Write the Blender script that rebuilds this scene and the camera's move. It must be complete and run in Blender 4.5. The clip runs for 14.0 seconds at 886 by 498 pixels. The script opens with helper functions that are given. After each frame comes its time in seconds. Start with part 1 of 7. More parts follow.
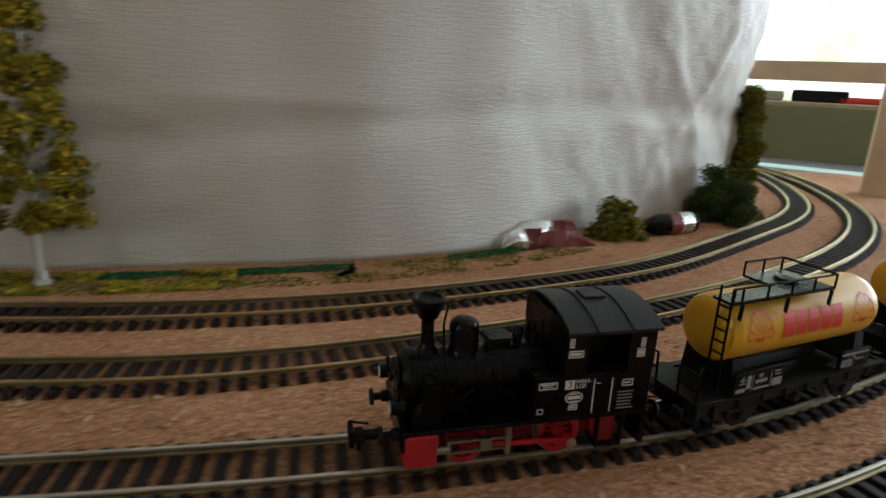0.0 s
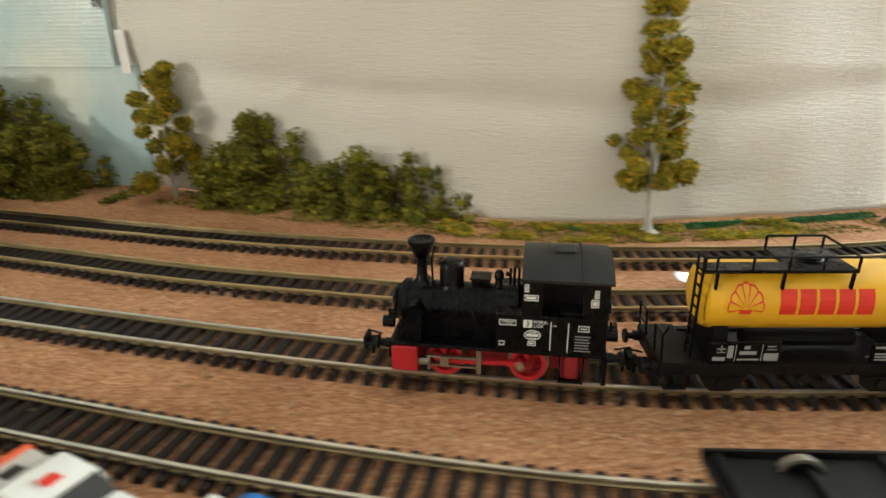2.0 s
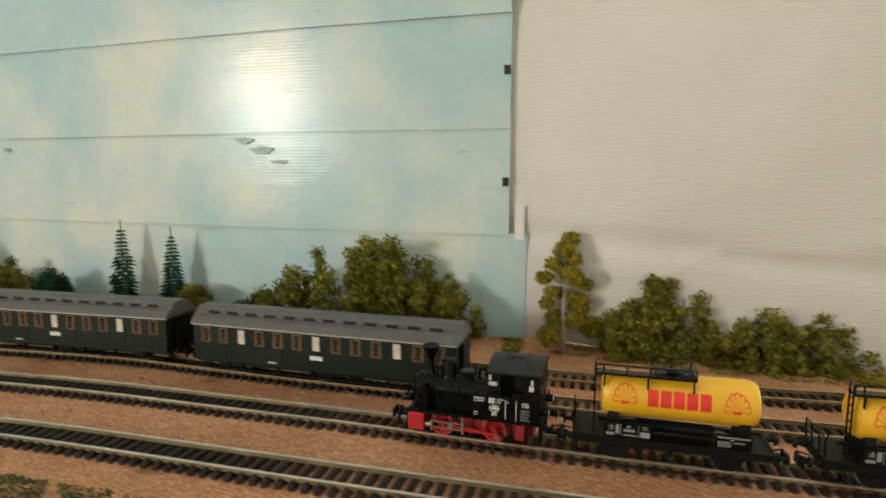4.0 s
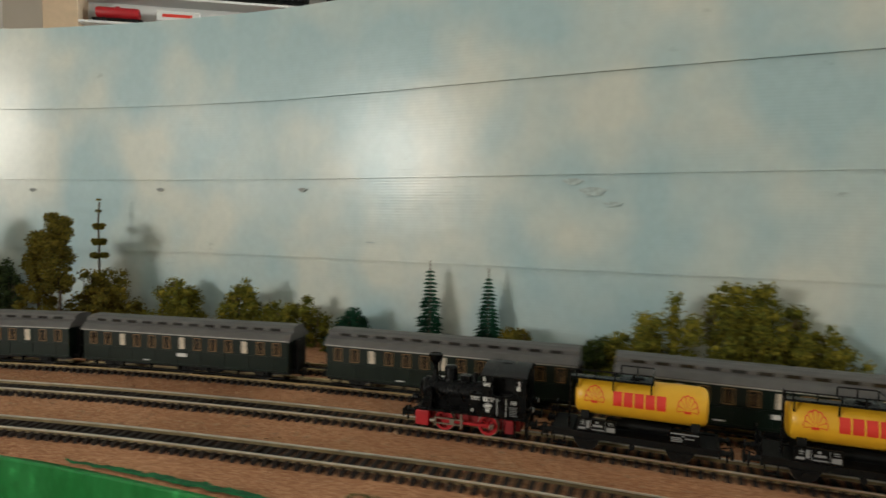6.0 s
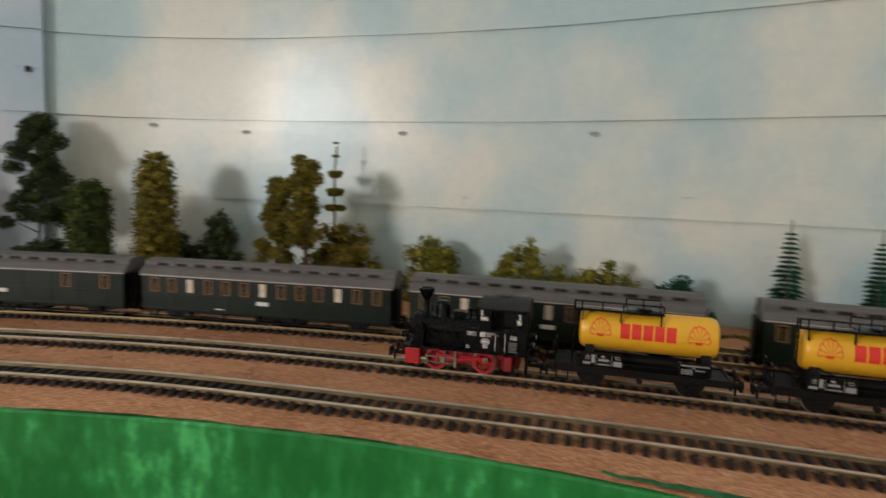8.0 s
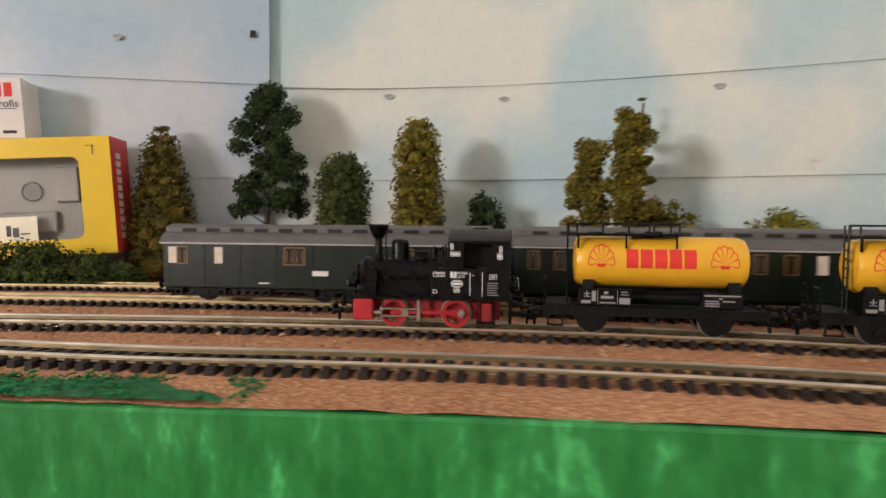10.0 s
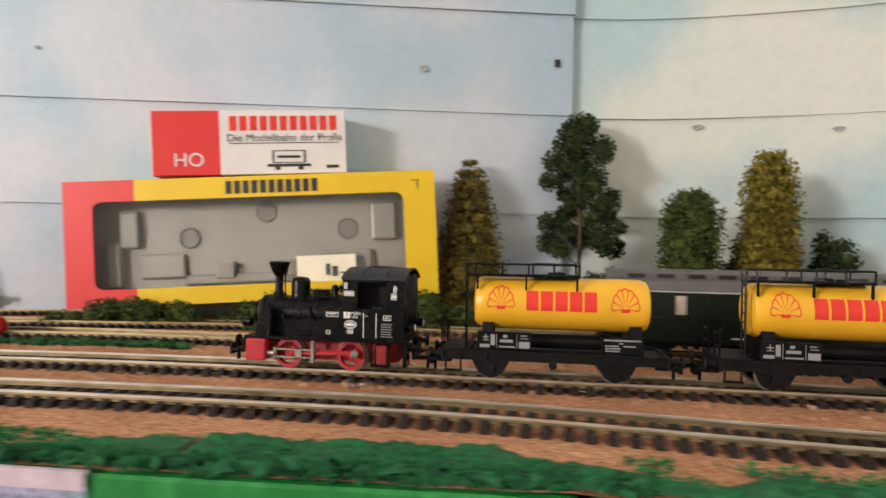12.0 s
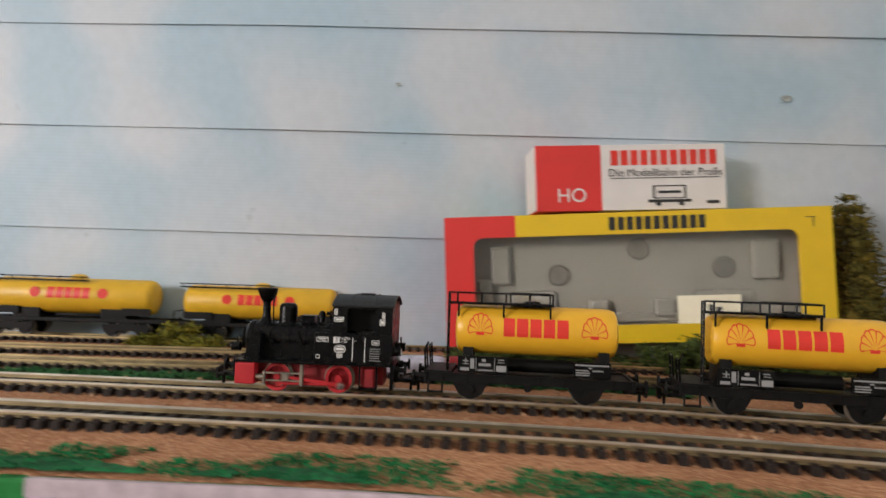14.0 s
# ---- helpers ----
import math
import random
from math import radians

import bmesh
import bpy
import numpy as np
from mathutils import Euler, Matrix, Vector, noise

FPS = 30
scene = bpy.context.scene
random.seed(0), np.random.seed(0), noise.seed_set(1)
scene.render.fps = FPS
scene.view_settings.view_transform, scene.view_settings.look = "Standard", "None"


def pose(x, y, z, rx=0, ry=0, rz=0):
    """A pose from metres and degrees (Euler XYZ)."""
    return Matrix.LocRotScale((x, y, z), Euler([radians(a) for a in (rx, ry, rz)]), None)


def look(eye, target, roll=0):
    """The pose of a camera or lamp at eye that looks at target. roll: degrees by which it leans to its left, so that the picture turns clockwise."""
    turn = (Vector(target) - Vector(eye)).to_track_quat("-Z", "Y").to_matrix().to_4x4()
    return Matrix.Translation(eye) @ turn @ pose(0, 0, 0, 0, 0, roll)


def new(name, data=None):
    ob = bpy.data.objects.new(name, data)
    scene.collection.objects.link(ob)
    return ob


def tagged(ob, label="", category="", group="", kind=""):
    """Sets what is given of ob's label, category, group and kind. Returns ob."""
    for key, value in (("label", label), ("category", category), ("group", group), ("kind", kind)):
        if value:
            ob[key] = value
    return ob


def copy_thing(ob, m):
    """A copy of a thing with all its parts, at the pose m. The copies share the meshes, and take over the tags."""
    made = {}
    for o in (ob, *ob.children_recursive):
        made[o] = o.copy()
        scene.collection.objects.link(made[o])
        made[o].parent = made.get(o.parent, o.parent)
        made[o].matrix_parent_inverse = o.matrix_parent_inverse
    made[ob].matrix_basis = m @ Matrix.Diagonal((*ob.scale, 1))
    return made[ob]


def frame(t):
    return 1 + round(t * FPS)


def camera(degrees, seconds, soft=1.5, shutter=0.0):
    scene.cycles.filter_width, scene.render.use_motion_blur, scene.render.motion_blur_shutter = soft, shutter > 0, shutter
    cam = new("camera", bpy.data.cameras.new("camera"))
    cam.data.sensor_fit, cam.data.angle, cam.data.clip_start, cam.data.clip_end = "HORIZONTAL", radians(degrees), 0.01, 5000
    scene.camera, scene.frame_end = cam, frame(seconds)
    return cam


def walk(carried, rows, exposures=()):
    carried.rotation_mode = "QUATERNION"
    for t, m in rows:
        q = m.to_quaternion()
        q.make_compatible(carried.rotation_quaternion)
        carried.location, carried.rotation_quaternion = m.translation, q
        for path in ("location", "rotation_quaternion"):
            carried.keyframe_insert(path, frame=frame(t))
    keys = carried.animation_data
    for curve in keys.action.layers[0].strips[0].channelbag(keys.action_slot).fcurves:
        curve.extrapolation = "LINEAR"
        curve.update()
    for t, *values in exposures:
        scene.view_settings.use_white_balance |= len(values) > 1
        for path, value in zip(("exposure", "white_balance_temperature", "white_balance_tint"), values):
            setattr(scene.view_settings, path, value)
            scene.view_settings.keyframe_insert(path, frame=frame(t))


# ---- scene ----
cam = camera(73.5, 14.0, 1.5, 0.5)
PATH = [
    (0, (1.226, -0.061, 0.11), (1.208, 1.856, -0.457), 2.4),
    (0.5, (1.17, -0.078, 0.119), (1.059, 1.803, -0.55), 3.0),
    (1, (1.088, -0.091, 0.123), (0.925, 1.758, -0.62), 1.2),
    (1.5, (1.023, -0.108, 0.122), (0.806, 1.728, -0.641), 0.9),
    (2, (0.948, -0.132, 0.12), (0.698, 1.719, -0.594), -0.8),
    (2.5, (0.865, -0.153, 0.128), (0.674, 1.736, -0.501), 0.2),
    (3, (0.786, -0.195, 0.124), (0.589, 1.73, -0.382), 1.2),
    (3.2, (0.751, -0.214, 0.129), (0.564, 1.727, -0.316), 1.2),
    (5.3, (0.557, -0.221, 0.151), (0.092, 1.72, 0.02), -0.5),
    (5.5, (0.53, -0.225, 0.151), (0.032, 1.708, 0.026), 0.1),
    (6, (0.41, -0.237, 0.142), (-0.034, 1.709, 0.024), 0.8),
    (6.5, (0.333, -0.229, 0.144), (-0.08, 1.722, 0.001), 1.9),
    (7, (0.268, -0.233, 0.127), (-0.119, 1.714, -0.118), 1.8),
    (7.5, (0.204, -0.214, 0.116), (-0.188, 1.731, -0.14), 1.1),
    (8, (0.13, -0.202, 0.111), (-0.397, 1.716, -0.09), 2.1),
    (8.2, (0.111, -0.214, 0.117), (-0.481, 1.687, -0.071), 2.4),
    (10.3, (-0.163, -0.145, 0.051), (-0.815, 1.743, -0.042), 0.4),
    (10.5, (-0.182, -0.139, 0.054), (-0.844, 1.745, -0.042), 1.2),
    (11, (-0.241, -0.144, 0.056), (-0.959, 1.722, -0.011), 0.8),
    (11.5, (-0.286, -0.167, 0.052), (-1.112, 1.654, 0.028), 1.0),
    (12, (-0.347, -0.2, 0.058), (-1.182, 1.618, 0.069), 1.1),
    (12.5, (-0.407, -0.234, 0.052), (-1.25, 1.579, 0.105), 3.1),
    (13, (-0.466, -0.257, 0.048), (-1.349, 1.537, 0.125), 3.4),
    (13.5, (-0.518, -0.275, 0.051), (-1.445, 1.495, 0.138), 2.4),
    (14, (-0.569, -0.295, 0.059), (-1.58, 1.427, 0.162), 1.9),
]
EXPOSURES = [(0, -1.36, 6100, 6), (0.5, -0.9, 6100, 5), (1, -0.36, 6250, 2), (1.5, 0.0, 6400, 3), (2.2, 0.36, 6450, 2), (3, 0.46, 6500, 0), (3.6, 0.32, 6450, 2), (5.3, -0.1, 6350, 6), (6.5, -0.5, 6300, 5), (7.5, -0.36, 6250, 9), (8.2, -0.18, 6350, 16), (10.3, 0.28, 6500, 22), (11, 0.45, 6700, 27), (12.5, 0.26, 6300, 13), (14, -0.12, 6200, 14)]
walk(cam, [(t, look(eye, target, roll)) for t, eye, target, roll in PATH], EXPOSURES)

# ---- light ----
world = bpy.data.worlds.new("world")
scene.world = world
world.use_nodes = True
wn = world.node_tree.nodes
sky = wn.new("ShaderNodeTexSky")
sky.sky_type, sky.sun_disc, sky.sun_elevation, sky.sun_rotation = "NISHITA", False, radians(40), radians(60)
world.node_tree.links.new(sky.outputs[0], wn["Background"].inputs[0])
wn["Background"].inputs[1].default_value = 0.12


def area_lamp(name, eye, target, sx, sy, watts, colour):
    data = bpy.data.lights.new(name, "AREA")
    data.shape, data.size, data.size_y, data.energy, data.color = "RECTANGLE", sx, sy, watts, colour
    ob = new(name, data)
    ob.matrix_world = look(eye, target)
    return ob


# daylight of the big window behind the filming side, and of the far window by the loop
area_lamp("window_light", (-1.45, -1.98, 0.50), (0.1, 0.3, 0.1), 0.46, 0.36, 32, (1.0, 0.93, 0.84))
area_lamp("far_window_light", (3.38, 1.05, 0.45), (1.2, 0.25, 0.05), 1.7, 0.9, 135, (0.86, 0.94, 1.0))


# ---- materials ----
def tree_of(name):
    m = bpy.data.materials.new(name)
    m.use_nodes = True
    nt = m.node_tree
    return m, nt, nt.nodes["Principled BSDF"]


def node(nt, kind, **values):
    n = nt.nodes.new(kind)
    for k, v in values.items():
        if k in n.inputs:
            n.inputs[k].default_value = v
    return n


def coords(nt, scale=(1, 1, 1), where="Object"):
    tc, mp = nt.nodes.new("ShaderNodeTexCoord"), nt.nodes.new("ShaderNodeMapping")
    nt.links.new(tc.outputs[where], mp.inputs[0])
    mp.inputs[3].default_value = scale
    return mp.outputs[0]


def ramp(nt, source, stops):
    r = nt.nodes.new("ShaderNodeValToRGB")
    nt.links.new(source, r.inputs[0])
    els = r.color_ramp.elements
    els[0].position, els[0].color = stops[0][0], (*stops[0][1], 1)
    els[1].position, els[1].color = stops[-1][0], (*stops[-1][1], 1)
    for p, c in stops[1:-1]:
        els.new(p).color = (*c, 1)
    return r.outputs[0]


def noise_of(nt, vec, scale, detail=3, rough=0.55):
    n = node(nt, "ShaderNodeTexNoise", Scale=scale, Detail=detail, Roughness=rough)
    nt.links.new(vec, n.inputs["Vector"])
    return n.outputs[0]


def mix(nt, fac, a, b, mode="MIX"):
    n = nt.nodes.new("ShaderNodeMix")
    n.data_type, n.blend_type = "RGBA", mode
    if isinstance(fac, (int, float)):
        n.inputs[0].default_value = fac
    else:
        nt.links.new(fac, n.inputs[0])
    for s, v in ((6, a), (7, b)):
        if isinstance(v, tuple):
            n.inputs[s].default_value = (*v, 1)
        else:
            nt.links.new(v, n.inputs[s])
    return n.outputs[2]


def bump(nt, bsdf, height, strength, distance):
    b = node(nt, "ShaderNodeBump", Strength=strength, Distance=distance)
    nt.links.new(height, b.inputs["Height"])
    nt.links.new(b.outputs[0], bsdf.inputs["Normal"])


def paint(name, colour, rough=0.5, metal=0.0, vary=0.12, scale=60.0, grain=0.15, coat=0.0, spec=0.5):
    """A painted or moulded surface: soft stains, fine grain and uneven gloss."""
    m, nt, b = tree_of(name)
    v = coords(nt)
    big, fine = noise_of(nt, v, scale, 4), noise_of(nt, v, scale * 14, 2)
    dark = tuple(c * (1 - vary) for c in colour)
    light = tuple(min(1, c * (1 + vary)) for c in colour)
    c = ramp(nt, big, [(0.3, dark), (0.7, light)])
    nt.links.new(c, b.inputs["Base Color"])
    r = node(nt, "ShaderNodeMapRange")
    nt.links.new(big, r.inputs[0])
    r.inputs[3].default_value, r.inputs[4].default_value = max(0.03, rough - 0.08), min(1, rough + 0.12)
    nt.links.new(r.outputs[0], b.inputs["Roughness"])
    b.inputs["Metallic"].default_value = metal
    b.inputs["Coat Weight"].default_value = coat
    b.inputs["Specular IOR Level"].default_value = spec
    if grain:
        bump(nt, b, fine, grain, 0.0004)
    return m


def ground_material():
    m, nt, b = tree_of("granulated_cork")
    v = coords(nt)
    vo = node(nt, "ShaderNodeTexVoronoi", Scale=1000.0)
    vs = coords(nt, (0.8, 1.0, 1.0))
    nt.links.new(vs, vo.inputs["Vector"])
    sep = nt.nodes.new("ShaderNodeSeparateColor")
    nt.links.new(vo.outputs["Color"], sep.inputs[0])
    chips = ramp(nt, sep.outputs[0], [(0.0, (0.34, 0.145, 0.070)), (0.35, (0.47, 0.222, 0.112)), (0.75, (0.58, 0.296, 0.155)), (1.0, (0.72, 0.43, 0.25))])
    stains = ramp(nt, noise_of(nt, v, 9, 5, 0.6), [(0.3, (0.62, 0.55, 0.5)), (0.62, (1.0, 1.0, 1.0))])
    c = mix(nt, 0.85, chips, stains, "MULTIPLY")
    patch = ramp(nt, noise_of(nt, coords(nt, (1, 1.6, 1)), 26, 4, 0.62), [(0.62, (1, 1, 1)), (0.72, (0.52, 0.46, 0.42))])
    c = mix(nt, 0.8, c, patch, "MULTIPLY")
    fleck = ramp(nt, noise_of(nt, v, 900, 2), [(0.66, (0, 0, 0)), (0.74, (1, 1, 1))])
    c = mix(nt, fleck, c, (0.62, 0.45, 0.32))
    nt.links.new(c, b.inputs["Base Color"])
    b.inputs["Roughness"].default_value = 0.9
    b.inputs["Specular IOR Level"].default_value = 0.2
    h = mix(nt, 0.5, vo.outputs["Distance"], noise_of(nt, v, 700, 3))
    bump(nt, b, h, 0.55, 0.0010)
    return m


def plank_material(name, sky_c, cloud_c, gloss):
    """Laminate boards with a sprayed sky, seen through a fine fluted gloss."""
    m, nt, b = tree_of(name)
    v = coords(nt, (1.5, 1.2, 1.25))
    cl = noise_of(nt, v, 8.0, 2, 0.4)
    c = ramp(nt, cl, [(0.38, sky_c), (0.50, tuple(0.6 * a + 0.4 * d for a, d in zip(sky_c, cloud_c))), (0.64, cloud_c)])
    fine = noise_of(nt, coords(nt), 120, 4)
    c = mix(nt, 0.12, c, ramp(nt, fine, [(0.35, (0.55, 0.58, 0.58)), (0.65, (1, 1, 1))]), "MULTIPLY")
    smudge = ramp(nt, noise_of(nt, coords(nt, (1, 1, 1.6)), 34, 3, 0.6), [(0.70, (1, 1, 1)), (0.78, (0.72, 0.74, 0.74))])
    c = mix(nt, 0.7, c, smudge, "MULTIPLY")
    nt.links.new(c, b.inputs["Base Color"])
    b.inputs["Roughness"].default_value = gloss
    b.inputs["Specular IOR Level"].default_value = 0.34
    w = node(nt, "ShaderNodeTexWave", Scale=110.0, Distortion=0.4)
    w.bands_direction = "Z"
    nt.links.new(coords(nt), w.inputs["Vector"])
    warp = noise_of(nt, coords(nt, (1, 1, 2.2)), 11, 3, 0.5)
    slow = node(nt, "ShaderNodeBump", Strength=0.18, Distance=0.003)
    nt.links.new(warp, slow.inputs["Height"])
    fluted = node(nt, "ShaderNodeBump", Strength=0.07, Distance=0.0005)
    nt.links.new(w.outputs[1], fluted.inputs["Height"])
    nt.links.new(slow.outputs[0], fluted.inputs["Normal"])
    nt.links.new(fluted.outputs[0], b.inputs["Normal"])
    return m


def sheet_material():
    m, nt, b = tree_of("creased_white_fabric")
    v = coords(nt, (0.6, 0.6, 5.5))
    weave = noise_of(nt, v, 190, 4, 0.65)
    big = noise_of(nt, coords(nt), 5, 4)
    c = ramp(nt, big, [(0.3, (0.69, 0.64, 0.58)), (0.7, (0.79, 0.75, 0.70))])
    nt.links.new(c, b.inputs["Base Color"])
    b.inputs["Roughness"].default_value = 0.55
    b.inputs["Sheen Weight"].default_value = 0.15
    bump(nt, b, weave, 0.55, 0.0020)
    return m


def leaf_material(name, stops, trans=0.15):
    m, nt, b = tree_of(name)
    g = nt.nodes.new("ShaderNodeNewGeometry")
    c = ramp(nt, g.outputs["Random Per Island"], stops)
    patch = ramp(nt, noise_of(nt, coords(nt), 45, 3), [(0.35, (0.6, 0.62, 0.55)), (0.65, (1.0, 1.0, 1.0))])
    c = mix(nt, 0.8, c, patch, "MULTIPLY")
    nt.links.new(c, b.inputs["Base Color"])
    b.inputs["Roughness"].default_value = 0.85
    b.inputs["Specular IOR Level"].default_value = 0.25
    return m


def brushed_paint(name, dark, light, streak=(1, 1, 6)):
    m, nt, b = tree_of(name)
    s = noise_of(nt, coords(nt, streak), 55, 5, 0.7)
    t = noise_of(nt, coords(nt), 16, 4, 0.6)
    c = ramp(nt, mix(nt, 0.5, s, t), [(0.44, dark), (0.55, tuple(0.75 * a + 0.25 * d for a, d in zip(dark, light))), (0.62, light)])
    nt.links.new(c, b.inputs["Base Color"])
    b.inputs["Roughness"].default_value = 0.38
    bump(nt, b, s, 0.35, 0.0012)
    return m


def printed_wall():
    """Printed quarry-stone paper: courses of blue-grey blocks, mottled teal and pink."""
    m, nt, b = tree_of("printed_stone_paper")
    tc, sep, join = nt.nodes.new("ShaderNodeTexCoord"), nt.nodes.new("ShaderNodeSeparateXYZ"), nt.nodes.new("ShaderNodeCombineXYZ")
    nt.links.new(tc.outputs["Object"], sep.inputs[0])
    nt.links.new(sep.outputs[0], join.inputs[0])
    nt.links.new(sep.outputs[2], join.inputs[1])
    wob = mix(nt, 0.004, join.outputs[0], node(nt, "ShaderNodeTexNoise", Scale=130.0).outputs[1], "ADD")
    br = node(nt, "ShaderNodeTexBrick", Scale=1.0)
    br.inputs["Brick Width"].default_value, br.inputs["Row Height"].default_value, br.inputs["Mortar Size"].default_value = 0.0085, 0.0042, 0.00045
    br.inputs["Color1"].default_value, br.inputs["Color2"].default_value, br.inputs["Mortar"].default_value = (0.27, 0.28, 0.40, 1), (0.66, 0.64, 0.72, 1), (0.24, 0.24, 0.32, 1)
    nt.links.new(wob, br.inputs["Vector"])
    tint = ramp(nt, noise_of(nt, coords(nt), 34, 4), [(0.36, (0.50, 0.84, 0.76)), (0.48, (0.84, 0.84, 0.96)), (0.58, (0.80, 0.78, 0.95)), (0.68, (1.0, 0.70, 0.76))])
    c = mix(nt, 0.85, br.outputs[0], tint, "MULTIPLY")
    fine = ramp(nt, noise_of(nt, coords(nt), 420, 3), [(0.35, (0.60, 0.60, 0.64)), (0.65, (1, 1, 1))])
    c = mix(nt, 0.8, c, fine, "MULTIPLY")
    nt.links.new(c, b.inputs["Base Color"])
    b.inputs["Roughness"].default_value = 0.4
    return m


def glass_material(name, tint=(1, 1, 1), rough=0.03):
    m, nt, b = tree_of(name)
    b.inputs["Base Color"].default_value = (*tint, 1)
    b.inputs["Transmission Weight"].default_value = 1.0
    b.inputs["Roughness"].default_value = rough
    b.inputs["IOR"].default_value = 1.3
    return m


def glow_material(name, colour, strength):
    m, nt, b = tree_of(name)
    e = node(nt, "ShaderNodeEmission", Strength=strength)
    c = ramp(nt, noise_of(nt, coords(nt), 3.5, 4), [(0.40, colour), (0.62, (0.62, 0.85, 0.42))])
    nt.links.new(c, e.inputs[0])
    nt.links.new(e.outputs[0], nt.nodes["Material Output"].inputs[0])
    return m


M_GROUND = ground_material()
M_RAIL = paint("nickel_silver_rail", (0.80, 0.76, 0.66), 0.30, 0.90, 0.15, 90)
M_RAIL_BRASS = paint("brassy_rail", (0.64, 0.51, 0.27), 0.30, 0.90, 0.2, 90)
M_RAIL_WEB = paint("tarnished_rail_web", (0.36, 0.29, 0.17), 0.36, 0.9, 0.25, 120, 0.2)
M_SLEEPER = paint("dark_brown_sleeper_plastic", (0.020, 0.013, 0.010), 0.65, 0, 0.3, 120, 0.3, 0.0, 0.25)
M_BLACK = paint("black_moulded_plastic", (0.0028, 0.0028, 0.0032), 0.26, 0, 0.2, 200, 0.15, 0.0, 0.18)
M_BLACK_DULL = paint("dull_black_plastic", (0.0045, 0.0043, 0.0043), 0.50, 0, 0.25, 200, 0.3, 0.0, 0.2)
M_ROOF = paint("dark_grey_roof_plastic", (0.013, 0.0135, 0.0145), 0.45, 0, 0.2, 160, 0.3, 0.0, 0.35)
M_RED = paint("red_moulded_plastic", (0.42, 0.010, 0.016), 0.42, 0, 0.12, 150)
M_DARK_RED = paint("dull_dark_red_plastic", (0.26, 0.008, 0.012), 0.6, 0, 0.2, 150)
M_YELLOW = paint("yellow_tank_plastic", (0.80, 0.43, 0.022), 0.33, 0, 0.05, 70, 0.05)
M_YELLOW_OLD = paint("aged_yellow_tank_plastic", (0.72, 0.42, 0.02), 0.42, 0, 0.1, 70, 0.1)
M_PRINT_RED = paint("printed_red", (0.72, 0.035, 0.02), 0.4, 0, 0.06, 200, 0)
M_PRINT_WHITE = paint("printed_white", (0.72, 0.71, 0.68), 0.5, 0, 0.06, 200, 0)
M_PRINT_GREY = paint("printed_grey", (0.26, 0.26, 0.26), 0.55, 0, 0.08, 200, 0)
M_PRINT_BLACK = paint("printed_black", (0.02, 0.02, 0.02), 0.5, 0, 0.1, 200, 0)
M_METAL = paint("dull_grey_metal", (0.30, 0.27, 0.22), 0.38, 0.8, 0.2, 300, 0.1)
M_STEEL = paint("bright_steel", (0.55, 0.55, 0.55), 0.25, 1.0, 0.1, 200, 0.1)
M_COACH = paint("dark_green_coach_plastic", (0.0032, 0.0105, 0.0062), 0.34, 0, 0.2, 120, 0.1, 0.0, 0.35)
M_COACH_ROOF = paint("grey_coach_roof_plastic", (0.098, 0.092, 0.088), 0.5, 0, 0.15, 120, 0.2)
M_PANE_BROWN = paint("brown_window_frame", (0.26, 0.14, 0.05), 0.35, 0, 0.2, 200, 0)
M_PANE_DARK = paint("dark_window_pane", (0.02, 0.018, 0.016), 0.15, 0, 0.2, 200, 0)
M_CURTAIN = paint("cream_curtain_window", (0.62, 0.53, 0.42), 0.5, 0, 0.1, 200, 0)
M_PLANK = plank_material("sky_painted_boards", (0.45, 0.60, 0.635), (0.68, 0.705, 0.645), 0.235)
M_PLANK_LEFT = plank_material("pale_sky_painted_boards", (0.40, 0.52, 0.61), (0.54, 0.58, 0.63), 0.5)
M_SHEET = sheet_material()
M_GREEN = brushed_paint("brushed_green_gloss", (0.002, 0.155, 0.022), (0.07, 0.50, 0.14), (3, 1.2, 1))
M_STONE = printed_wall()
M_CAP = paint("printed_pink_cap", (0.52, 0.42, 0.46), 0.5, 0, 0.2, 150)
M_WOOD = paint("pale_pine_wood", (0.55, 0.40, 0.26), 0.55, 0, 0.14, 30, 0.2)
M_BOARD = paint("chipboard", (0.30, 0.20, 0.12), 0.8, 0, 0.2, 50, 0.4)
M_WALL = paint("cream_wall_paint", (0.62, 0.55, 0.46), 0.8, 0, 0.05, 4, 0.2)
M_CEIL = paint("white_ceiling_paint", (0.75, 0.74, 0.72), 0.85, 0, 0.04, 4, 0.1)
M_FLOOR = paint("brown_carpet", (0.14, 0.10, 0.075), 0.95, 0, 0.2, 20, 0.5)
M_LEAF_YELLOW = leaf_material("yellow_green_flock", [(0, (0.150, 0.150, 0.018)), (0.5, (0.330, 0.285, 0.027)), (0.85, (0.540, 0.375, 0.030)), (1, (0.675, 0.360, 0.022))])
M_LEAF_OLIVE = leaf_material("olive_flock", [(0, (0.075, 0.085, 0.011)), (0.5, (0.191, 0.187, 0.022)), (1, (0.361, 0.289, 0.034))])
M_LEAF_MOSS = leaf_material("gold_moss_flock", [(0, (0.080, 0.072, 0.010)), (0.5, (0.190, 0.158, 0.020)), (1, (0.330, 0.242, 0.032))])
M_LEAF_DARK = leaf_material("dark_green_flock", [(0, (0.014, 0.024, 0.009)), (0.6, (0.042, 0.066, 0.020)), (1, (0.085, 0.115, 0.040))])
M_LEAF_GREEN = leaf_material("mid_green_flock", [(0, (0.026, 0.042, 0.010)), (0.5, (0.064, 0.094, 0.020)), (1, (0.120, 0.150, 0.034))])
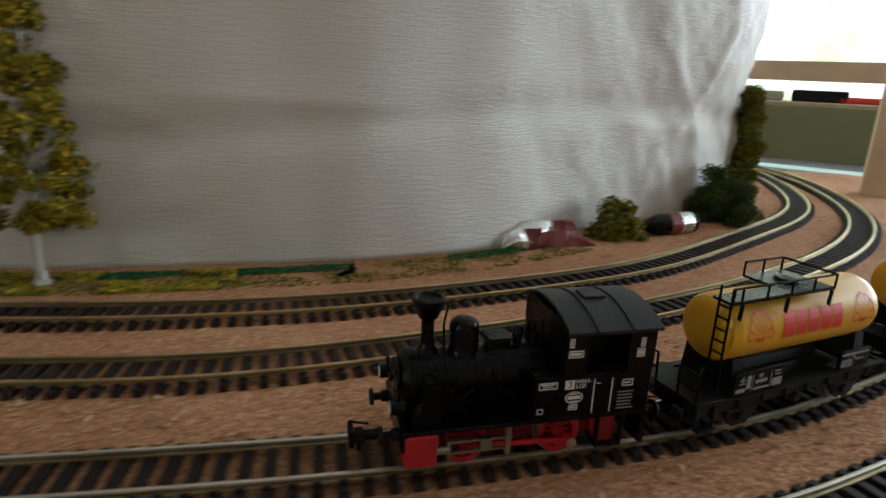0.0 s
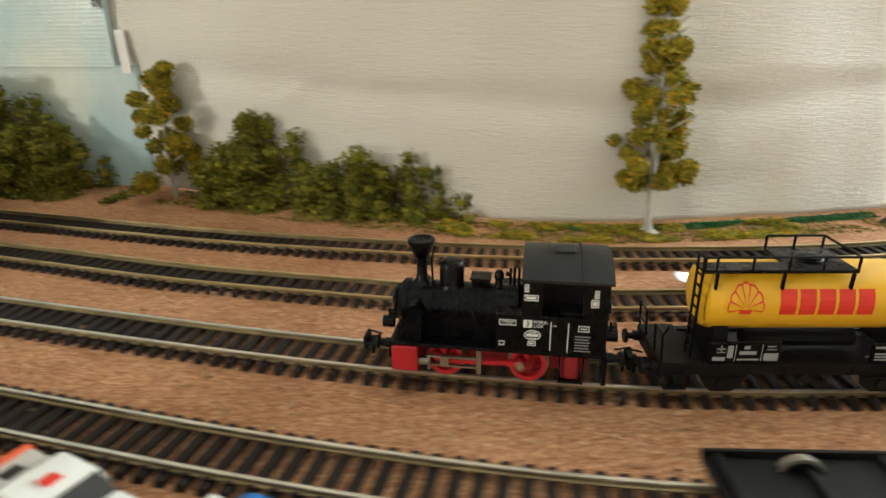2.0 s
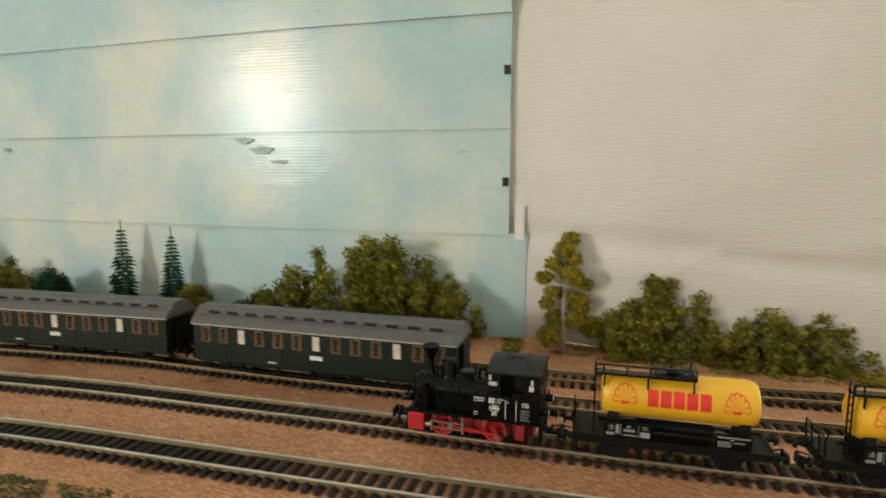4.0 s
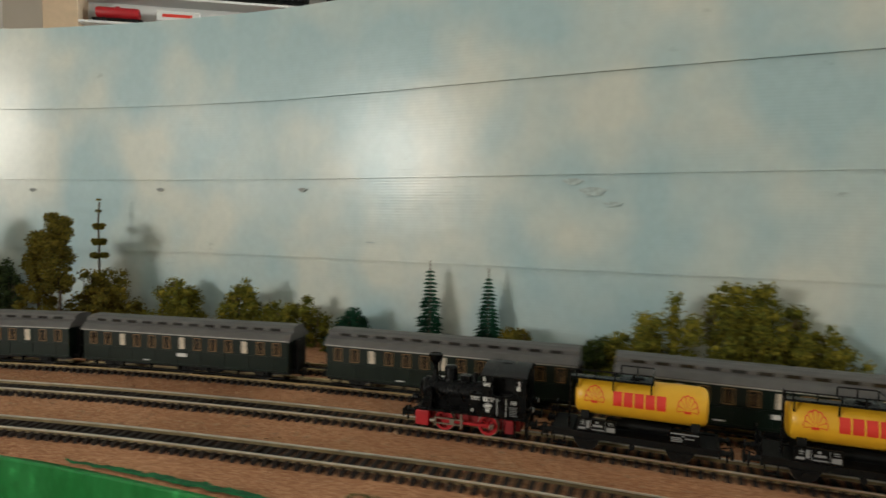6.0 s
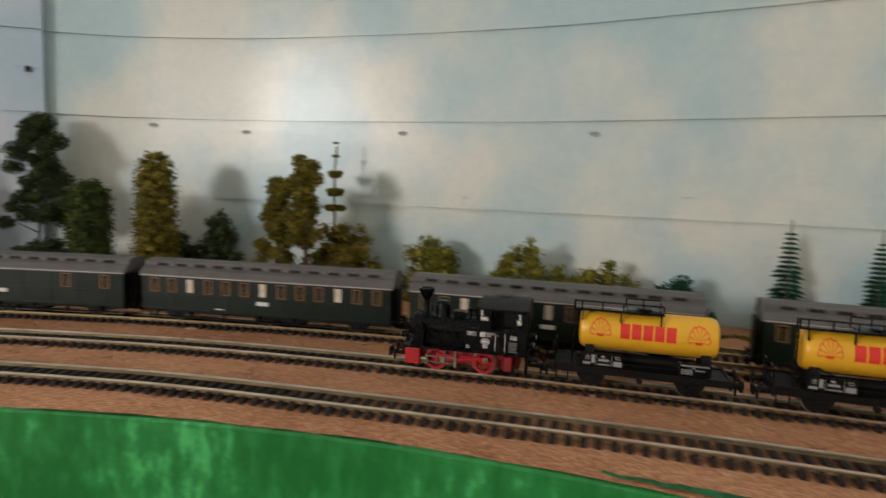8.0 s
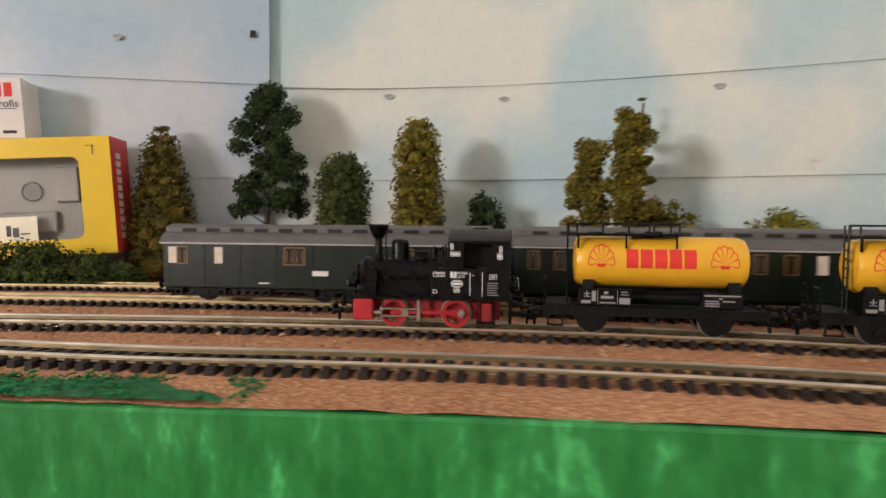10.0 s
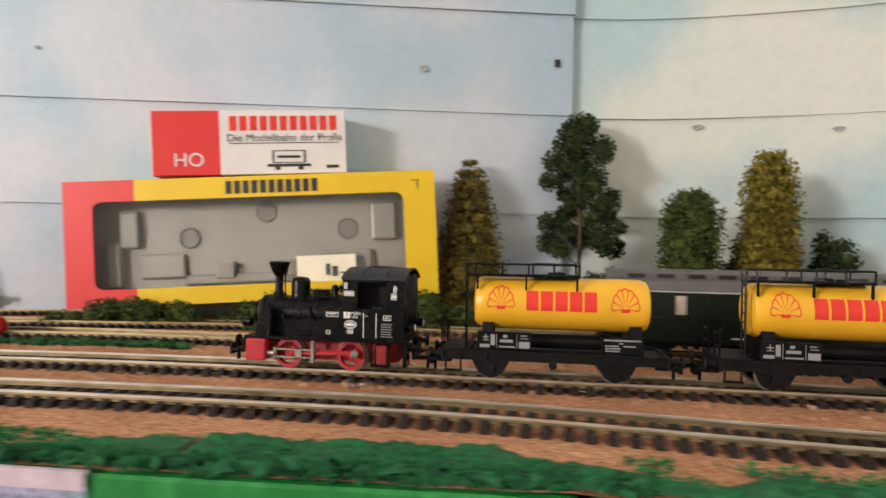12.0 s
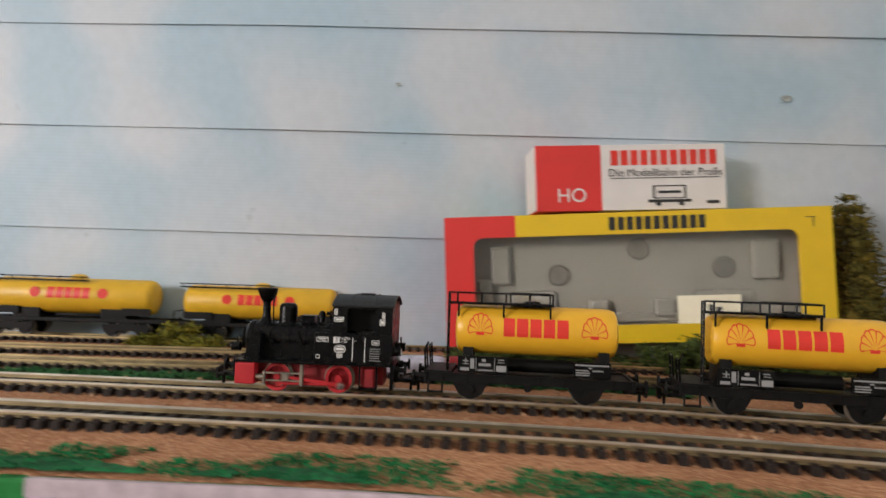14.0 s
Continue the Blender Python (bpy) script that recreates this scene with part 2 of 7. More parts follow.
M_LEAF_BROWN = leaf_material("brown_moss_flock", [(0, (0.045, 0.040, 0.008)), (0.5, (0.120, 0.098, 0.016)), (1, (0.240, 0.170, 0.026))])
M_LEAF_FIR = leaf_material("blue_green_bristle", [(0, (0.006, 0.04, 0.022)), (1, (0.015, 0.10, 0.05))])
M_GRASS_PAINT = paint("green_scatter", (0.008, 0.120, 0.036), 0.9, 0, 0.5, 260, 1.0)
M_TRUNK = paint("brown_twig", (0.10, 0.07, 0.045), 0.8, 0, 0.3, 200, 0.4)
M_TRUNK_PALE = paint("pale_grey_plastic_trunk", (0.45, 0.41, 0.36), 0.7, 0, 0.2, 200, 0.4)
M_FOIL = paint("crumpled_foil", (0.75, 0.74, 0.72), 0.22, 1.0, 0.1, 200, 0.5)
M_MAROON = paint("maroon_wrapper", (0.16, 0.025, 0.02), 0.35, 0, 0.25, 60, 0.3)
M_HANDLE = paint("milky_plastic", (0.62, 0.60, 0.72), 0.12, 0, 0.25, 160, 0.1, 0.6)
M_SMUDGE = paint("torn_board_core", (0.33, 0.35, 0.34), 0.8, 0, 0.35, 300, 0.4)
M_SCUFF = paint("scuffed_sky_paint", (0.42, 0.50, 0.50), 0.5, 0, 0.25, 400, 0.3)
M_CLEAR = glass_material("clear_plastic", (0.95, 0.96, 1.0), 0.08)
M_CARD_RED = paint("red_card", (0.70, 0.035, 0.03), 0.42, 0, 0.05, 40, 0.05)
M_CARD_YELLOW = paint("yellow_card", (0.78, 0.52, 0.01), 0.42, 0, 0.05, 40, 0.05)
M_CARD_WHITE = paint("white_card", (0.74, 0.70, 0.68), 0.45, 0, 0.04, 40, 0.05)
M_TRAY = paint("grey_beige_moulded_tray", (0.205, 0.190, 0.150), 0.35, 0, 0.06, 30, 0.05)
# darker copy of the tray plastic, with the shade of its recesses in the colour
M_TRAY_SHADE = paint("shaded_tray_recess", (0.12, 0.11, 0.085), 0.4, 0, 0.06, 30, 0.05)


# ---- mesh helpers ----
def part(name, bm, material, parent=None, label="", smooth=False):
    me = bpy.data.meshes.new(name)
    bm.normal_update()
    bm.to_mesh(me)
    bm.free()
    if smooth:
        me.polygons.foreach_set("use_smooth", [True] * len(me.polygons))
        me.set_sharp_from_angle(angle=radians(38))
    for m in material if isinstance(material, (list, tuple)) else (material,):
        me.materials.append(m)
    ob = new(name, me)
    ob.parent = parent
    if label:
        ob["label"] = label
    return ob


def shared(name, me, parent, m):
    ob = new(name, me)
    ob.parent, ob.matrix_basis = parent, m
    return ob


def thing(name, label, category, m=None, group="", kind=""):
    ob = new(name)
    ob.empty_display_size = 0.01
    if m is not None:
        ob.matrix_basis = m
    return tagged(ob, label, category, group, kind)


def box(bm, x0, x1, y0, y1, z0, z1, bevel=0.0, m=None):
    g = bmesh.ops.create_cube(bm, size=1)
    vs = g["verts"]
    bmesh.ops.transform(bm, verts=vs, matrix=Matrix.Translation(((x0 + x1) / 2, (y0 + y1) / 2, (z0 + z1) / 2)) @ Matrix.Diagonal((abs(x1 - x0), abs(y1 - y0), abs(z1 - z0), 1)))
    if bevel:
        es = {e for v in vs for e in v.link_edges}
        r = bmesh.ops.bevel(bm, geom=list(es), offset=bevel, segments=2, affect="EDGES", profile=0.5)
        vs = list({v for f in r["faces"] for v in f.verts} | {v for v in vs if v.is_valid})
    if m is not None:
        bmesh.ops.transform(bm, verts=[v for v in vs if v.is_valid], matrix=m)
    return bm


def rod(bm, a, b, r0, r1=None, seg=12):
    """A round bar from a to b."""
    a, b = Vector(a), Vector(b)
    r1 = r0 if r1 is None else r1
    d = b - a
    m = Matrix.Translation((a + b) / 2) @ d.to_track_quat("Z", "Y").to_matrix().to_4x4()
    bmesh.ops.create_cone(bm, cap_ends=True, segments=seg, radius1=r0, radius2=r1, depth=d.length, matrix=m)
    return bm


def lathe(bm, profile, m=None, seg=24, ring=False):
    """Turns a profile of (radius, height) about z; ring: the profile closes on itself and leaves the middle open."""
    rings = []
    for r, z in profile:
        rings.append([bm.verts.new((r * math.cos(2 * math.pi * k / seg), r * math.sin(2 * math.pi * k / seg), z)) for k in range(seg)])
    for p, q in zip(rings, rings[1:] + (rings[:1] if ring else [])):
        for k in range(seg):
            bm.faces.new((p[k], p[(k + 1) % seg], q[(k + 1) % seg], q[k]))
    if not ring:
        bm.faces.new(rings[0][::-1])
        bm.faces.new(rings[-1])
    if m is not None:
        bmesh.ops.transform(bm, verts=[v for ring in rings for v in ring], matrix=m)
    return bm


def prism(bm, outline, y0, y1, axis="y"):
    """An outline in x, z drawn out from y0 to y1."""
    def at(p, y):
        return (p[0], y, p[1]) if axis == "y" else (y, p[0], p[1])
    a = [bm.verts.new(at(p, y0)) for p in outline]
    b = [bm.verts.new(at(p, y1)) for p in outline]
    n = len(outline)
    bm.faces.new(a)
    bm.faces.new(b[::-1])
    for k in range(n):
        bm.faces.new((a[k], b[k], b[(k + 1) % n], a[(k + 1) % n]))
    bmesh.ops.recalc_face_normals(bm, faces=bm.faces[:])
    return bm


def bmnew():
    return bmesh.new()


def spline(points, step=0.006, smooth=50):
    """A smooth plan line, even steps, through the given places."""
    p = np.array(points, float)
    q = np.vstack([2 * p[0] - p[1], p, 2 * p[-1] - p[-2]])
    out = []
    for k in range(1, len(q) - 2):
        a, b, c, d = q[k - 1:k + 3]
        for u in np.arange(0, 1, 0.05):
            out.append(0.5 * (2 * b + (c - a) * u + (2 * a - 5 * b + 4 * c - d) * u * u + (3 * b - a - 3 * c + d) * u ** 3))
    out = np.array(out + [p[-1]])
    for again in range(2):
        run = np.r_[0, np.cumsum(np.hypot(*np.diff(out, axis=0).T))]
        s = np.arange(0, run[-1], step)
        out = np.stack([np.interp(s, run, out[:, 0]), np.interp(s, run, out[:, 1])], 1)
        if not again:
            for _ in range(smooth):
                out[1:-1] = 0.25 * out[:-2] + 0.5 * out[1:-1] + 0.25 * out[2:]
    return out


class Way:
    """A plan line that is asked for places by the length along it."""

    def __init__(self, points, smooth=50):
        self.p = spline(points, 0.006, smooth)
        self.s = np.r_[0, np.cumsum(np.hypot(*np.diff(self.p, axis=0).T))]

    def at(self, s):
        return np.array([np.interp(s, self.s, self.p[:, 0]), np.interp(s, self.s, self.p[:, 1])])

    def tangent(self, s):
        d = self.at(s + 0.004) - self.at(s - 0.004)
        return d / np.hypot(*d)

    def side(self, s, off):
        """The place off metres to the left of the way."""
        t = self.tangent(s)
        return self.at(s) + off * np.array([-t[1], t[0]])

    def near(self, x, y):
        q = np.array([x, y])
        s = float(self.s[np.hypot(*(self.p - q).T).argmin()])
        return s + float((q - self.at(s)) @ self.tangent(s))

    def by_x(self, x):
        return float(self.s[np.abs(self.p[:, 0] - x).argmin()])


# plan lines, from the loop end towards the far end
TRACK_A = Way([(1.761, 0.348), (1.576, 0.204), (1.368, 0.087), (1.312, 0.06), (1.145, 0.006), (1.005, -0.011), (0.894, -0.006), (0.806, 0.005), (0.725, 0.016), (0.616, 0.03), (0.554, 0.038), (0.39, 0.06), (0.315, 0.064), (0.148, 0.067), (0.029, 0.062), (-0.093, 0.054), (-0.23, 0.028), (-0.29, 0.01), (-0.366, -0.004), (-0.44, -0.019), (-0.573, -0.063), (-0.654, -0.095), (-0.749, -0.143), (-0.828, -0.182), (-1.075, -0.307), (-1.369, -0.468)])
TRACK_B = Way([(1.755, 0.453), (1.595, 0.29), (1.403, 0.163), (1.322, 0.117), (1.207, 0.084), (1.141, 0.071), (1.029, 0.052), (0.935, 0.051), (0.885, 0.054), (0.836, 0.059), (0.742, 0.071), (0.642, 0.086), (0.57, 0.099), (0.492, 0.109), (0.396, 0.123), (0.272, 0.133), (0.126, 0.135), (-0.007, 0.129), (-0.143, 0.115), (-0.302, 0.08), (-0.43, 0.041), (-0.51, 0.019), (-0.62, -0.018), (-0.718, -0.061), (-0.795, -0.103), (-0.894, -0.153), (-1.173, -0.307), (-1.368, -0.421)])
TRACK_C = Way([(1.558, 0.955), (1.623, 0.873), (1.64, 0.735), (1.637, 0.625), (1.598, 0.482), (1.541, 0.384), (1.46, 0.3), (1.338, 0.214), (1.187, 0.144), (1.111, 0.124), (1.067, 0.12), (0.956, 0.106), (0.903, 0.109), (0.846, 0.114), (0.786, 0.119), (0.719, 0.131), (0.646, 0.143), (0.571, 0.153), (0.439, 0.175), (0.376, 0.188), (0.225, 0.198), (0.059, 0.199), (-0.089, 0.188), (-0.225, 0.167), (-0.353, 0.138), (-0.431, 0.122), (-0.47, 0.112), (-0.588, 0.076), (-0.669, 0.05), (-0.744, 0.017), (-0.864, -0.068), (-0.965, -0.125), (-1.221, -0.27), (-1.368, -0.356)])
TRACK_D = Way([(1.528, 0.918), (1.6, 0.86), (1.615, 0.726), (1.58, 0.555), (1.528, 0.451), (1.431, 0.354), (1.336, 0.271), (1.205, 0.208), (1.129, 0.184), (1.081, 0.175), (1.032, 0.169), (0.939, 0.163), (0.873, 0.166), (0.809, 0.17), (0.734, 0.179), (0.537, 0.209), (0.36, 0.233), (0.179, 0.242), (-0.006, 0.241), (-0.192, 0.226), (-0.382, 0.2), (-0.478, 0.18), (-0.591, 0.145), (-0.656, 0.119), (-0.706, 0.092), (-0.793, 0.05), (-0.936, -0.039), (-1.022, -0.095), (-1.22, -0.223), (-1.367, -0.318)])
TRACK_E = Way([(-0.767, 0.151), (-0.846, 0.099), (-0.914, 0.055), (-0.985, 0.01), (-1.087, -0.055), (-1.218, -0.14), (-1.366, -0.244)])
WALL = Way([(0.666, 0.287), (0.538, 0.302), (0.405, 0.32), (0.26, 0.345), (0.11, 0.369), (0.012, 0.379), (-0.077, 0.383), (-0.174, 0.383), (-0.26, 0.378), (-0.361, 0.36), (-0.42, 0.343), (-0.47, 0.319), (-0.510, 0.297)], 25)
WALL_LEFT = Way([(-0.463, 0.321), (-0.578, 0.258), (-0.709, 0.185), (-0.835, 0.117), (-0.953, 0.052), (-1.156, -0.054), (-1.413, -0.198)], 20)
SHEET = Way([(0.493, 0.329), (0.644, 0.296), (0.802, 0.252), (0.916, 0.231), (0.984, 0.227), (1.044, 0.234), (1.168, 0.269), (1.255, 0.312), (1.336, 0.374), (1.421, 0.434), (1.465, 0.469), (1.506, 0.54), (1.545, 0.687), (1.566, 0.842), (1.544, 0.972)], 12)
EDGE = Way([(1.849, -0.022), (1.581, -0.243), (1.331, -0.31), (1.135, -0.229), (0.895, -0.112), (0.79, -0.076), (0.686, -0.048), (0.618, -0.034), (0.408, -0.004), (0.172, 0.025), (0.114, 0.03), (0.04, 0.032), (-0.073, 0.02), (-0.184, -0.005), (-0.278, -0.030), (-0.361, -0.052), (-0.499, -0.101), (-0.602, -0.133), (-0.689, -0.170), (-0.764, -0.213), (-1.166, -0.407), (-1.361, -0.512)])
RAIL_TOP = 0.0065


# ---- the room ----
def slab(name, x0, x1, y0, y1, z0, z1, material):
    bm = bmnew()
    box(bm, x0, x1, y0, y1, z0, z1)
    return tagged(part(name, bm, material), kind="structure")


def frame_wall(name, axis, at, thick, lo, hi, z0, z1, hole, material):
    """A wall with one window opening, hole = (lo, hi, z0, z1)."""
    bm = bmnew()
    for a, b, c, d in ((lo, hole[0], z0, z1), (hole[1], hi, z0, z1), (hole[0], hole[1], z0, hole[2]), (hole[0], hole[1], hole[3], z1)):
        if axis == "y":
            box(bm, a, b, at, at + thick, c, d)
        else:
            box(bm, at, at + thick, a, b, c, d)
    return tagged(part(name, bm, material), kind="structure")


def build_room():
    slab("floor", -2.4, 3.4, -2.2, 2.4, -0.95, -0.90, M_FLOOR)
    slab("ceiling", -2.4, 3.4, -2.2, 2.4, 1.50, 1.55, M_CEIL)
    slab("wall_west", -2.5, -2.4, -2.2, 2.4, -0.95, 1.55, M_WALL)
    frame_wall("wall_east", "x", 3.4, 0.1, -2.2, 2.4, -0.95, 1.5, (0.15, 1.95, -0.05, 0.95), M_WALL)
    frame_wall("wall_south", "y", -2.1, 0.1, -2.4, 3.4, -0.95, 1.5, (-1.72, -1.18, 0.29, 0.71), M_WALL)
    frame_wall("wall_north", "y", 2.2, 0.1, -2.4, 3.4, -0.95, 1.5, (1.35, 3.30, -0.75, 1.20), M_WALL)
    bm = bmnew()
    box(bm, 0.6, 3.9, 3.4, 3.42, -1.2, 2.0)
    tagged(part("backdrop", bm, glow_material("bright_garden", (1.0, 1.0, 0.98), 5.0)), "overexposed bright garden behind the window", "backdrop", kind="structure")


def sweep(bm, way, s0, s1, profile, step=0.012):
    """Draws a closed profile of (side, height) along a way."""
    rings = []
    for s in np.linspace(s0, s1, max(2, int(abs(s1 - s0) / step) + 2)):
        c, t = way.at(s), way.tangent(s)
        n = np.array([-t[1], t[0]])
        rings.append([bm.verts.new((*(c + n * o), z)) for o, z in profile])
    k = len(profile)
    for a, b in zip(rings, rings[1:]):
        for i in range(k):
            bm.faces.new((a[i], a[(i + 1) % k], b[(i + 1) % k], b[i]))
    bm.faces.new(rings[0])
    bm.faces.new(rings[-1][::-1])
    bmesh.ops.recalc_face_normals(bm, faces=bm.faces[:])
    return bm


def build_board():
    """The baseboard with its cork bed, one sheet from the front edge to well behind the backdrop."""
    bm = bmnew()
    edge = [EDGE.at(s) for s in np.arange(0, EDGE.s[-1], 0.012)]
    rows = []
    for p in edge:
        x = p[0]
        far = 0.75
        ys = np.r_[np.linspace(p[1], p[1] + 0.06, 14)[:-1], np.linspace(p[1] + 0.06, far, 26)]
        row = []
        for k, y in enumerate(ys):
            z = 0.0006 * noise.noise((x * 18, y * 18, 0)) + 0.0005 * noise.noise((x * 70, y * 70, 3)) + 0.0017
            if k < 3:
                z -= 0.0010 * (3 - k) / 3 * (1 + noise.noise((x * 60, 0, k)))
            row.append(bm.verts.new((x, y, z)))
        rows.append(row)
    for a, b in zip(rows, rows[1:]):
        for i in range(len(a) - 1):
            bm.faces.new((a[i], b[i], b[i + 1], a[i + 1]))
    bmesh.ops.recalc_face_normals(bm, faces=bm.faces[:])
    if bm.faces[:][0].normal.z < 0:
        bmesh.ops.reverse_faces(bm, faces=bm.faces[:])
    tagged(part("ground", bm, M_GROUND, smooth=True), "tan granulated cork bed on the layout board", "ground", kind="structure")
    bm = bmnew()
    sweep(bm, EDGE, 0.02, EDGE.s[-1] - 0.02, [(-0.004, -0.006), (-0.004, -0.03), (-0.70, -0.03), (-0.70, -0.006)], 0.03)
    tagged(part("baseboard", bm, M_BOARD), "chipboard baseboard under the cork bed", "board", kind="structure")


def build_fascia():
    """Painted boards and the printed paper strip along the front edge."""
    def strip(s0, s1, profile, material, name, label, category):
        bm = bmnew()
        sweep(bm, EDGE, s0, s1, profile, 0.02)
        return tagged(part(name, bm, material), label, category, kind="structure")
    a, b, c, d = EDGE.by_x(0.70), EDGE.by_x(-0.372), EDGE.by_x(-0.492), EDGE.by_x(-0.748)
    prof = [(-0.0008, 0.0004), (0.0020, 0.0003), (0.0028, -0.0006), (0.0028, -0.16), (-0.0008, -0.16)]
    for s0, s1 in ((a, b), (b + 0.005, EDGE.s[-1] - 0.02)):
        strip(s0, s1, prof, M_GREEN, "edge_board", "green brush-painted board along the layout edge", "edge board")
    strip(c, d, [(0.0030, -0.003), (0.0038, -0.003), (0.0038, -0.15), (0.0030, -0.15)], M_STONE, "stone_paper_strip", "printed stone wall paper fixed to the layout edge", "paper strip")
    strip(c, d, [(0.0029, 0.0014), (0.0046, 0.0014), (0.0046, -0.0034), (0.0040, -0.0036), (0.0040, 0.0004), (0.0029, 0.0006)], M_CAP, "paper_cap", "printed pale coping strip on the stone paper", "paper strip")


def build_backdrop():
    """Rows of sky-painted boards standing on edge, and the draped sheet."""
    levels = [(0.002, 0.0935), (0.092, 0.1790), (0.1775, 0.2655), (0.264, 0.362)]
    grow = [1.0, 1.0, 1.07, 1.08]
    for way, material, offs, s_end in ((WALL, M_PLANK, 0.0, WALL.s[-1] - 0.006), (WALL_LEFT, M_PLANK_LEFT, 0.0075, WALL_LEFT.s[-1] - 0.01)):
        for k, (z0, z1) in enumerate(levels):
            bm = bmnew()
            s0 = 0.0 if k == 0 else 0.015
            if way is WALL_LEFT:
                s0 = (0.010, 0.006, 0.004, 0.003)[k]
            o = offs + 0.0022 * k
            rings = []
            for s in np.arange(s0, s_end, 0.02):
                c, t = way.at(s), way.tangent(s)
                n = np.array([-t[1], t[0]])
                lift = 0.0
                if way is WALL:
                    lift = max(0.0, c[0] - 0.1) / 0.63
                a = z0 + lift * (0, 0.0, 0.004, 0.010)[k]
                b = z1 + lift * (0.0, 0.004, 0.010, 0.014)[k]
                w = 0.0012 * noise.noise((s * 5, k * 3.1, 0))
                rings.append([bm.verts.new((*(c + n * (o + w)), a)), bm.verts.new((*(c + n * (o + w)), b)), bm.verts.new((*(c + n * (o + w - 0.005)), b)), bm.verts.new((*(c + n * (o + w - 0.005)), a))])
            for p, q in zip(rings, rings[1:]):
                for i in range(4):
                    bm.faces.new((p[i], p[(i + 1) % 4], q[(i + 1) % 4], q[i]))
            bm.faces.new(rings[0])
            bm.faces.new(rings[-1][::-1])
            bmesh.ops.recalc_face_normals(bm, faces=bm.faces[:])
            ob = part("backdrop_board", bm, material, smooth=True)
            tagged(ob, "blue and cream sky-painted laminate backdrop board standing on edge", "backdrop board", "sky backdrop boards")
    # slots, torn spots and a loose strip on the boards
    def spot(way, x, z, w, h, material, name, label, off):
        s = way.by_x(x)
        c, t = way.side(s, off), way.tangent(s)
        bm = bmnew()
        ring = [bm.verts.new((w / 2 * math.cos(a) * (1 + 0.25 * math.sin(3 * a)), 0, h / 2 * math.sin(a))) for a in np.linspace(0, 2 * math.pi, 15)[:-1]] if name == "torn_spot" else [bm.verts.new(p) for p in ((-w / 2, 0, -h / 2), (w / 2, 0, -h / 2), (w / 2, 0, h / 2), (-w / 2, 0, h / 2))]
        bm.faces.new(ring)
        g = bmesh.ops.extrude_face_region(bm, geom=bm.faces[:])
        bmesh.ops.translate(bm, verts=[v for v in g["geom"] if isinstance(v, bmesh.types.BMVert)], vec=(0, 0.0006, 0))
        bmesh.ops.recalc_face_normals(bm, faces=bm.faces[:])
        ob = part(name, bm, material)
        ob.matrix_basis = pose(c[0], c[1], z, 0, 0, math.degrees(math.atan2(t[1], t[0])))
        tagged(ob, label, "mark", "marks on the sky boards")
    for x, z in ((0.648, 0.137), (0.648, 0.228)):
        spot(WALL, x, z, 0.0055, 0.0075, M_PANE_DARK, "slot", "small dark slot cut in the sky board", 0.0052)
    spot(WALL_LEFT, -0.477, 0.222, 0.005, 0.006, M_PANE_DARK, "slot", "small dark slot cut in the sky board", 0.0130)
    for x, z in ((0.113, 0.166), (-0.075, 0.166), (-0.259, 0.165), (-0.361, 0.170)):
        spot(WALL, x, z, 0.009, 0.0045, M_SMUDGE, "torn_spot", "small grey torn spot in the sky board", 0.0034)
    for x, z, w, h in ((0.403, 0.173, 0.018, 0.006), (0.419, 0.164, 0.022, 0.008), (0.438, 0.153, 0.016, 0.004), (0.226, 0.222, 0.010, 0.004), (0.238, 0.215, 0.014, 0.005), (0.610, 0.162, 0.009, 0.003), (-0.300, 0.194, 0.004, 0.002), (0.197, 0.111, 0.012, 0.0014)):
        spot(WALL, x, z, w, h, M_SCUFF, "torn_spot", "faint grey scuff on the sky board", 0.0032)
    spot(WALL_LEFT, -0.854, 0.217, 0.004, 0.003, M_SMUDGE, "torn_spot", "small grey torn spot in the sky board", 0.0130)
    spot(WALL_LEFT, -0.577, 0.213, 0.008, 0.005, M_SMUDGE, "torn_spot", "small grey torn spot in the sky board", 0.0130)
    spot(WALL, 0.662, 0.103, 0.008, 0.030, M_CARD_WHITE, "loose_strip", "short cream strip at the boards' end", 0.0010)
    # sheet
    bm = bmnew()
    rows = []
    ss = np.arange(0, SHEET.s[-1], 0.0045)
    zs = np.r_[np.linspace(0.003, 0.24, 76), np.linspace(0.247, 0.50, 34)]
    creases = [((0.900, 0.082), (0.955, 0.076), 0.0026), ((0.950, 0.064), (0.992, 0.085), 0.0036), ((0.930, 0.145), (0.990, 0.090), 0.0030), ((0.990, 0.086), (1.025, 0.165), 0.0036), ((0.934, 0.005), (0.952, 0.064), 0.0022), ((0.972, 0.0), (0.958, 0.062), 0.0024), ((0.992, 0.085), (1.004, 0.020), 0.0026), ((0.860, 0.215), (0.935, 0.150), 0.0020), ((1.02, 0.16), (0.985, 0.235), 0.0034), ((0.298, 0.069), (0.330, 0.088), 0.0022), ((0.330, 0.088), (0.420, 0.086), 0.0020), ((0.600, 0.095), (0.745, 0.090), 0.0018)]
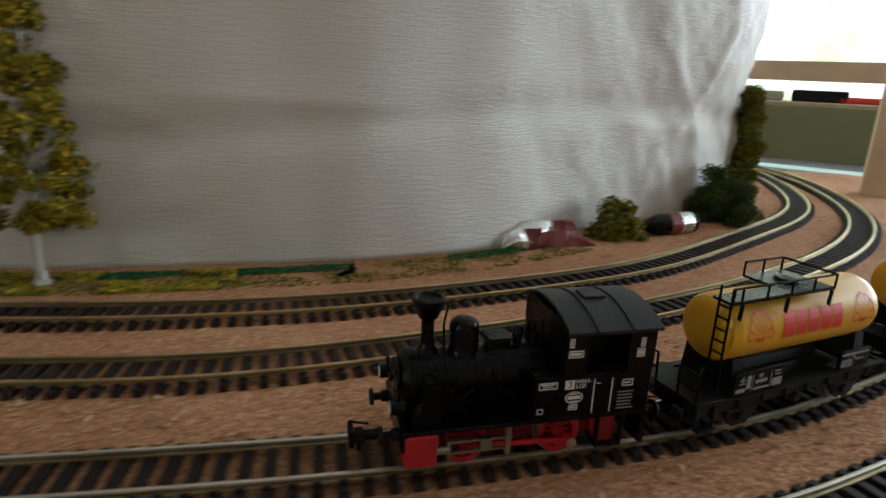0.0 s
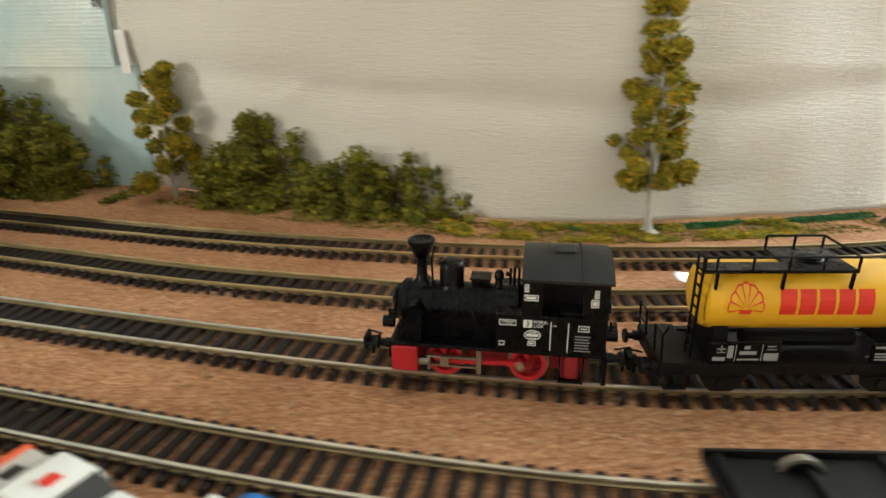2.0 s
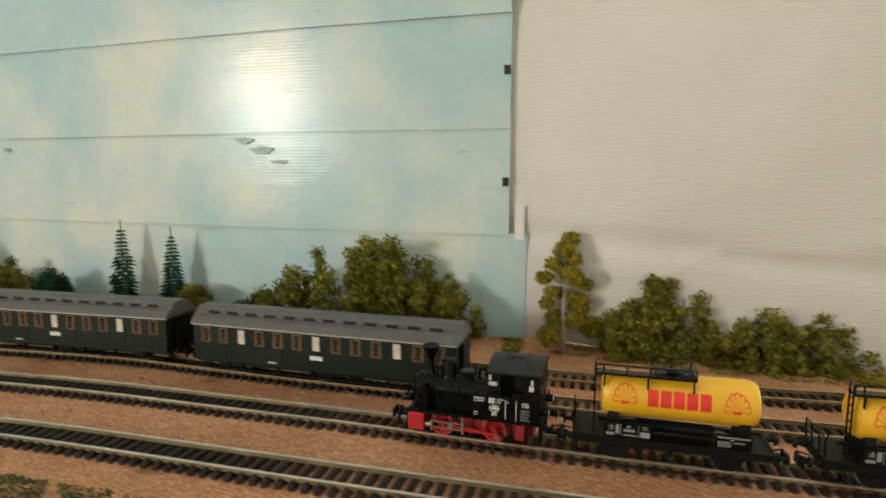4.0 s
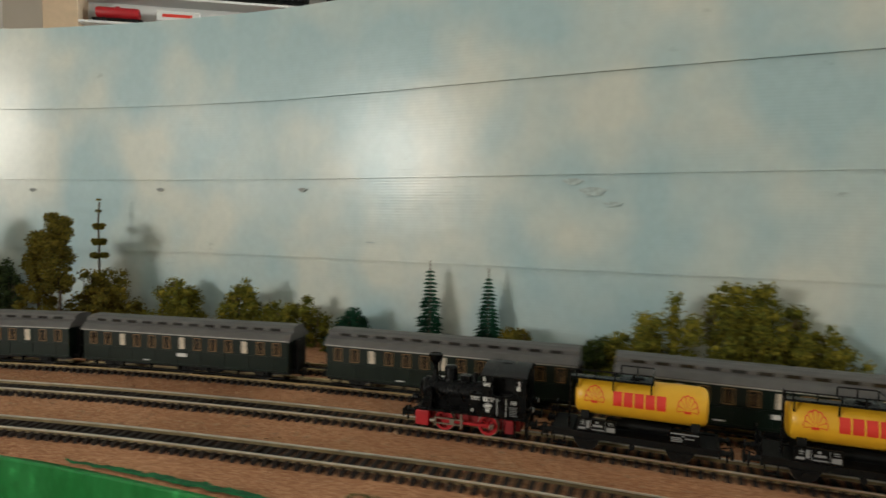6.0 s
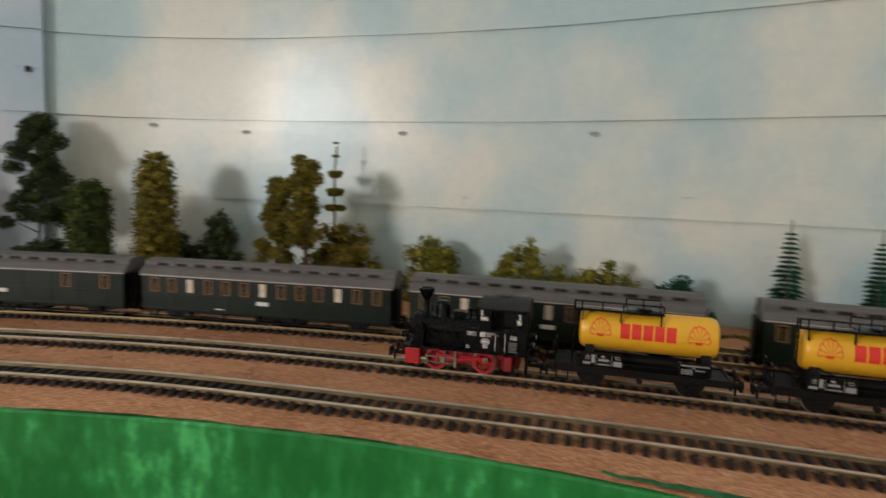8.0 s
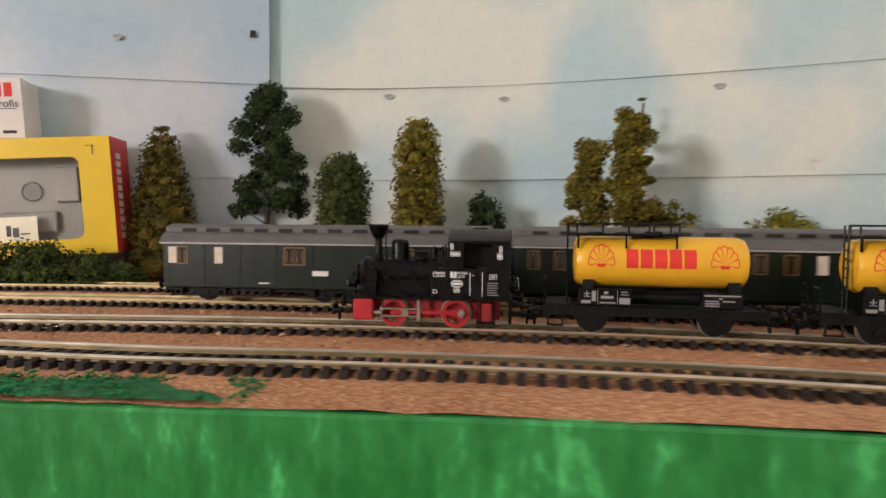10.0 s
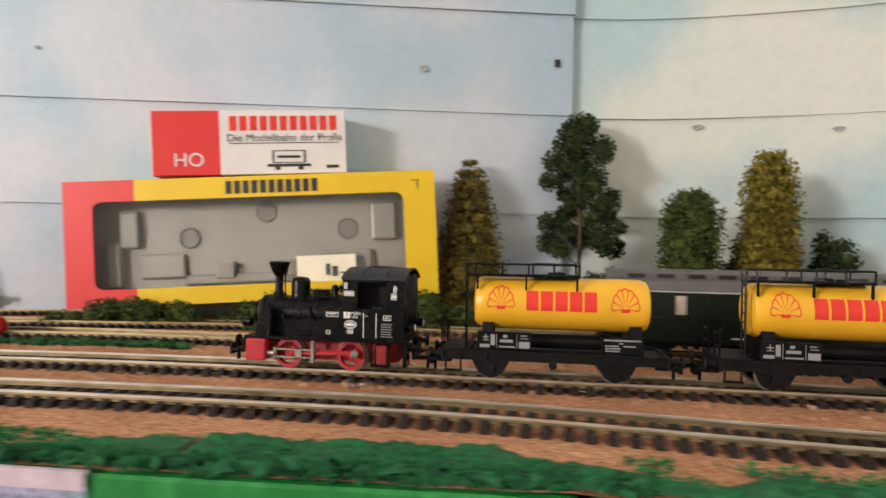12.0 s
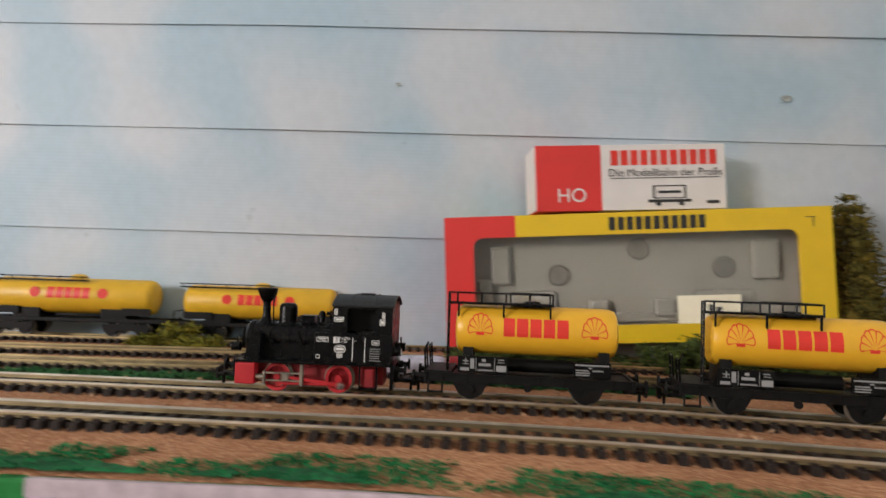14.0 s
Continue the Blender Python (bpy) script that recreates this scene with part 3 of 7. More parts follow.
    for s in ss:
        row = []
        x = SHEET.at(s)[0]
        u = min(1, max(0, (s - 0.72) / 0.25))
        for z in zs:
            out = 0.0
            out += 0.003 * math.exp(-((z - 0.082 - 0.010 * math.sin(s * 9)) / 0.011) ** 2)
            out += 0.005 * noise.noise((s * 6, z * 7, 0)) + 0.0022 * noise.noise((s * 22, z * 9, 5))
            out += u * (0.006 * noise.noise((s * 11, z * 4, 9)) + 0.0040 * noise.noise((s * 19 + z * 13, z * 15, 2)) - 0.0034 * abs(noise.noise((s * 24 - z * 18, z * 22, 4))) + 0.0012 * noise.noise((s * 80 + z * 40, z * 60, 4)))
            for (p0, q0), (p1, q1), amount in creases:
                k = max(0.0, min(1.0, ((s - p0) * (p1 - p0) + (z - q0) * (q1 - q0)) / ((p1 - p0) ** 2 + (q1 - q0) ** 2)))
                far = math.hypot(s - p0 - k * (p1 - p0), z - q0 - k * (q1 - q0))
                if far < 0.03:
                    out -= amount * math.exp(-far / 0.0055) * (0.35 + 0.65 * math.sin(math.pi * min(1, k * 0.9 + 0.05)))
            out -= 0.012 * u * z
            p = SHEET.side(s, out)
            lean = 0.02 * u * z
            row.append(bm.verts.new((p[0] + lean, p[1], z)))
        rows.append(row)
    for a, b in zip(rows, rows[1:]):
        for i in range(len(zs) - 1):
            bm.faces.new((a[i], b[i], b[i + 1], a[i + 1]))
    bmesh.ops.recalc_face_normals(bm, faces=bm.faces[:])
    ob = part("backdrop_sheet", bm, M_SHEET, smooth=True)
    mod = ob.modifiers.new("thickness", "SOLIDIFY")
    mod.thickness = 0.0015
    tagged(ob, "creased off-white fabric sheet hung behind the tracks", "sheet")


# ---- vehicles ----
def on_way(way, s, half, z=RAIL_TOP, flip=False):
    """A pose on the track: x forward along the way, both axles on the line."""
    a, b = way.at(s + half), way.at(s - half)
    c, d = (a + b) / 2, a - b
    return pose(c[0], c[1], z, 0, 0, math.degrees(math.atan2(d[1], d[0])) + (180 if flip else 0))


def text_mesh(name, words, size, m, material, parent, label="", align="CENTER"):
    cu = bpy.data.curves.new(name, "FONT")
    cu.body, cu.size, cu.align_x, cu.align_y, cu.extrude = words, size, align, "CENTER", 0.00006
    tmp = bpy.data.objects.new(name, cu)
    scene.collection.objects.link(tmp)
    dg = bpy.context.evaluated_depsgraph_get()
    me = bpy.data.meshes.new_from_object(tmp.evaluated_get(dg))
    bpy.data.objects.remove(tmp)
    me.materials.clear()
    me.materials.append(material)
    ob = new(name, me)
    ob.parent, ob.matrix_basis = parent, m
    if label:
        ob["label"] = label
    return ob


def side_face(x, y, z):
    """The pose of writing on the side that faces the near edge (local +y), read towards -x."""
    return Matrix(((-1, 0, 0, x), (0, 0, 1, y), (0, 1, 0, z), (0, 0, 0, 1)))


def bars(bm, x, y, z, w, h, rows, gap=0.5, seed=1):
    """Plain bars of writing on a side face."""
    rnd = random.Random(seed)
    for k in range(rows):
        zz = z + h / 2 - (k + 0.5) * h / rows
        left = x + w / 2
        right = x - w / 2 + rnd.random() * w * 0.25
        box(bm, right, left, y, y + 0.00012, zz - h / rows * gap / 2, zz + h / rows * gap / 2)


def wheel(name, x, y, r, parent, material, spokes=0, tyre=M_METAL, width=0.0022):
    """A wheel on a level axle along y; returns its object, turning about its own y."""
    bm = bmnew()
    turn = Matrix.Rotation(radians(-90), 4, "X")
    if spokes:
        lathe(bm, [(r * 0.74, -width / 2), (r * 0.98, -width / 2), (r * 0.98, width / 2), (r * 0.74, width / 2)], turn, 28, True)
    else:
        lathe(bm, [(r * 0.25, -width / 2), (r * 0.95, -width / 2), (r * 0.95, width * 0.4), (r * 0.72, width * 0.2), (r * 0.3, width * 0.3), (r * 0.25, width * 0.7)], turn, 24)
    ob = part(name, bm, material, parent, smooth=True)
    ob.matrix_basis = pose(x, y, 0)
    bm = bmnew()
    side = 1 if y > 0 else -1
    lathe(bm, [(r * 0.96, -width * 0.5), (r, -width * 0.5), (r, width * 0.5), (r * 0.96, width * 0.5)], turn, 28, True)
    lathe(bm, [(r * 0.9, -side * width * 0.5), (r * 1.1, -side * width * 0.5 - side * 0.0001), (r * 1.1, -side * width * 0.85), (r * 0.9, -side * width * 0.85)] if side > 0 else [(r * 0.9, width * 0.85), (r * 1.1, width * 0.85), (r * 1.1, width * 0.5), (r * 0.9, width * 0.5)], turn, 28, True)
    bmesh.ops.recalc_face_normals(bm, faces=bm.faces[:])
    part("tyre", bm, tyre, ob, smooth=True)
    if spokes:
        bm = bmnew()
        lathe(bm, [(0.0, -width / 2), (r * 0.24, -width / 2), (r * 0.24, width * 0.75), (0.0, width * 0.75)], turn, 14)
        part("hub", bm, material, ob, smooth=True)
        for k in range(spokes):
            a = 2 * math.pi * k / spokes
            bm = bmnew()
            rod(bm, (0.2 * r * math.cos(a), 0, 0.2 * r * math.sin(a)), (0.8 * r * math.cos(a), 0, 0.8 * r * math.sin(a)), r * 0.055, seg=6)
            part("spoke", bm, material, ob)
        bm = bmnew()
        box(bm, -0.1 * r, 0.1 * r, -width * 0.4, width * 0.4, -0.75 * r, -0.25 * r)
        part("counterweight", bm, material, ob)
    return ob


def coupler(parent, x, sign):
    bm = bmnew()
    box(bm, x, x + sign * 0.006, -0.0016, 0.0016, 0.0045, 0.0062, 0.0003)
    box(bm, x + sign * 0.0055, x + sign * 0.0098, -0.0032, 0.0032, 0.0050, 0.0063, 0.0004)
    box(bm, x + sign * 0.0085, x + sign * 0.0100, -0.0032, 0.0032, 0.0035, 0.0085, 0.0004)
    box(bm, x + sign * 0.0065, x + sign * 0.0076, -0.0010, 0.0010, 0.0010, 0.0050, 0.0003)
    rod(bm, (x + sign * 0.004, -0.002, 0.0075), (x + sign * 0.0095, -0.002, 0.0088), 0.0004, seg=6)
    part("coupler", bm, M_BLACK_DULL, parent)


def buffers(parent, x, sign, z, y=0.0098, material=None):
    for side in (1, -1):
        bm = bmnew()
        rod(bm, (x, side * y, z), (x + sign * 0.0045, side * y, z), 0.0011, seg=10)
        rod(bm, (x, side * y, z), (x + sign * 0.002, side * y, z), 0.0017, seg=10)
        rod(bm, (x + sign * 0.0045, side * y, z), (x + sign * 0.0054, side * y, z), 0.0026, 0.0023, seg=16)
        part("buffer", bm, material or M_BLACK_DULL, parent, smooth=True)


def locomotive():
    """A small black two-axle tank engine; x = 0 is the face of its red front box, z = 0 the rail top."""
    top = thing("steam_locomotive", "small black two-axle model tank engine with red wheels and funnel chimney", "model locomotive")
    # boiler
    bm = bmnew()
    lay = Matrix.Translation((0, 0, 0.0225)) @ Matrix.Rotation(radians(-90), 4, "Y")
    lathe(bm, [(0.003, 0.0005), (0.0062, 0.0008), (0.0075, 0.0022), (0.0078, 0.0025), (0.0078, 0.0042), (0.0074, 0.0044), (0.0074, 0.0125), (0.0077, 0.0126), (0.0077, 0.0132), (0.0074, 0.0133), (0.0074, 0.0215), (0.0077, 0.0216), (0.0077, 0.0222), (0.0074, 0.0223), (0.0074, 0.0290), (0.0077, 0.0291), (0.0077, 0.0297), (0.0074, 0.0298), (0.0074, 0.042)], lay, 32)
    box(bm, -0.040, -0.004, -0.0072, 0.0072, 0.0135, 0.0225)
    boiler = part("boiler", bm, M_BLACK, top, smooth=True)
    bm = bmnew()
    for a in (0.0002,):
        lathe(bm, [(0.0055, 0.0), (0.0055, 0.0007), (0.0030, 0.0012), (0.0012, 0.0013), (0.0012, 0.0022)], Matrix.Translation((0.0000, 0, 0.0225)) @ Matrix.Rotation(radians(90), 4, "Y"), 24)
    part("smokebox_door", bm, M_BLACK, boiler, smooth=True)
    # chimney, dome, fittings
    bm = bmnew()
    lathe(bm, [(0.0036, 0.0), (0.0030, 0.0008), (0.0021, 0.0022), (0.0018, 0.004), (0.0018, 0.0094), (0.0028, 0.0104), (0.0045, 0.0144), (0.0047, 0.0150), (0.0047, 0.0158), (0.0038, 0.0160), (0.0030, 0.0152), (0.0012, 0.0150)], Matrix.Translation((-0.0085, 0, 0.0292)), 28)
    part("chimney", bm, M_BLACK, top, smooth=True)
    bm = bmnew()
    rod(bm, (-0.0128, 0.0025, 0.0295), (-0.0124, 0.0025, 0.0385), 0.00035, seg=6)
    rod(bm, (-0.0124, 0.0025, 0.0385), (-0.0136, 0.0020, 0.0435), 0.00035, seg=6)
    part("steam_pipe", bm, M_BLACK, top)
    bm = bmnew()
    lathe(bm, [(0.0050, 0.0), (0.0044, 0.001), (0.0042, 0.002), (0.0042, 0.0078), (0.0039, 0.0090), (0.0030, 0.0098), (0.0012, 0.0101)], Matrix.Translation((-0.0190, 0, 0.0285)), 28)
    part("steam_dome", bm, M_BLACK, top, smooth=True)
    bm = bmnew()
    box(bm, -0.0322, -0.0260, -0.0030, 0.0030, 0.0290, 0.0326, 0.0004)
    box(bm, -0.0327, -0.0255, -0.0034, 0.0034, 0.0326, 0.0332, 0.0002)
    part("sand_box", bm, M_BLACK, top)
    bm = bmnew()
    lathe(bm, [(0.0018, 0.0), (0.0014, 0.001), (0.0012, 0.003), (0.0017, 0.0034), (0.0017, 0.0050), (0.0010, 0.0062), (0.0003, 0.0064)], Matrix.Translation((-0.0352, 0, 0.0290)), 16)
    part("safety_valve", bm, M_BLACK, top, smooth=True)
    bm = bmnew()
    for dx, h in ((0.0, 0.0375), (0.0016, 0.0365), (0.0030, 0.0355)):
        rod(bm, (-0.0420 + dx, 0.0015 - dx, 0.029), (-0.0420 + dx, 0.0015 - dx, h), 0.0005, seg=8)
    rod(bm, (-0.0395, 0.0005, 0.0340), (-0.0375, 0.0005, 0.0344), 0.0005, 0.0009, seg=8)
    part("whistle", bm, M_BLACK, top)
    bm = bmnew()
    rod(bm, (-0.0235, 0.0052, 0.0303), (-0.041, 0.0052, 0.0303), 0.0003, seg=6)
    part("handrail", bm, M_BLACK, top)
    bm = bmnew()
    rod(bm, (-0.026, 0.0072, 0.0262), (-0.0278, 0.0086, 0.0205), 0.00035, seg=6)
    rod(bm, (-0.0205, 0.0082, 0.0215), (-0.0170, 0.0086, 0.0195), 0.00035, seg=6)
    rod(bm, (-0.0145, 0.0078, 0.0220), (-0.0145, 0.0096, 0.0220), 0.0009, seg=10)
    part("pipework", bm, M_BLACK, top)
    # sloped front cheeks
    for side in (1, -1):
        bm = bmnew()
        prism(bm, [(-0.0030, 0.0135), (-0.0100, 0.0135), (-0.0105, 0.0245), (-0.0085, 0.0268), (-0.0062, 0.0262)], side * 0.0075, side * 0.0125)
        part("front_cheek", bm, M_BLACK, top)
    # running board and frame
    bm = bmnew()
    box(bm, -0.0715, -0.0005, -0.0142, 0.0142, 0.0128, 0.0138, 0.0002)
    part("running_board", bm, M_BLACK, top)
    bm = bmnew()
    box(bm, -0.066, -0.006, -0.0062, 0.0062, 0.0036, 0.0128)
    part("main_frame", bm, M_DARK_RED, top)
    for side in (1, -1):
        bm = bmnew()
        box(bm, -0.0090, 0.0, side * 0.0085, side * 0.0145, 0.0035, 0.0127, 0.0006)
        part("cylinder_block", bm, M_RED, top)
        bm = bmnew()
        rod(bm, (-0.0090, side * 0.0120, 0.0065), (-0.0125, side * 0.0120, 0.0065), 0.0013, seg=12)
        box(bm, -0.0310, -0.0120, side * 0.0112, side * 0.0122, 0.0080, 0.0087)
        box(bm, -0.0300, -0.0120, side * 0.0112, side * 0.0122, 0.0048, 0.0054)
        box(bm, -0.0305, -0.0290, side * 0.0110, side * 0.0126, 0.0030, 0.0125, 0.0002)
        box(bm, -0.0132, -0.0120, side * 0.0110, side * 0.0126, 0.0035, 0.0090, 0.0002)
        part("slide_bar", bm, M_METAL, top)
        bm = bmnew()
        box(bm, -0.0715, -0.0700, side * 0.006, side * 0.0135, 0.0030, 0.0128)
        box(bm, -0.0640, -0.0560, side * 0.0085, side * 0.0135, 0.0028, 0.0036, 0.0002)
        box(bm, -0.0642, -0.0636, side * 0.0120, side * 0.0135, 0.0028, 0.0128)
        box(bm, -0.0566, -0.0560, side * 0.0120, side * 0.0135, 0.0028, 0.0128)
        part("step", bm, M_BLACK, top)
        bm = bmnew()
        box(bm, -0.0630, -0.0570, side * 0.0070, side * 0.0118, 0.0028, 0.0115, 0.0010)
        part("ash_pan", bm, M_DARK_RED, top)
    # side tanks and cab
    for side in (1, -1):
        bm = bmnew()
        box(bm, -0.0705, -0.0355, side * 0.0085, side * 0.0143, 0.0138, 0.0266, 0.0003)
        part("side_tank", bm, M_BLACK, top)
    bm = bmnew()
    y = 0.0145
    for side in (1, -1):
        for x0, x1, z0, z1 in ((-0.0500, -0.0435, 0.0266, 0.0395), (-0.0705, -0.0625, 0.0266, 0.0395), (-0.0625, -0.0500, 0.0375, 0.0395)):
            bs = bmnew()
            box(bs, x0, x1, side * (y - 0.001), side * y, z0, z1)
            part("cab_side", bs, M_BLACK, top)
    box(bm, -0.0445, -0.0435, -y + 0.001, y - 0.001, 0.0138, 0.0405)
    cab = part("cab_front", bm, M_BLACK, top)
    bm = bmnew()
    box(bm, -0.0705, -0.0697, -y + 0.001, y - 0.001, 0.0138, 0.0405)
    part("cab_back", bm, M_BLACK, top)
    bm = bmnew()
    arc = [(-0.0158 + 0.0316 * k / 12, 0.0393 + 0.0042 * math.sin(math.pi * k / 12) ** 0.8) for k in range(13)]
    outline = arc + [(p, z - 0.0008) for p, z in arc[::-1]]
    prism(bm, outline, -0.0714, -0.0433, axis="x")
    cab_roof = part("cab_roof", bm, M_ROOF, top, smooth=True)
    for xx in (-0.0520, -0.0625):
        bm = bmnew()
        prism(bm, [(p, z + 0.0004) for p, z in arc] + [(p, z - 0.0002) for p, z in arc[::-1]], xx, xx + 0.0006, axis="x")
        part("roof_rib", bm, M_ROOF, cab_roof, smooth=True)
    bm = bmnew()
    box(bm, -0.0600, -0.0535, -0.0030, 0.0030, 0.0432, 0.0441, 0.0003)
    part("roof_hatch", bm, M_ROOF, cab_roof)
    bm = bmnew()
    box(bm, -0.0690, -0.0560, -0.0125, 0.0125, 0.0150, 0.0275)
    box(bm, -0.0680, -0.0455, -0.0105, 0.0060, 0.0140, 0.0392)
    part("coal_bunker", bm, M_BLACK_DULL, top)
    # lamps
    for x, sgn in ((0.0005, 1), (-0.0715, -1)):
        for side in (1, -1):
            bm = bmnew()
            rod(bm, (x - sgn * 0.001, side * 0.0098, 0.0192), (x + sgn * 0.0028, side * 0.0098, 0.0192), 0.0020, seg=16)
            rod(bm, (x + sgn * 0.0005, side * 0.0098, 0.0205), (x + sgn * 0.0005, side * 0.0098, 0.0238), 0.0005, seg=6)
            lamp = part("headlamp", bm, M_BLACK, top, smooth=True)
            bm = bmnew()
            rod(bm, (x + sgn * 0.0028, side * 0.0098, 0.0192), (x + sgn * 0.0031, side * 0.0098, 0.0192), 0.0014, seg=12)
            part("lens", bm, M_PRINT_WHITE, lamp, "small pale lamp lens")
    bm = bmnew()
    box(bm, -0.0012, 0.0008, -0.0142, 0.0142, 0.0080, 0.0140, 0.0003)
    part("buffer_beam", bm, M_BLACK, top)
    buffers(top, 0.0008, 1, 0.0112)
    buffers(top, -0.0715, -1, 0.0112)
    coupler(top, 0.0035, 1)
    coupler(top, -0.0715, -1)
    # wheels and rods
    wheels = []
    for x in (-0.0178, -0.0462):
        for side in (1, -1):
            w = wheel("driving_wheel", x, side * 0.0084, 0.0064, top, M_RED, 10)
            w.matrix_basis = pose(x, side * 0.0084, 0.0064)
            wheels.append(w)
    bm = bmnew()
    box(bm, -0.0284 / 2, 0.0284 / 2, 0.0100, 0.0107, -0.0006, 0.0006, 0.0002)
    for e in (-1, 1):
        rod(bm, (e * 0.0142, 0.0098, 0), (e * 0.0142, 0.0110, 0), 0.0014, seg=12)
    rods = [part("coupling_rod", bm, M_RED, top, "red coupling rod with grey bosses")]
    bm = bmnew()
    prism(bm, [(0.0, -0.0007), (0.0260, -0.0005), (0.0260, 0.0006), (0.0, 0.0010)], 0.0112, 0.0119)
    rod(bm, (0.0, 0.0105, 0), (0.0, 0.0128, 0), 0.0017, seg=14)
    main = part("main_rod", bm, M_RED, top, "red connecting rod with steel crank pin")
    bm = bmnew()
    rod(bm, (0, 0.0119, 0), (0, 0.0132, 0), 0.0016, seg=16)
    part("crank_pin", bm, M_STEEL, main, "bright steel crank pin", smooth=True)
    bm = bmnew()
    box(bm, -0.0016, 0.0016, 0.0105, 0.0126, -0.0018, 0.0020, 0.0003)
    cross = part("crosshead", bm, M_METAL, top)
    # markings on the near side
    def mark(name, rects, y=0.0144):
        bm = bmnew()
        for x0, x1, z0, z1 in rects:
            box(bm, x0, x1, y, y + 0.00012, z0, z1)
        return part(name, bm, M_PRINT_WHITE, top, "white printed marking")
    yy = 0.01455
    def outline(x, z, w, h, t=0.00025):
        return [(x - w / 2, x + w / 2, z + h / 2 - t, z + h / 2), (x - w / 2, x + w / 2, z - h / 2, z - h / 2 + t), (x - w / 2, x - w / 2 + t, z - h / 2, z + h / 2), (x + w / 2 - t, x + w / 2, z - h / 2, z + h / 2)]
    mark("marking", outline(-0.0392, 0.0240, 0.0054, 0.0020) + [(-0.0412, -0.0372, 0.0242, 0.0245), (-0.0407, -0.0377, 0.0236, 0.0238)])
    mark("marking", outline(-0.0374, 0.0166, 0.0018, 0.0016))
    mark("marking", [(-0.0470, -0.0442, 0.0226, 0.0252)])
    text_mesh("lettering", "3", 0.0026, side_face(-0.0456, 0.0146, 0.0239), M_PRINT_BLACK, top)
    text_mesh("lettering", "WERK-", 0.0016, side_face(-0.0472, 0.0145, 0.0246), M_PRINT_WHITE, top, align="LEFT")
    text_mesh("lettering", "LOK", 0.0016, side_face(-0.0475, 0.0145, 0.0232), M_PRINT_WHITE, top, align="LEFT")
    bm = bmnew()
    ring = [(0.0027 * math.cos(a), 0.0018 * math.sin(a)) for a in np.linspace(0, 2 * math.pi, 25)[:-1]]
    for k in range(24):
        p, q = ring[k], ring[(k + 1) % 24]
        vs = [bm.verts.new((-0.0472 + s * u, 0.01445, 0.0200 + s * v)) for s, (u, v) in ((1, p), (1, q), (0.86, q), (0.86, p))]
        bm.faces.new(vs)
    box(bm, -0.0491, -0.0453, 0.0144, 0.01452, 0.0195, 0.0205)
    box(bm, -0.0484, -0.0460, 0.0144, 0.01452, 0.0209, 0.0212)
    box(bm, -0.0484, -0.0460, 0.0144, 0.01452, 0.0187, 0.0190)
    bmesh.ops.recalc_face_normals(bm, faces=bm.faces[:])
    part("maker_plate", bm, M_PRINT_WHITE, top, "oval white printed plate")
    mark("marking", outline(-0.0471, 0.0171, 0.0026, 0.0016) + [(-0.0480, -0.0462, 0.0169, 0.0173)])
    mark("marking", [(-0.0531, -0.0528, 0.0148, 0.0250), (-0.0586, -0.0583, 0.0148, 0.0250), (-0.0548, -0.0536, 0.0236, 0.0238)])
    mark("marking", outline(-0.0632, 0.0232, 0.0034, 0.0020) + [(-0.0642, -0.0622, 0.0230, 0.0234)])
    bm = bmnew()
    bars(bm, -0.0632, 0.01440, 0.0180, 0.0052, 0.0060, 6, 0.30, 3)
    part("marking", bm, M_PRINT_GREY, top)
    mark("marking", outline(-0.0464, 0.0328, 0.0044, 0.0020, 0.0003) + [(-0.0480, -0.0448, 0.0324, 0.0332)], yy)
    mark("marking", outline(-0.0449, 0.0360, 0.0014, 0.0026, 0.0003) + [(-0.0451, -0.0447, 0.0352, 0.0368)], yy)
    mark("marking", outline(-0.0664, 0.0350, 0.0014, 0.0026, 0.0003) + outline(-0.0660, 0.0320, 0.0024, 0.0026, 0.0003) + [(-0.0666, -0.0662, 0.0342, 0.0358), (-0.0667, -0.0653, 0.0313, 0.0327)], yy)
    return top, wheels, rods[0], main, cross


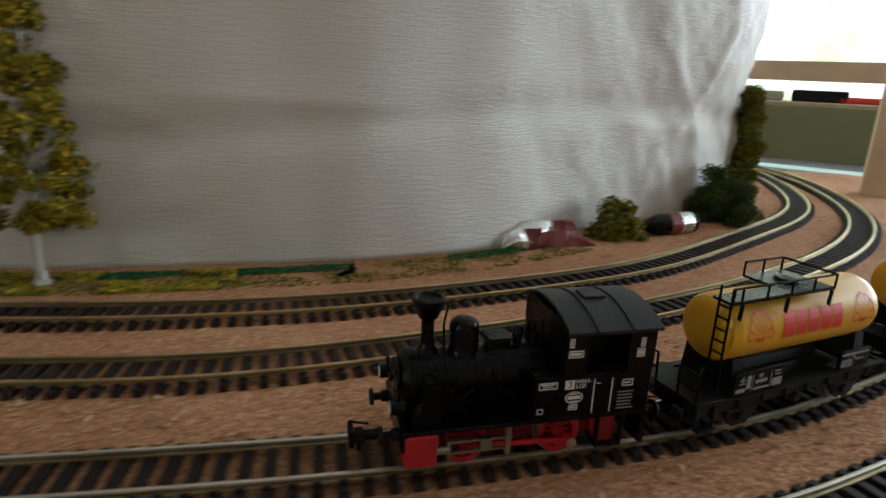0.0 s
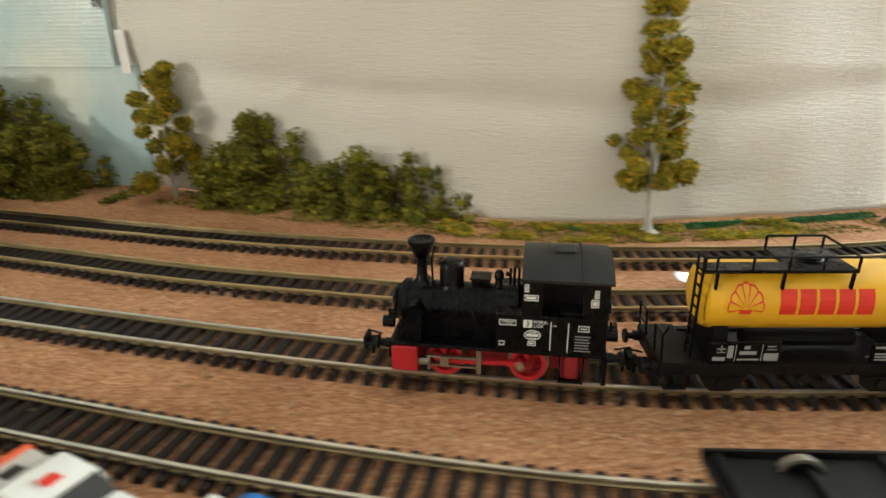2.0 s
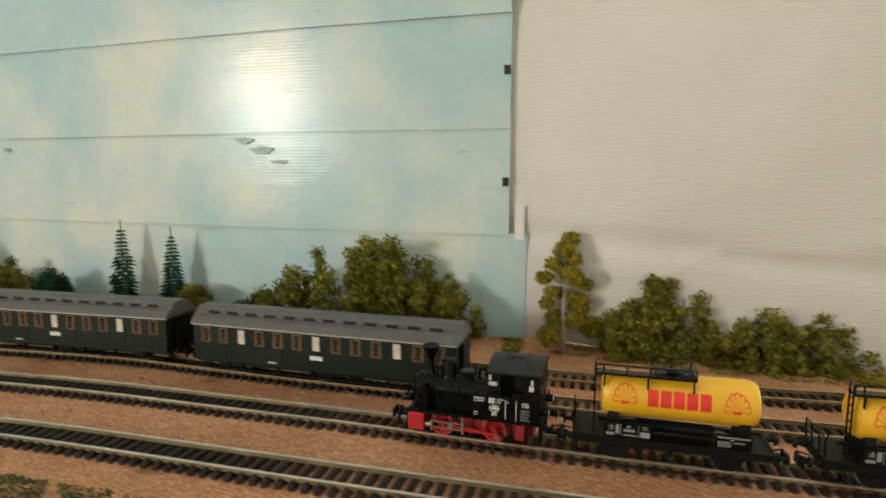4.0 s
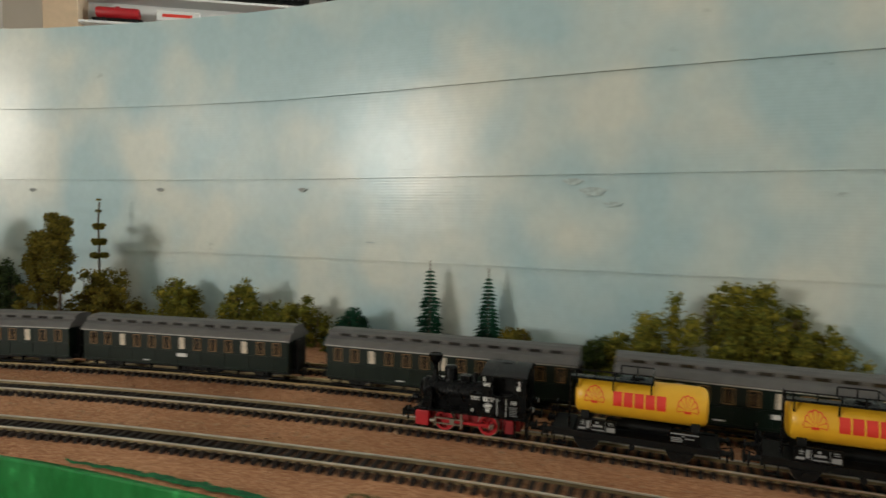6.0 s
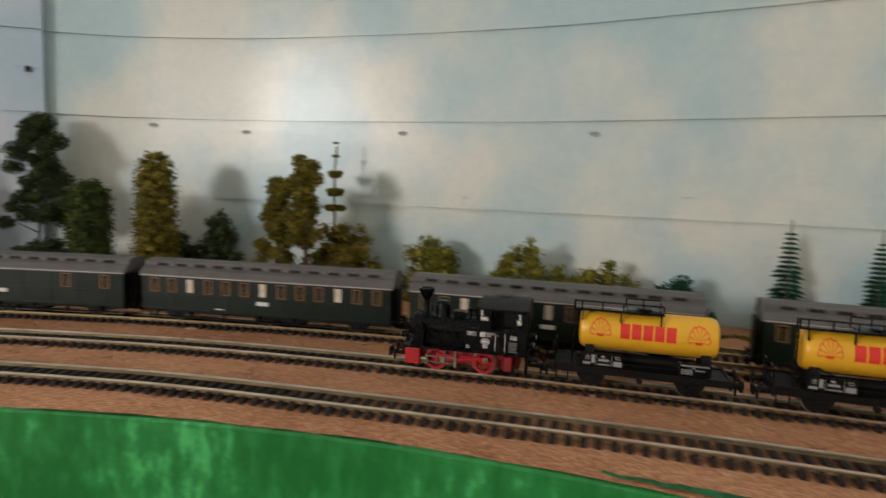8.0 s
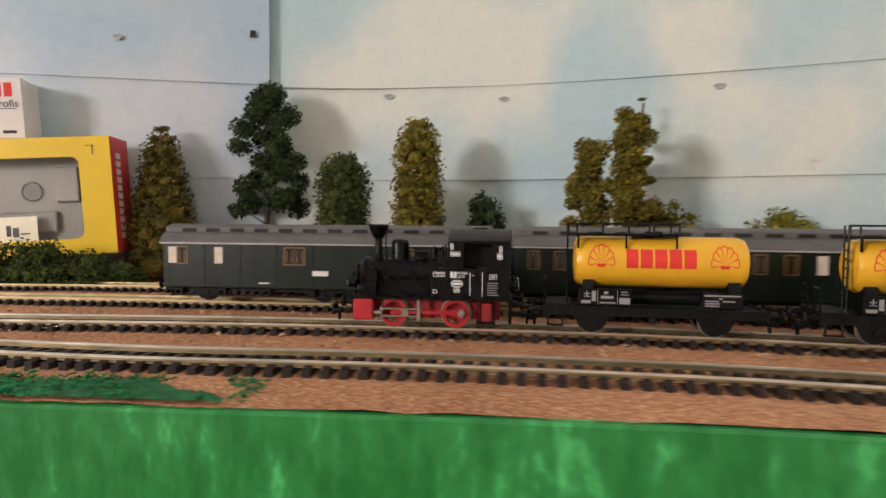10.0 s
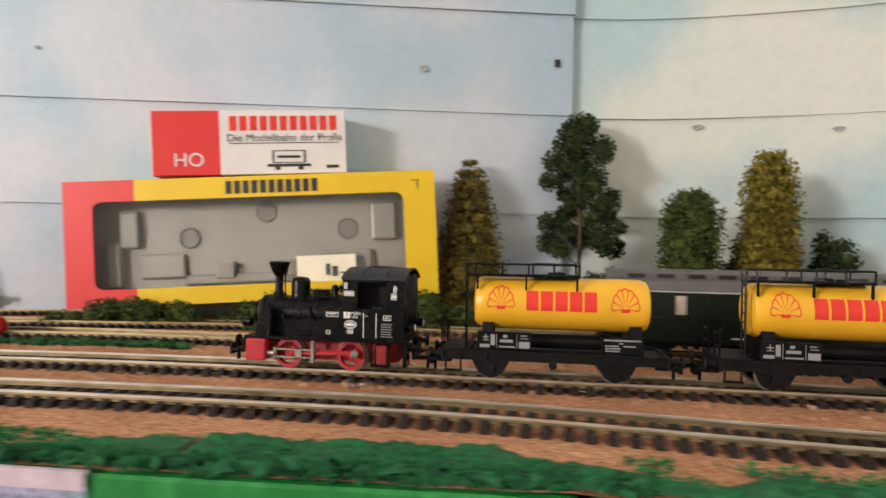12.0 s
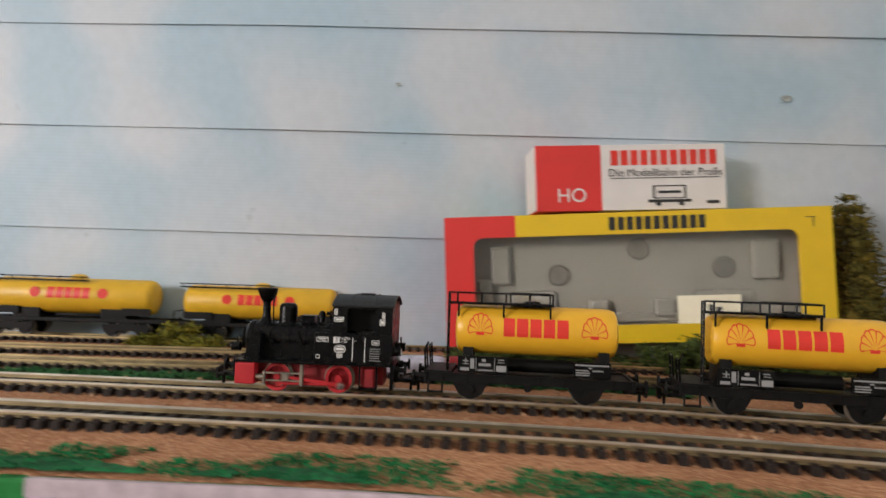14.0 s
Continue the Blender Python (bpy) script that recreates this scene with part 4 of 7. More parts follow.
def fan_emblem(x, z, y_of, parent, size=0.0052, rays=7):
    """A plain fan drawn in red lines with a scalloped rim and a small foot."""
    bm = bmnew()
    z0 = z - size * 0.62
    span = radians(196)

    def at(r, a):
        v = z0 + size * 1.42 * r * math.sin(a) + size * 0.16
        u = x - size * r * math.cos(a)
        return bm.verts.new((u, y_of(v), v))
    edge = [math.pi / 2 - span / 2 + span * k / rays for k in range(rays + 1)]
    for a in edge:
        rows = [[at(r, a - w), at(r, a + w)] for r, w in ((0.14, 0.05), (0.30, 0.042), (0.48, 0.040), (0.66, 0.040), (0.82, 0.040), (0.93, 0.042))]
        for p, q in zip(rows, rows[1:]):
            bm.faces.new((p[0], p[1], q[1], q[0]))
    rim = []
    for b0, b1 in zip(edge, edge[1:]):
        for q in (0.0, 0.25, 0.5, 0.75):
            swell = 0.07 * math.sin(math.pi * q)
            rim.append([at(r + swell, b0 + (b1 - b0) * q) for r in (0.925, 1.0)])
    rim.append([at(r, edge[-1]) for r in (0.925, 1.0)])
    for p, q in zip(rim, rim[1:]):
        bm.faces.new((p[0], p[1], q[1], q[0]))
    foot = [[bm.verts.new((x + size * u * m, y_of(z0 + size * v), z0 + size * v)) for m, v in ((1.0, 0.10), (0.8, -0.02), (0.8, -0.16))] for u in (0.40, -0.40)]
    for p, q in zip(foot[0], foot[1]):
        p.co.y = q.co.y = max(p.co.y, q.co.y)
    for k in (0, 1):
        bm.faces.new((foot[0][k], foot[0][k + 1], foot[1][k + 1], foot[1][k]))
    for f in bm.faces:
        f.normal_update()
        if f.normal.y < 0:
            f.normal_flip()
    return part("emblem", bm, M_PRINT_RED, parent, "plain red printed fan shape")


def tank_blocks(xc, z, w, h, y_of, parent, material=None):
    """Five plain upright blocks in place of the lettering, wrapped on the tank."""
    n, gap = 5, 0.16
    step = w / n
    for k in range(n):
        bm = bmnew()
        x0 = xc + w / 2 - k * step
        x1 = x0 - step * (1 - gap)
        rows = []
        for j in range(6):
            v = z - h / 2 + h * j / 5
            rows.append([bm.verts.new((x0, y_of(v), v)), bm.verts.new((x1, y_of(v), v))])
        for a, b in zip(rows, rows[1:]):
            bm.faces.new((a[0], b[0], b[1], a[1]))
        for f in bm.faces:
            f.normal_update()
            if f.normal.y < 0:
                f.normal_flip()
        part("printed_block", bm, material or M_PRINT_RED, parent, "plain red printed block")


def tank_wagon():
    """A two-axle yellow tank wagon with a ladder and walkway."""
    top = thing("tank_wagon", "yellow two-axle model tank wagon with black walkway and red markings", "model wagon", None, "train of tank wagons")
    zc, r = 0.0300, 0.0108
    bm = bmnew()
    lay = Matrix.Translation((0, 0, zc)) @ Matrix.Rotation(radians(90), 4, "Y")
    lathe(bm, [(0.004, -0.0385), (0.0080, -0.0380), (0.0098, -0.0370), (0.0106, -0.0350), (r, -0.0330), (r, 0.0270), (0.0106, 0.0290), (0.0098, 0.0308), (0.0080, 0.0317), (0.004, 0.0321)], lay, 40)
    tank = part("tank", bm, M_YELLOW, top, smooth=True)
    def y_of(v):
        return math.sqrt(max(1e-9, (r + 0.00015) ** 2 - (v - zc) ** 2))
    tank_blocks(-0.0035, 0.0318, 0.0285, 0.0078, y_of, tank)
    fan_emblem(0.0208, 0.0322, y_of, tank)
    fan_emblem(-0.0277, 0.0322, y_of, tank)
    # frame
    bm = bmnew()
    for side in (1, -1):
        box(bm, -0.0445, 0.0445, side * 0.0105, side * 0.0118, 0.0075, 0.0112, 0.0002)
        box(bm, -0.0445, 0.0445, side * 0.0105, side * 0.0128, 0.0110, 0.0116)
    box(bm, -0.0445, 0.0445, -0.0105, 0.0105, 0.0098, 0.0108)
    for sx in (-0.0445, 0.0432):
        box(bm, sx, sx + 0.0013, -0.0128, 0.0128, 0.0070, 0.0116, 0.0002)
    for k in range(8):
        x = -0.036 + k * 0.0103
        box(bm, x, x + 0.0006, 0.0116, 0.0124, 0.0078, 0.0111)
    part("underframe", bm, M_BLACK_DULL, top)
    bm = bmnew()
    box(bm, 0.0325, 0.0445, -0.0128, 0.0128, 0.0116, 0.0124, 0.0002)
    part("end_platform", bm, M_BLACK_DULL, top)
    bm = bmnew()
    for x in (0.026, -0.032):
        prism(bm, [(-0.0100, 0.0116), (0.0100, 0.0116), (0.0088, 0.0225), (-0.0088, 0.0225)], x - 0.0022, x + 0.0022, axis="x")
    rod(bm, (-0.020, 0, 0.0145), (0.015, 0, 0.0145), 0.003, seg=12)
    part("tank_saddle", bm, M_BLACK_DULL, top)
    for x0, x1, z0, z1, s in ((0.0300, 0.0085, 0.0120, 0.0192, 1), (-0.0190, -0.0345, 0.0120, 0.0185, 2)):
        bm = bmnew()
        box(bm, x1, x0, 0.0112, 0.0122, z0, z1, 0.0002)
        plate = part("data_plate", bm, M_BLACK, top, "black panel with white printed bars")
        bm = bmnew()
        w = x0 - x1
        if s == 1:
            for a, b, c, d in ((0.10, 0.22, 0.66, 0.72), (0.15, 0.17, 0.5, 0.86), (0.10, 0.22, 0.50, 0.54), (0.25, 0.33, 0.25, 0.85), (0.05, 0.23, 0.12, 0.3), (0.36, 0.37, 0.1, 0.9), (0.48, 0.56, 0.68, 0.84), (0.42, 0.66, 0.42, 0.58), (0.40, 0.70, 0.14, 0.22), (0.73, 0.74, 0.1, 0.9), (0.80, 0.92, 0.78, 0.84), (0.80, 0.94, 0.64, 0.68), (0.77, 0.97, 0.12, 0.48)):
                box(bm, x0 - w * b, x0 - w * a, 0.0122, 0.01232, z0 + (z1 - z0) * c, z0 + (z1 - z0) * d)
        else:
            for a, b, c, d in ((0.04, 0.94, 0.78, 0.88), (0.40, 0.50, 0.62, 0.70), (0.06, 0.40, 0.45, 0.53), (0.50, 0.80, 0.45, 0.53), (0.06, 0.44, 0.30, 0.38), (0.06, 0.42, 0.15, 0.23)):
                box(bm, x0 - w * b, x0 - w * a, 0.0122, 0.01232, z0 + (z1 - z0) * c, z0 + (z1 - z0) * d)
        part("printed_bar", bm, M_PRINT_GREY, plate)
    # walkway and rails
    zt = 0.0415
    bm = bmnew()
    box(bm, -0.0105, 0.0345, 0.0030, 0.0102, zt - 0.0004, zt + 0.0004)
    box(bm, -0.0105, 0.0080, -0.0085, 0.0102, zt - 0.0004, zt + 0.0004)
    for x in (0.030, 0.0105, -0.0095):
        prism(bm, [(0.0098, zt - 0.0004), (0.0106, zt - 0.0004), (0.0104, zt - 0.0056), (0.0095, zt - 0.0050)], x, x + 0.0008, axis="x")
    part("walkway", bm, M_BLACK, top)
    bm = bmnew()
    q = 0.00042
    zr = 0.0462
    for x in (0.0345, 0.0310, 0.0205, 0.0100, 0.0, -0.0100):
        rod(bm, (x, 0.0102, zt), (x, 0.0102, zr), q, seg=6)
    rod(bm, (0.0350, 0.0102, zr), (-0.0100, 0.0102, zr), q, seg=6)
    rod(bm, (0.0350, 0.0102, zt + 0.0004), (-0.0100, 0.0102, zt + 0.0004), q, seg=6)
    part("guard_rail", bm, M_BLACK, top)
    bm = bmnew()
    for x in (0.0080, -0.0010, -0.0100):
        rod(bm, (x, -0.0085, zt), (x, -0.0085, zr), q, seg=6)
    rod(bm, (0.0080, -0.0085, zr), (-0.0100, -0.0085, zr), q, seg=6)
    rod(bm, (-0.0100, -0.0085, zr), (-0.0100, 0.0102, zr), q, seg=6)
    part("guard_rail", bm, M_BLACK, top)
    bm = bmnew()
    lathe(bm, [(0.0042, 0.0), (0.0042, 0.0016), (0.0036, 0.0018), (0.0036, 0.0024), (0.0010, 0.0028)], Matrix.Translation((-0.0015, 0, 0.0405)), 20)
    part("filler_lid", bm, M_BLACK, top, smooth=True)
    bm = bmnew()
    for y in (0.0100, 0.0058):
        rod(bm, (0.0348, y, 0.0116), (0.0348, y, zr), q, seg=6)
    for k in range(8):
        z = 0.0150 + k * 0.0036
        rod(bm, (0.0348, 0.0058, z), (0.0348, 0.0100, z), q * 0.9, seg=6)
    part("ladder", bm, M_BLACK, top)
    bm = bmnew()
    for y in (0.0115, 0.0045, -0.0045, -0.0115):
        rod(bm, (0.0440, y, 0.0120), (0.0446, y, 0.0215), q, seg=6)
    for z in (0.0165, 0.0215):
        rod(bm, (0.0444, -0.0115, z), (0.0444, -0.0045, z), q, seg=6)
        rod(bm, (0.0444, 0.0115, z), (0.0444, 0.0045, z), q, seg=6)
    rod(bm, (0.0444, 0.0115, 0.0215), (0.0430, 0.0115, 0.0243), q, seg=6)
    part("end_railing", bm, M_BLACK, top)
    wheels = []
    for x in (0.0245, -0.0245):
        for side in (1, -1):
            bm = bmnew()
            prism(bm, [(x - 0.0075, 0.0076), (x + 0.0075, 0.0076), (x + 0.0050, 0.0030), (x + 0.0030, 0.0016), (x - 0.0030, 0.0016), (x - 0.0050, 0.0030)], side * 0.0112, side * 0.0120)
            rod(bm, (x, side * 0.0112, 0.0050), (x, side * 0.0132, 0.0050), 0.0018, seg=12)
            box(bm, x - 0.0062, x + 0.0062, side * 0.0116, side * 0.0126, 0.0064, 0.0072)
            part("axle_guard", bm, M_BLACK_DULL, top)
            w = wheel("wheel", x, side * 0.0084, 0.0056, top, M_BLACK_DULL)
            w.matrix_basis = pose(x, side * 0.0084, 0.0056)
            wheels.append(w)
    for sx, sgn in ((0.0445, 1), (-0.0445, -1)):
        buffers(top, sx, sgn, 0.0094)
        coupler(top, sx - sgn * 0.003, sgn)
    bm = bmnew()
    box(bm, 0.036, 0.043, 0.0110, 0.0134, 0.0030, 0.0036)
    rod(bm, (0.0365, 0.0122, 0.0036), (0.0365, 0.0122, 0.0080), q, seg=6)
    rod(bm, (0.0425, 0.0122, 0.0036), (0.0425, 0.0122, 0.0080), q, seg=6)
    part("step", bm, M_BLACK_DULL, top)
    bm = bmnew()
    rod(bm, (0.0, 0.0117, 0.0066), (0.0, 0.0130, 0.0066), 0.0016, seg=12)
    part("brake_handwheel", bm, M_BLACK_DULL, top, smooth=True)
    return top, wheels


def coach(baggage=False):
    """A green coach with a grey clerestory roof; origin at its middle on the rail top."""
    top = thing("passenger_coach", "dark green model coach with grey clerestory roof and brown windows" if not baggage else "dark green model baggage coach with grey clerestory roof and few windows", "model coach", None, "standing coaches")
    h, w = 0.0940, 0.0160
    bm = bmnew()
    box(bm, -h, h, -w, w, 0.0085, 0.0345, 0.0004)
    body = part("body", bm, M_COACH, top)
    bm = bmnew()
    half = [(0.0172, 0.0340), (0.0170, 0.0350), (0.0140, 0.0385), (0.0105, 0.0402), (0.0100, 0.0404), (0.0100, 0.0428), (0.0095, 0.0434), (0.0050, 0.0447), (0.0, 0.0450)]
    outline = half + [(-x, z) for x, z in half[-2::-1]]
    prism(bm, outline, -h - 0.0015, h + 0.0015, axis="x")
    roof = part("roof", bm, M_COACH_ROOF, top)
    for k in range(12):
        x = -h + 0.010 + k * (2 * h - 0.020) / 11.5
        for side in (1, -1):
            bm = bmnew()
            box(bm, x, x + 0.0084, side * 0.0100, side * 0.0104, 0.0405, 0.0425)
            part("clerestory_light", bm, M_PANE_DARK, roof)
    bm = bmnew()
    for side in (1, -1):
        box(bm, -h - 0.001, h + 0.001, side * 0.0160, side * 0.0173, 0.0336, 0.0343)
    part("gutter", bm, paint("pale_gutter_plastic", (0.40, 0.385, 0.35), 0.45, 0, 0.1, 120, 0), roof)
    xs = [-0.084, -0.070, -0.056, -0.042, -0.028, -0.014, 0.0, 0.014, 0.028, 0.042, 0.056, 0.070, 0.084] if not baggage else [0.088, 0.082, 0.060, 0.018, 0.012, -0.050, -0.080]
    fm, bm2 = bmnew(), bmnew()
    for dx in (-0.0030, 0.0030):
        box(fm, dx - 0.0003, dx + 0.0003, 0, 0.0005, -0.0050, 0.0050)
    for z in (-0.0050, 0.0046):
        box(fm, -0.0030, 0.0030, 0, 0.0005, z, z + 0.0005)
    box(fm, -0.0017, -0.0013, 0, 0.0004, -0.0036, 0.0030)
    box(fm, 0.0013, 0.0017, 0, 0.0004, -0.0036, 0.0030)
    box(bm2, -0.0027, 0.0027, -0.001, 0.0002, -0.0046, 0.0046)
    lit = bmnew()
    box(lit, -0.0024, 0.0024, -0.001, 0.0004, -0.0046, 0.0048)
    meshes = []
    for nm, b, mt in (("window_frame", fm, M_PANE_BROWN), ("pane", bm2, M_PANE_DARK), ("curtained_window", lit, M_CURTAIN)):
        me = bpy.data.meshes.new(nm)
        b.normal_update()
        b.to_mesh(me)
        b.free()
        me.materials.append(mt)
        meshes.append(me)
    for k, x in enumerate(xs):
        for side in (1, -1):
            m = pose(x, side * w, 0.0271, 0, 0, 0 if side > 0 else 180)
            if not baggage and k in (2, 6, 10) or baggage and k in (0, 2):
                shared("curtained_window", meshes[2], body, m)["label"] = "pale cream window panel"
                continue
            f = shared("window_frame", meshes[0], body, m)
            shared("pane", meshes[1], top, m)
    bm = bmnew()
    for k in range(9):
        x = -h + 0.012 + k * 0.0215
        box(bm, x, x + 0.0003, w, w + 0.0003, 0.0100, 0.0335)
        box(bm, x + 0.006, x + 0.0085, w, w + 0.0004, 0.0196, 0.0200)
    box(bm, -h, h, w, w + 0.0004, 0.0206, 0.0211)
    box(bm, -h, h, w, w + 0.0004, 0.0098, 0.0102)
    part("door_trim", bm, M_COACH, body)
    bm = bmnew()
    box(bm, -0.0045, 0.0045, w, w + 0.0005, 0.0162, 0.0190)
    part("printed_plate", bm, M_PRINT_WHITE, body, "small white plate")
    bm = bmnew()
    box(bm, 0.030, 0.036, w, w + 0.0005, 0.0112, 0.0120)
    part("printed_plate", bm, M_PRINT_WHITE, body, "small white plate")
    # ends with gangway
    for sgn in (1, -1):
        bm = bmnew()
        box(bm, sgn * h, sgn * (h + 0.0035), -0.0075, 0.0075, 0.0095, 0.0335, 0.0008)
        part("gangway", bm, M_BLACK_DULL, top)
        buffers(top, sgn * h, sgn, 0.0094)
        coupler(top, sgn * (h - 0.003), sgn)
    bm = bmnew()
    box(bm, -h, h, -0.0125, 0.0125, 0.0064, 0.0086)
    for side in (1, -1):
        box(bm, -h + 0.004, h - 0.004, side * 0.0125, side * 0.0155, 0.0036, 0.0043)
        for k in range(7):
            x = -h + 0.018 + k * 0.0265
            box(bm, x, x + 0.0009, side * 0.0125, side * 0.0150, 0.0043, 0.0086)
    box(bm, -0.03, 0.01, -0.008, 0.008, 0.0030, 0.0066, 0.0006)
    part("underframe", bm, M_BLACK_DULL, top)
    for x in (0.070, 0.0, -0.070):
        for side in (1, -1):
            bm = bmnew()
            prism(bm, [(x - 0.0095, 0.0076), (x + 0.0095, 0.0076), (x + 0.0060, 0.0036), (x + 0.003, 0.0016), (x - 0.003, 0.0016), (x - 0.0060, 0.0036)], side * 0.0108, side * 0.0116)
            rod(bm, (x, side * 0.0108, 0.0050), (x, side * 0.0128, 0.0050), 0.0018, seg=10)
            part("axle_guard", bm, M_BLACK_DULL, top)
            w1 = wheel("wheel", x, side * 0.0084, 0.0054, top, M_BLACK_DULL)
            w1.matrix_basis = pose(x, side * 0.0084, 0.0054)
    return top


def bogie_tank():
    """An older, longer yellow tank wagon on two bogies."""
    top = thing("bogie_tank_wagon", "aged yellow four-axle model tank wagon standing by the backdrop", "model wagon", None, "standing tank wagons")
    zc, r, h = 0.0275, 0.0125, 0.0560
    bm = bmnew()
    lathe(bm, [(0.004, -h), (0.0095, -h + 0.0006), (0.0115, -h + 0.0020), (r, -h + 0.0050), (r, h - 0.0050), (0.0115, h - 0.0020), (0.0095, h - 0.0006), (0.004, h)], Matrix.Translation((0, 0, zc)) @ Matrix.Rotation(radians(90), 4, "Y"), 36)
    tank = part("tank", bm, M_YELLOW_OLD, top, smooth=True)
    def y_of(v):
        return math.sqrt(max(1e-9, (r + 0.00015) ** 2 - (v - zc) ** 2))
    tank_blocks(0.0, 0.0300, 0.0300, 0.0075, y_of, tank)
    for x in (0.023, -0.023):
        bm = bmnew()
        lathe(bm, [(0.0036, -0.0001), (0.0036, 0.0001)], Matrix.Translation((x, y_of(0.0300), 0.0300)) @ Matrix.Rotation(radians(-90), 4, "X"), 20)
        part("emblem", bm, M_PRINT_RED, tank, "plain red printed disc")
    bm = bmnew()
    lathe(bm, [(0.0060, 0.0), (0.0055, 0.0020), (0.0030, 0.0034), (0.0008, 0.0036)], Matrix.Translation((0, 0, zc + r - 0.0006)), 20)
    part("dome", bm, M_YELLOW_OLD, top, smooth=True)
    bm = bmnew()
    for side in (1, -1):
        box(bm, -h * 0.2, h + 0.002, side * 0.0085, side * 0.0105, zc + r - 0.0020, zc + r - 0.0010)
    rod(bm, (-h * 0.2, 0.0105, zc + r + 0.001), (h + 0.002, 0.0105, zc + r + 0.001), 0.0004, seg=6)
    for k in range(5):
        x = h - k * 0.016
        rod(bm, (x, 0.0105, zc + r - 0.002), (x, 0.0105, zc + r + 0.001), 0.0004, seg=6)
    part("walkway", bm, M_BLACK, top)
    bm = bmnew()
    box(bm, -h - 0.008, h + 0.008, -0.0105, 0.0105, 0.0098, 0.0125, 0.0003)
    for x in (-0.03, 0.03):
        box(bm, x - 0.009, x + 0.009, -0.0095, 0.0095, 0.0120, 0.0190)
    box(bm, 0.034, 0.054, 0.0100, 0.0112, 0.0150, 0.0200)
    box(bm, -0.056, -0.036, 0.0100, 0.0112, 0.0150, 0.0200)
    part("underframe", bm, M_BLACK_DULL, top)
    bm = bmnew()
    for x in (h + 0.006,):
        for y in (0.0095, -0.0095):
            rod(bm, (x, y, 0.0125), (x, y, 0.0200), 0.0004, seg=6)
        rod(bm, (x, -0.0095, 0.0200), (x, 0.0095, 0.0200), 0.0004, seg=6)
    part("end_railing", bm, M_BLACK, top)
    for x in (-0.040, 0.040):
        bm = bmnew()
        for side in (1, -1):
            prism(bm, [(x - 0.0165, 0.0085), (x + 0.0165, 0.0085), (x + 0.0150, 0.0035), (x + 0.0090, 0.0028), (x + 0.0050, 0.0045), (x - 0.0050, 0.0045), (x - 0.0090, 0.0028), (x - 0.0150, 0.0035)], side * 0.0102, side * 0.0112)
        box(bm, x - 0.006, x + 0.006, -0.0102, 0.0102, 0.0060, 0.0098)
        part("bogie", bm, M_BLACK_DULL, top)
        for dx in (-0.0105, 0.0105):
            for side in (1, -1):
                w = wheel("wheel", x + dx, side * 0.0084, 0.0054, top, M_BLACK_DULL)
                w.matrix_basis = pose(x + dx, side * 0.0084, 0.0054)
    for sgn in (1, -1):
        buffers(top, sgn * (h + 0.008), sgn, 0.0110)
        coupler(top, sgn * (h + 0.005), sgn)
    return top


# ---- plants ----
def leaf_mesh(name, centres, radii, count, size, material, parent, squash=1.0, seed=1, flat=0.5):
    """Many small folded leaves scattered in the shells of clumps."""
    rng = np.random.default_rng(seed)
    centres, radii = np.array(centres, float), np.array(radii, float)
    count = int(count * 2.2)
    pick = rng.choice(len(centres), count, p=radii ** 2 / (radii ** 2).sum())
    d = rng.normal(size=(count, 3))
    d /= np.linalg.norm(d, axis=1)[:, None]
    rad = radii[pick] * (0.45 + 0.75 * rng.random(count) ** 0.8)
    p = centres[pick] + d * rad[:, None] * np.array([1, 1, squash])
    a = rng.normal(size=(count, 3)) + d * 0.3
    a /= np.linalg.norm(a, axis=1)[:, None]
    b = np.cross(a, rng.normal(size=(count, 3)))
    b /= np.linalg.norm(b, axis=1)[:, None]
    n = np.cross(a, b)
    sz = 1.0 * size * (0.6 + 0.8 * rng.random(count))[:, None]
    quads = np.stack([p - a * sz, p - b * sz * 0.6 + n * sz * flat * 0.5, p + a * sz, p + b * sz * 0.6 + n * sz * flat * 0.5], 1)
    v = quads.reshape(-1, 3)
    k = np.arange(count) * 4
    faces = np.concatenate([np.stack([k, k + 1, k + 2], 1), np.stack([k, k + 2, k + 3], 1)])
    v[:, 2] = np.maximum(v[:, 2], 0.0015)
    # a rough inner core for each clump, so that the crown is not see-through
    core = np.array([(0, 0, 1), (0.9, 0, 0.45), (0.28, 0.85, 0.45), (-0.72, 0.53, 0.45), (-0.72, -0.53, 0.45), (0.28, -0.85, 0.45), (0.72, 0.53, -0.45), (-0.28, 0.85, -0.45), (-0.9, 0, -0.45), (-0.28, -0.85, -0.45), (0.72, -0.53, -0.45), (0, 0, -1)])
    tri = np.array([(0, 1, 2), (0, 2, 3), (0, 3, 4), (0, 4, 5), (0, 5, 1), (1, 6, 2), (2, 6, 7), (2, 7, 3), (3, 7, 8), (3, 8, 4), (4, 8, 9), (4, 9, 5), (5, 9, 10), (5, 10, 1), (1, 10, 6), (11, 7, 6), (11, 8, 7), (11, 9, 8), (11, 10, 9), (11, 6, 10)])
    more, tris = [], []
    for k in range(len(centres)):
        tris.append(tri + len(v) + 12 * k)
        more.append(centres[k] + core * radii[k] * 0.55 * np.array([1, 1, squash]) * (0.8 + 0.4 * rng.random((12, 1))))
    v = np.concatenate([v] + more)
    faces = np.concatenate([faces] + tris)
    v[:, 2] = np.maximum(v[:, 2], 0.0015)
    me = bpy.data.meshes.new(name)
    me.from_pydata(v.tolist(), [], faces.tolist())
    me.materials.append(material)
    ob = new(name, me)
    ob.parent = parent
    return ob


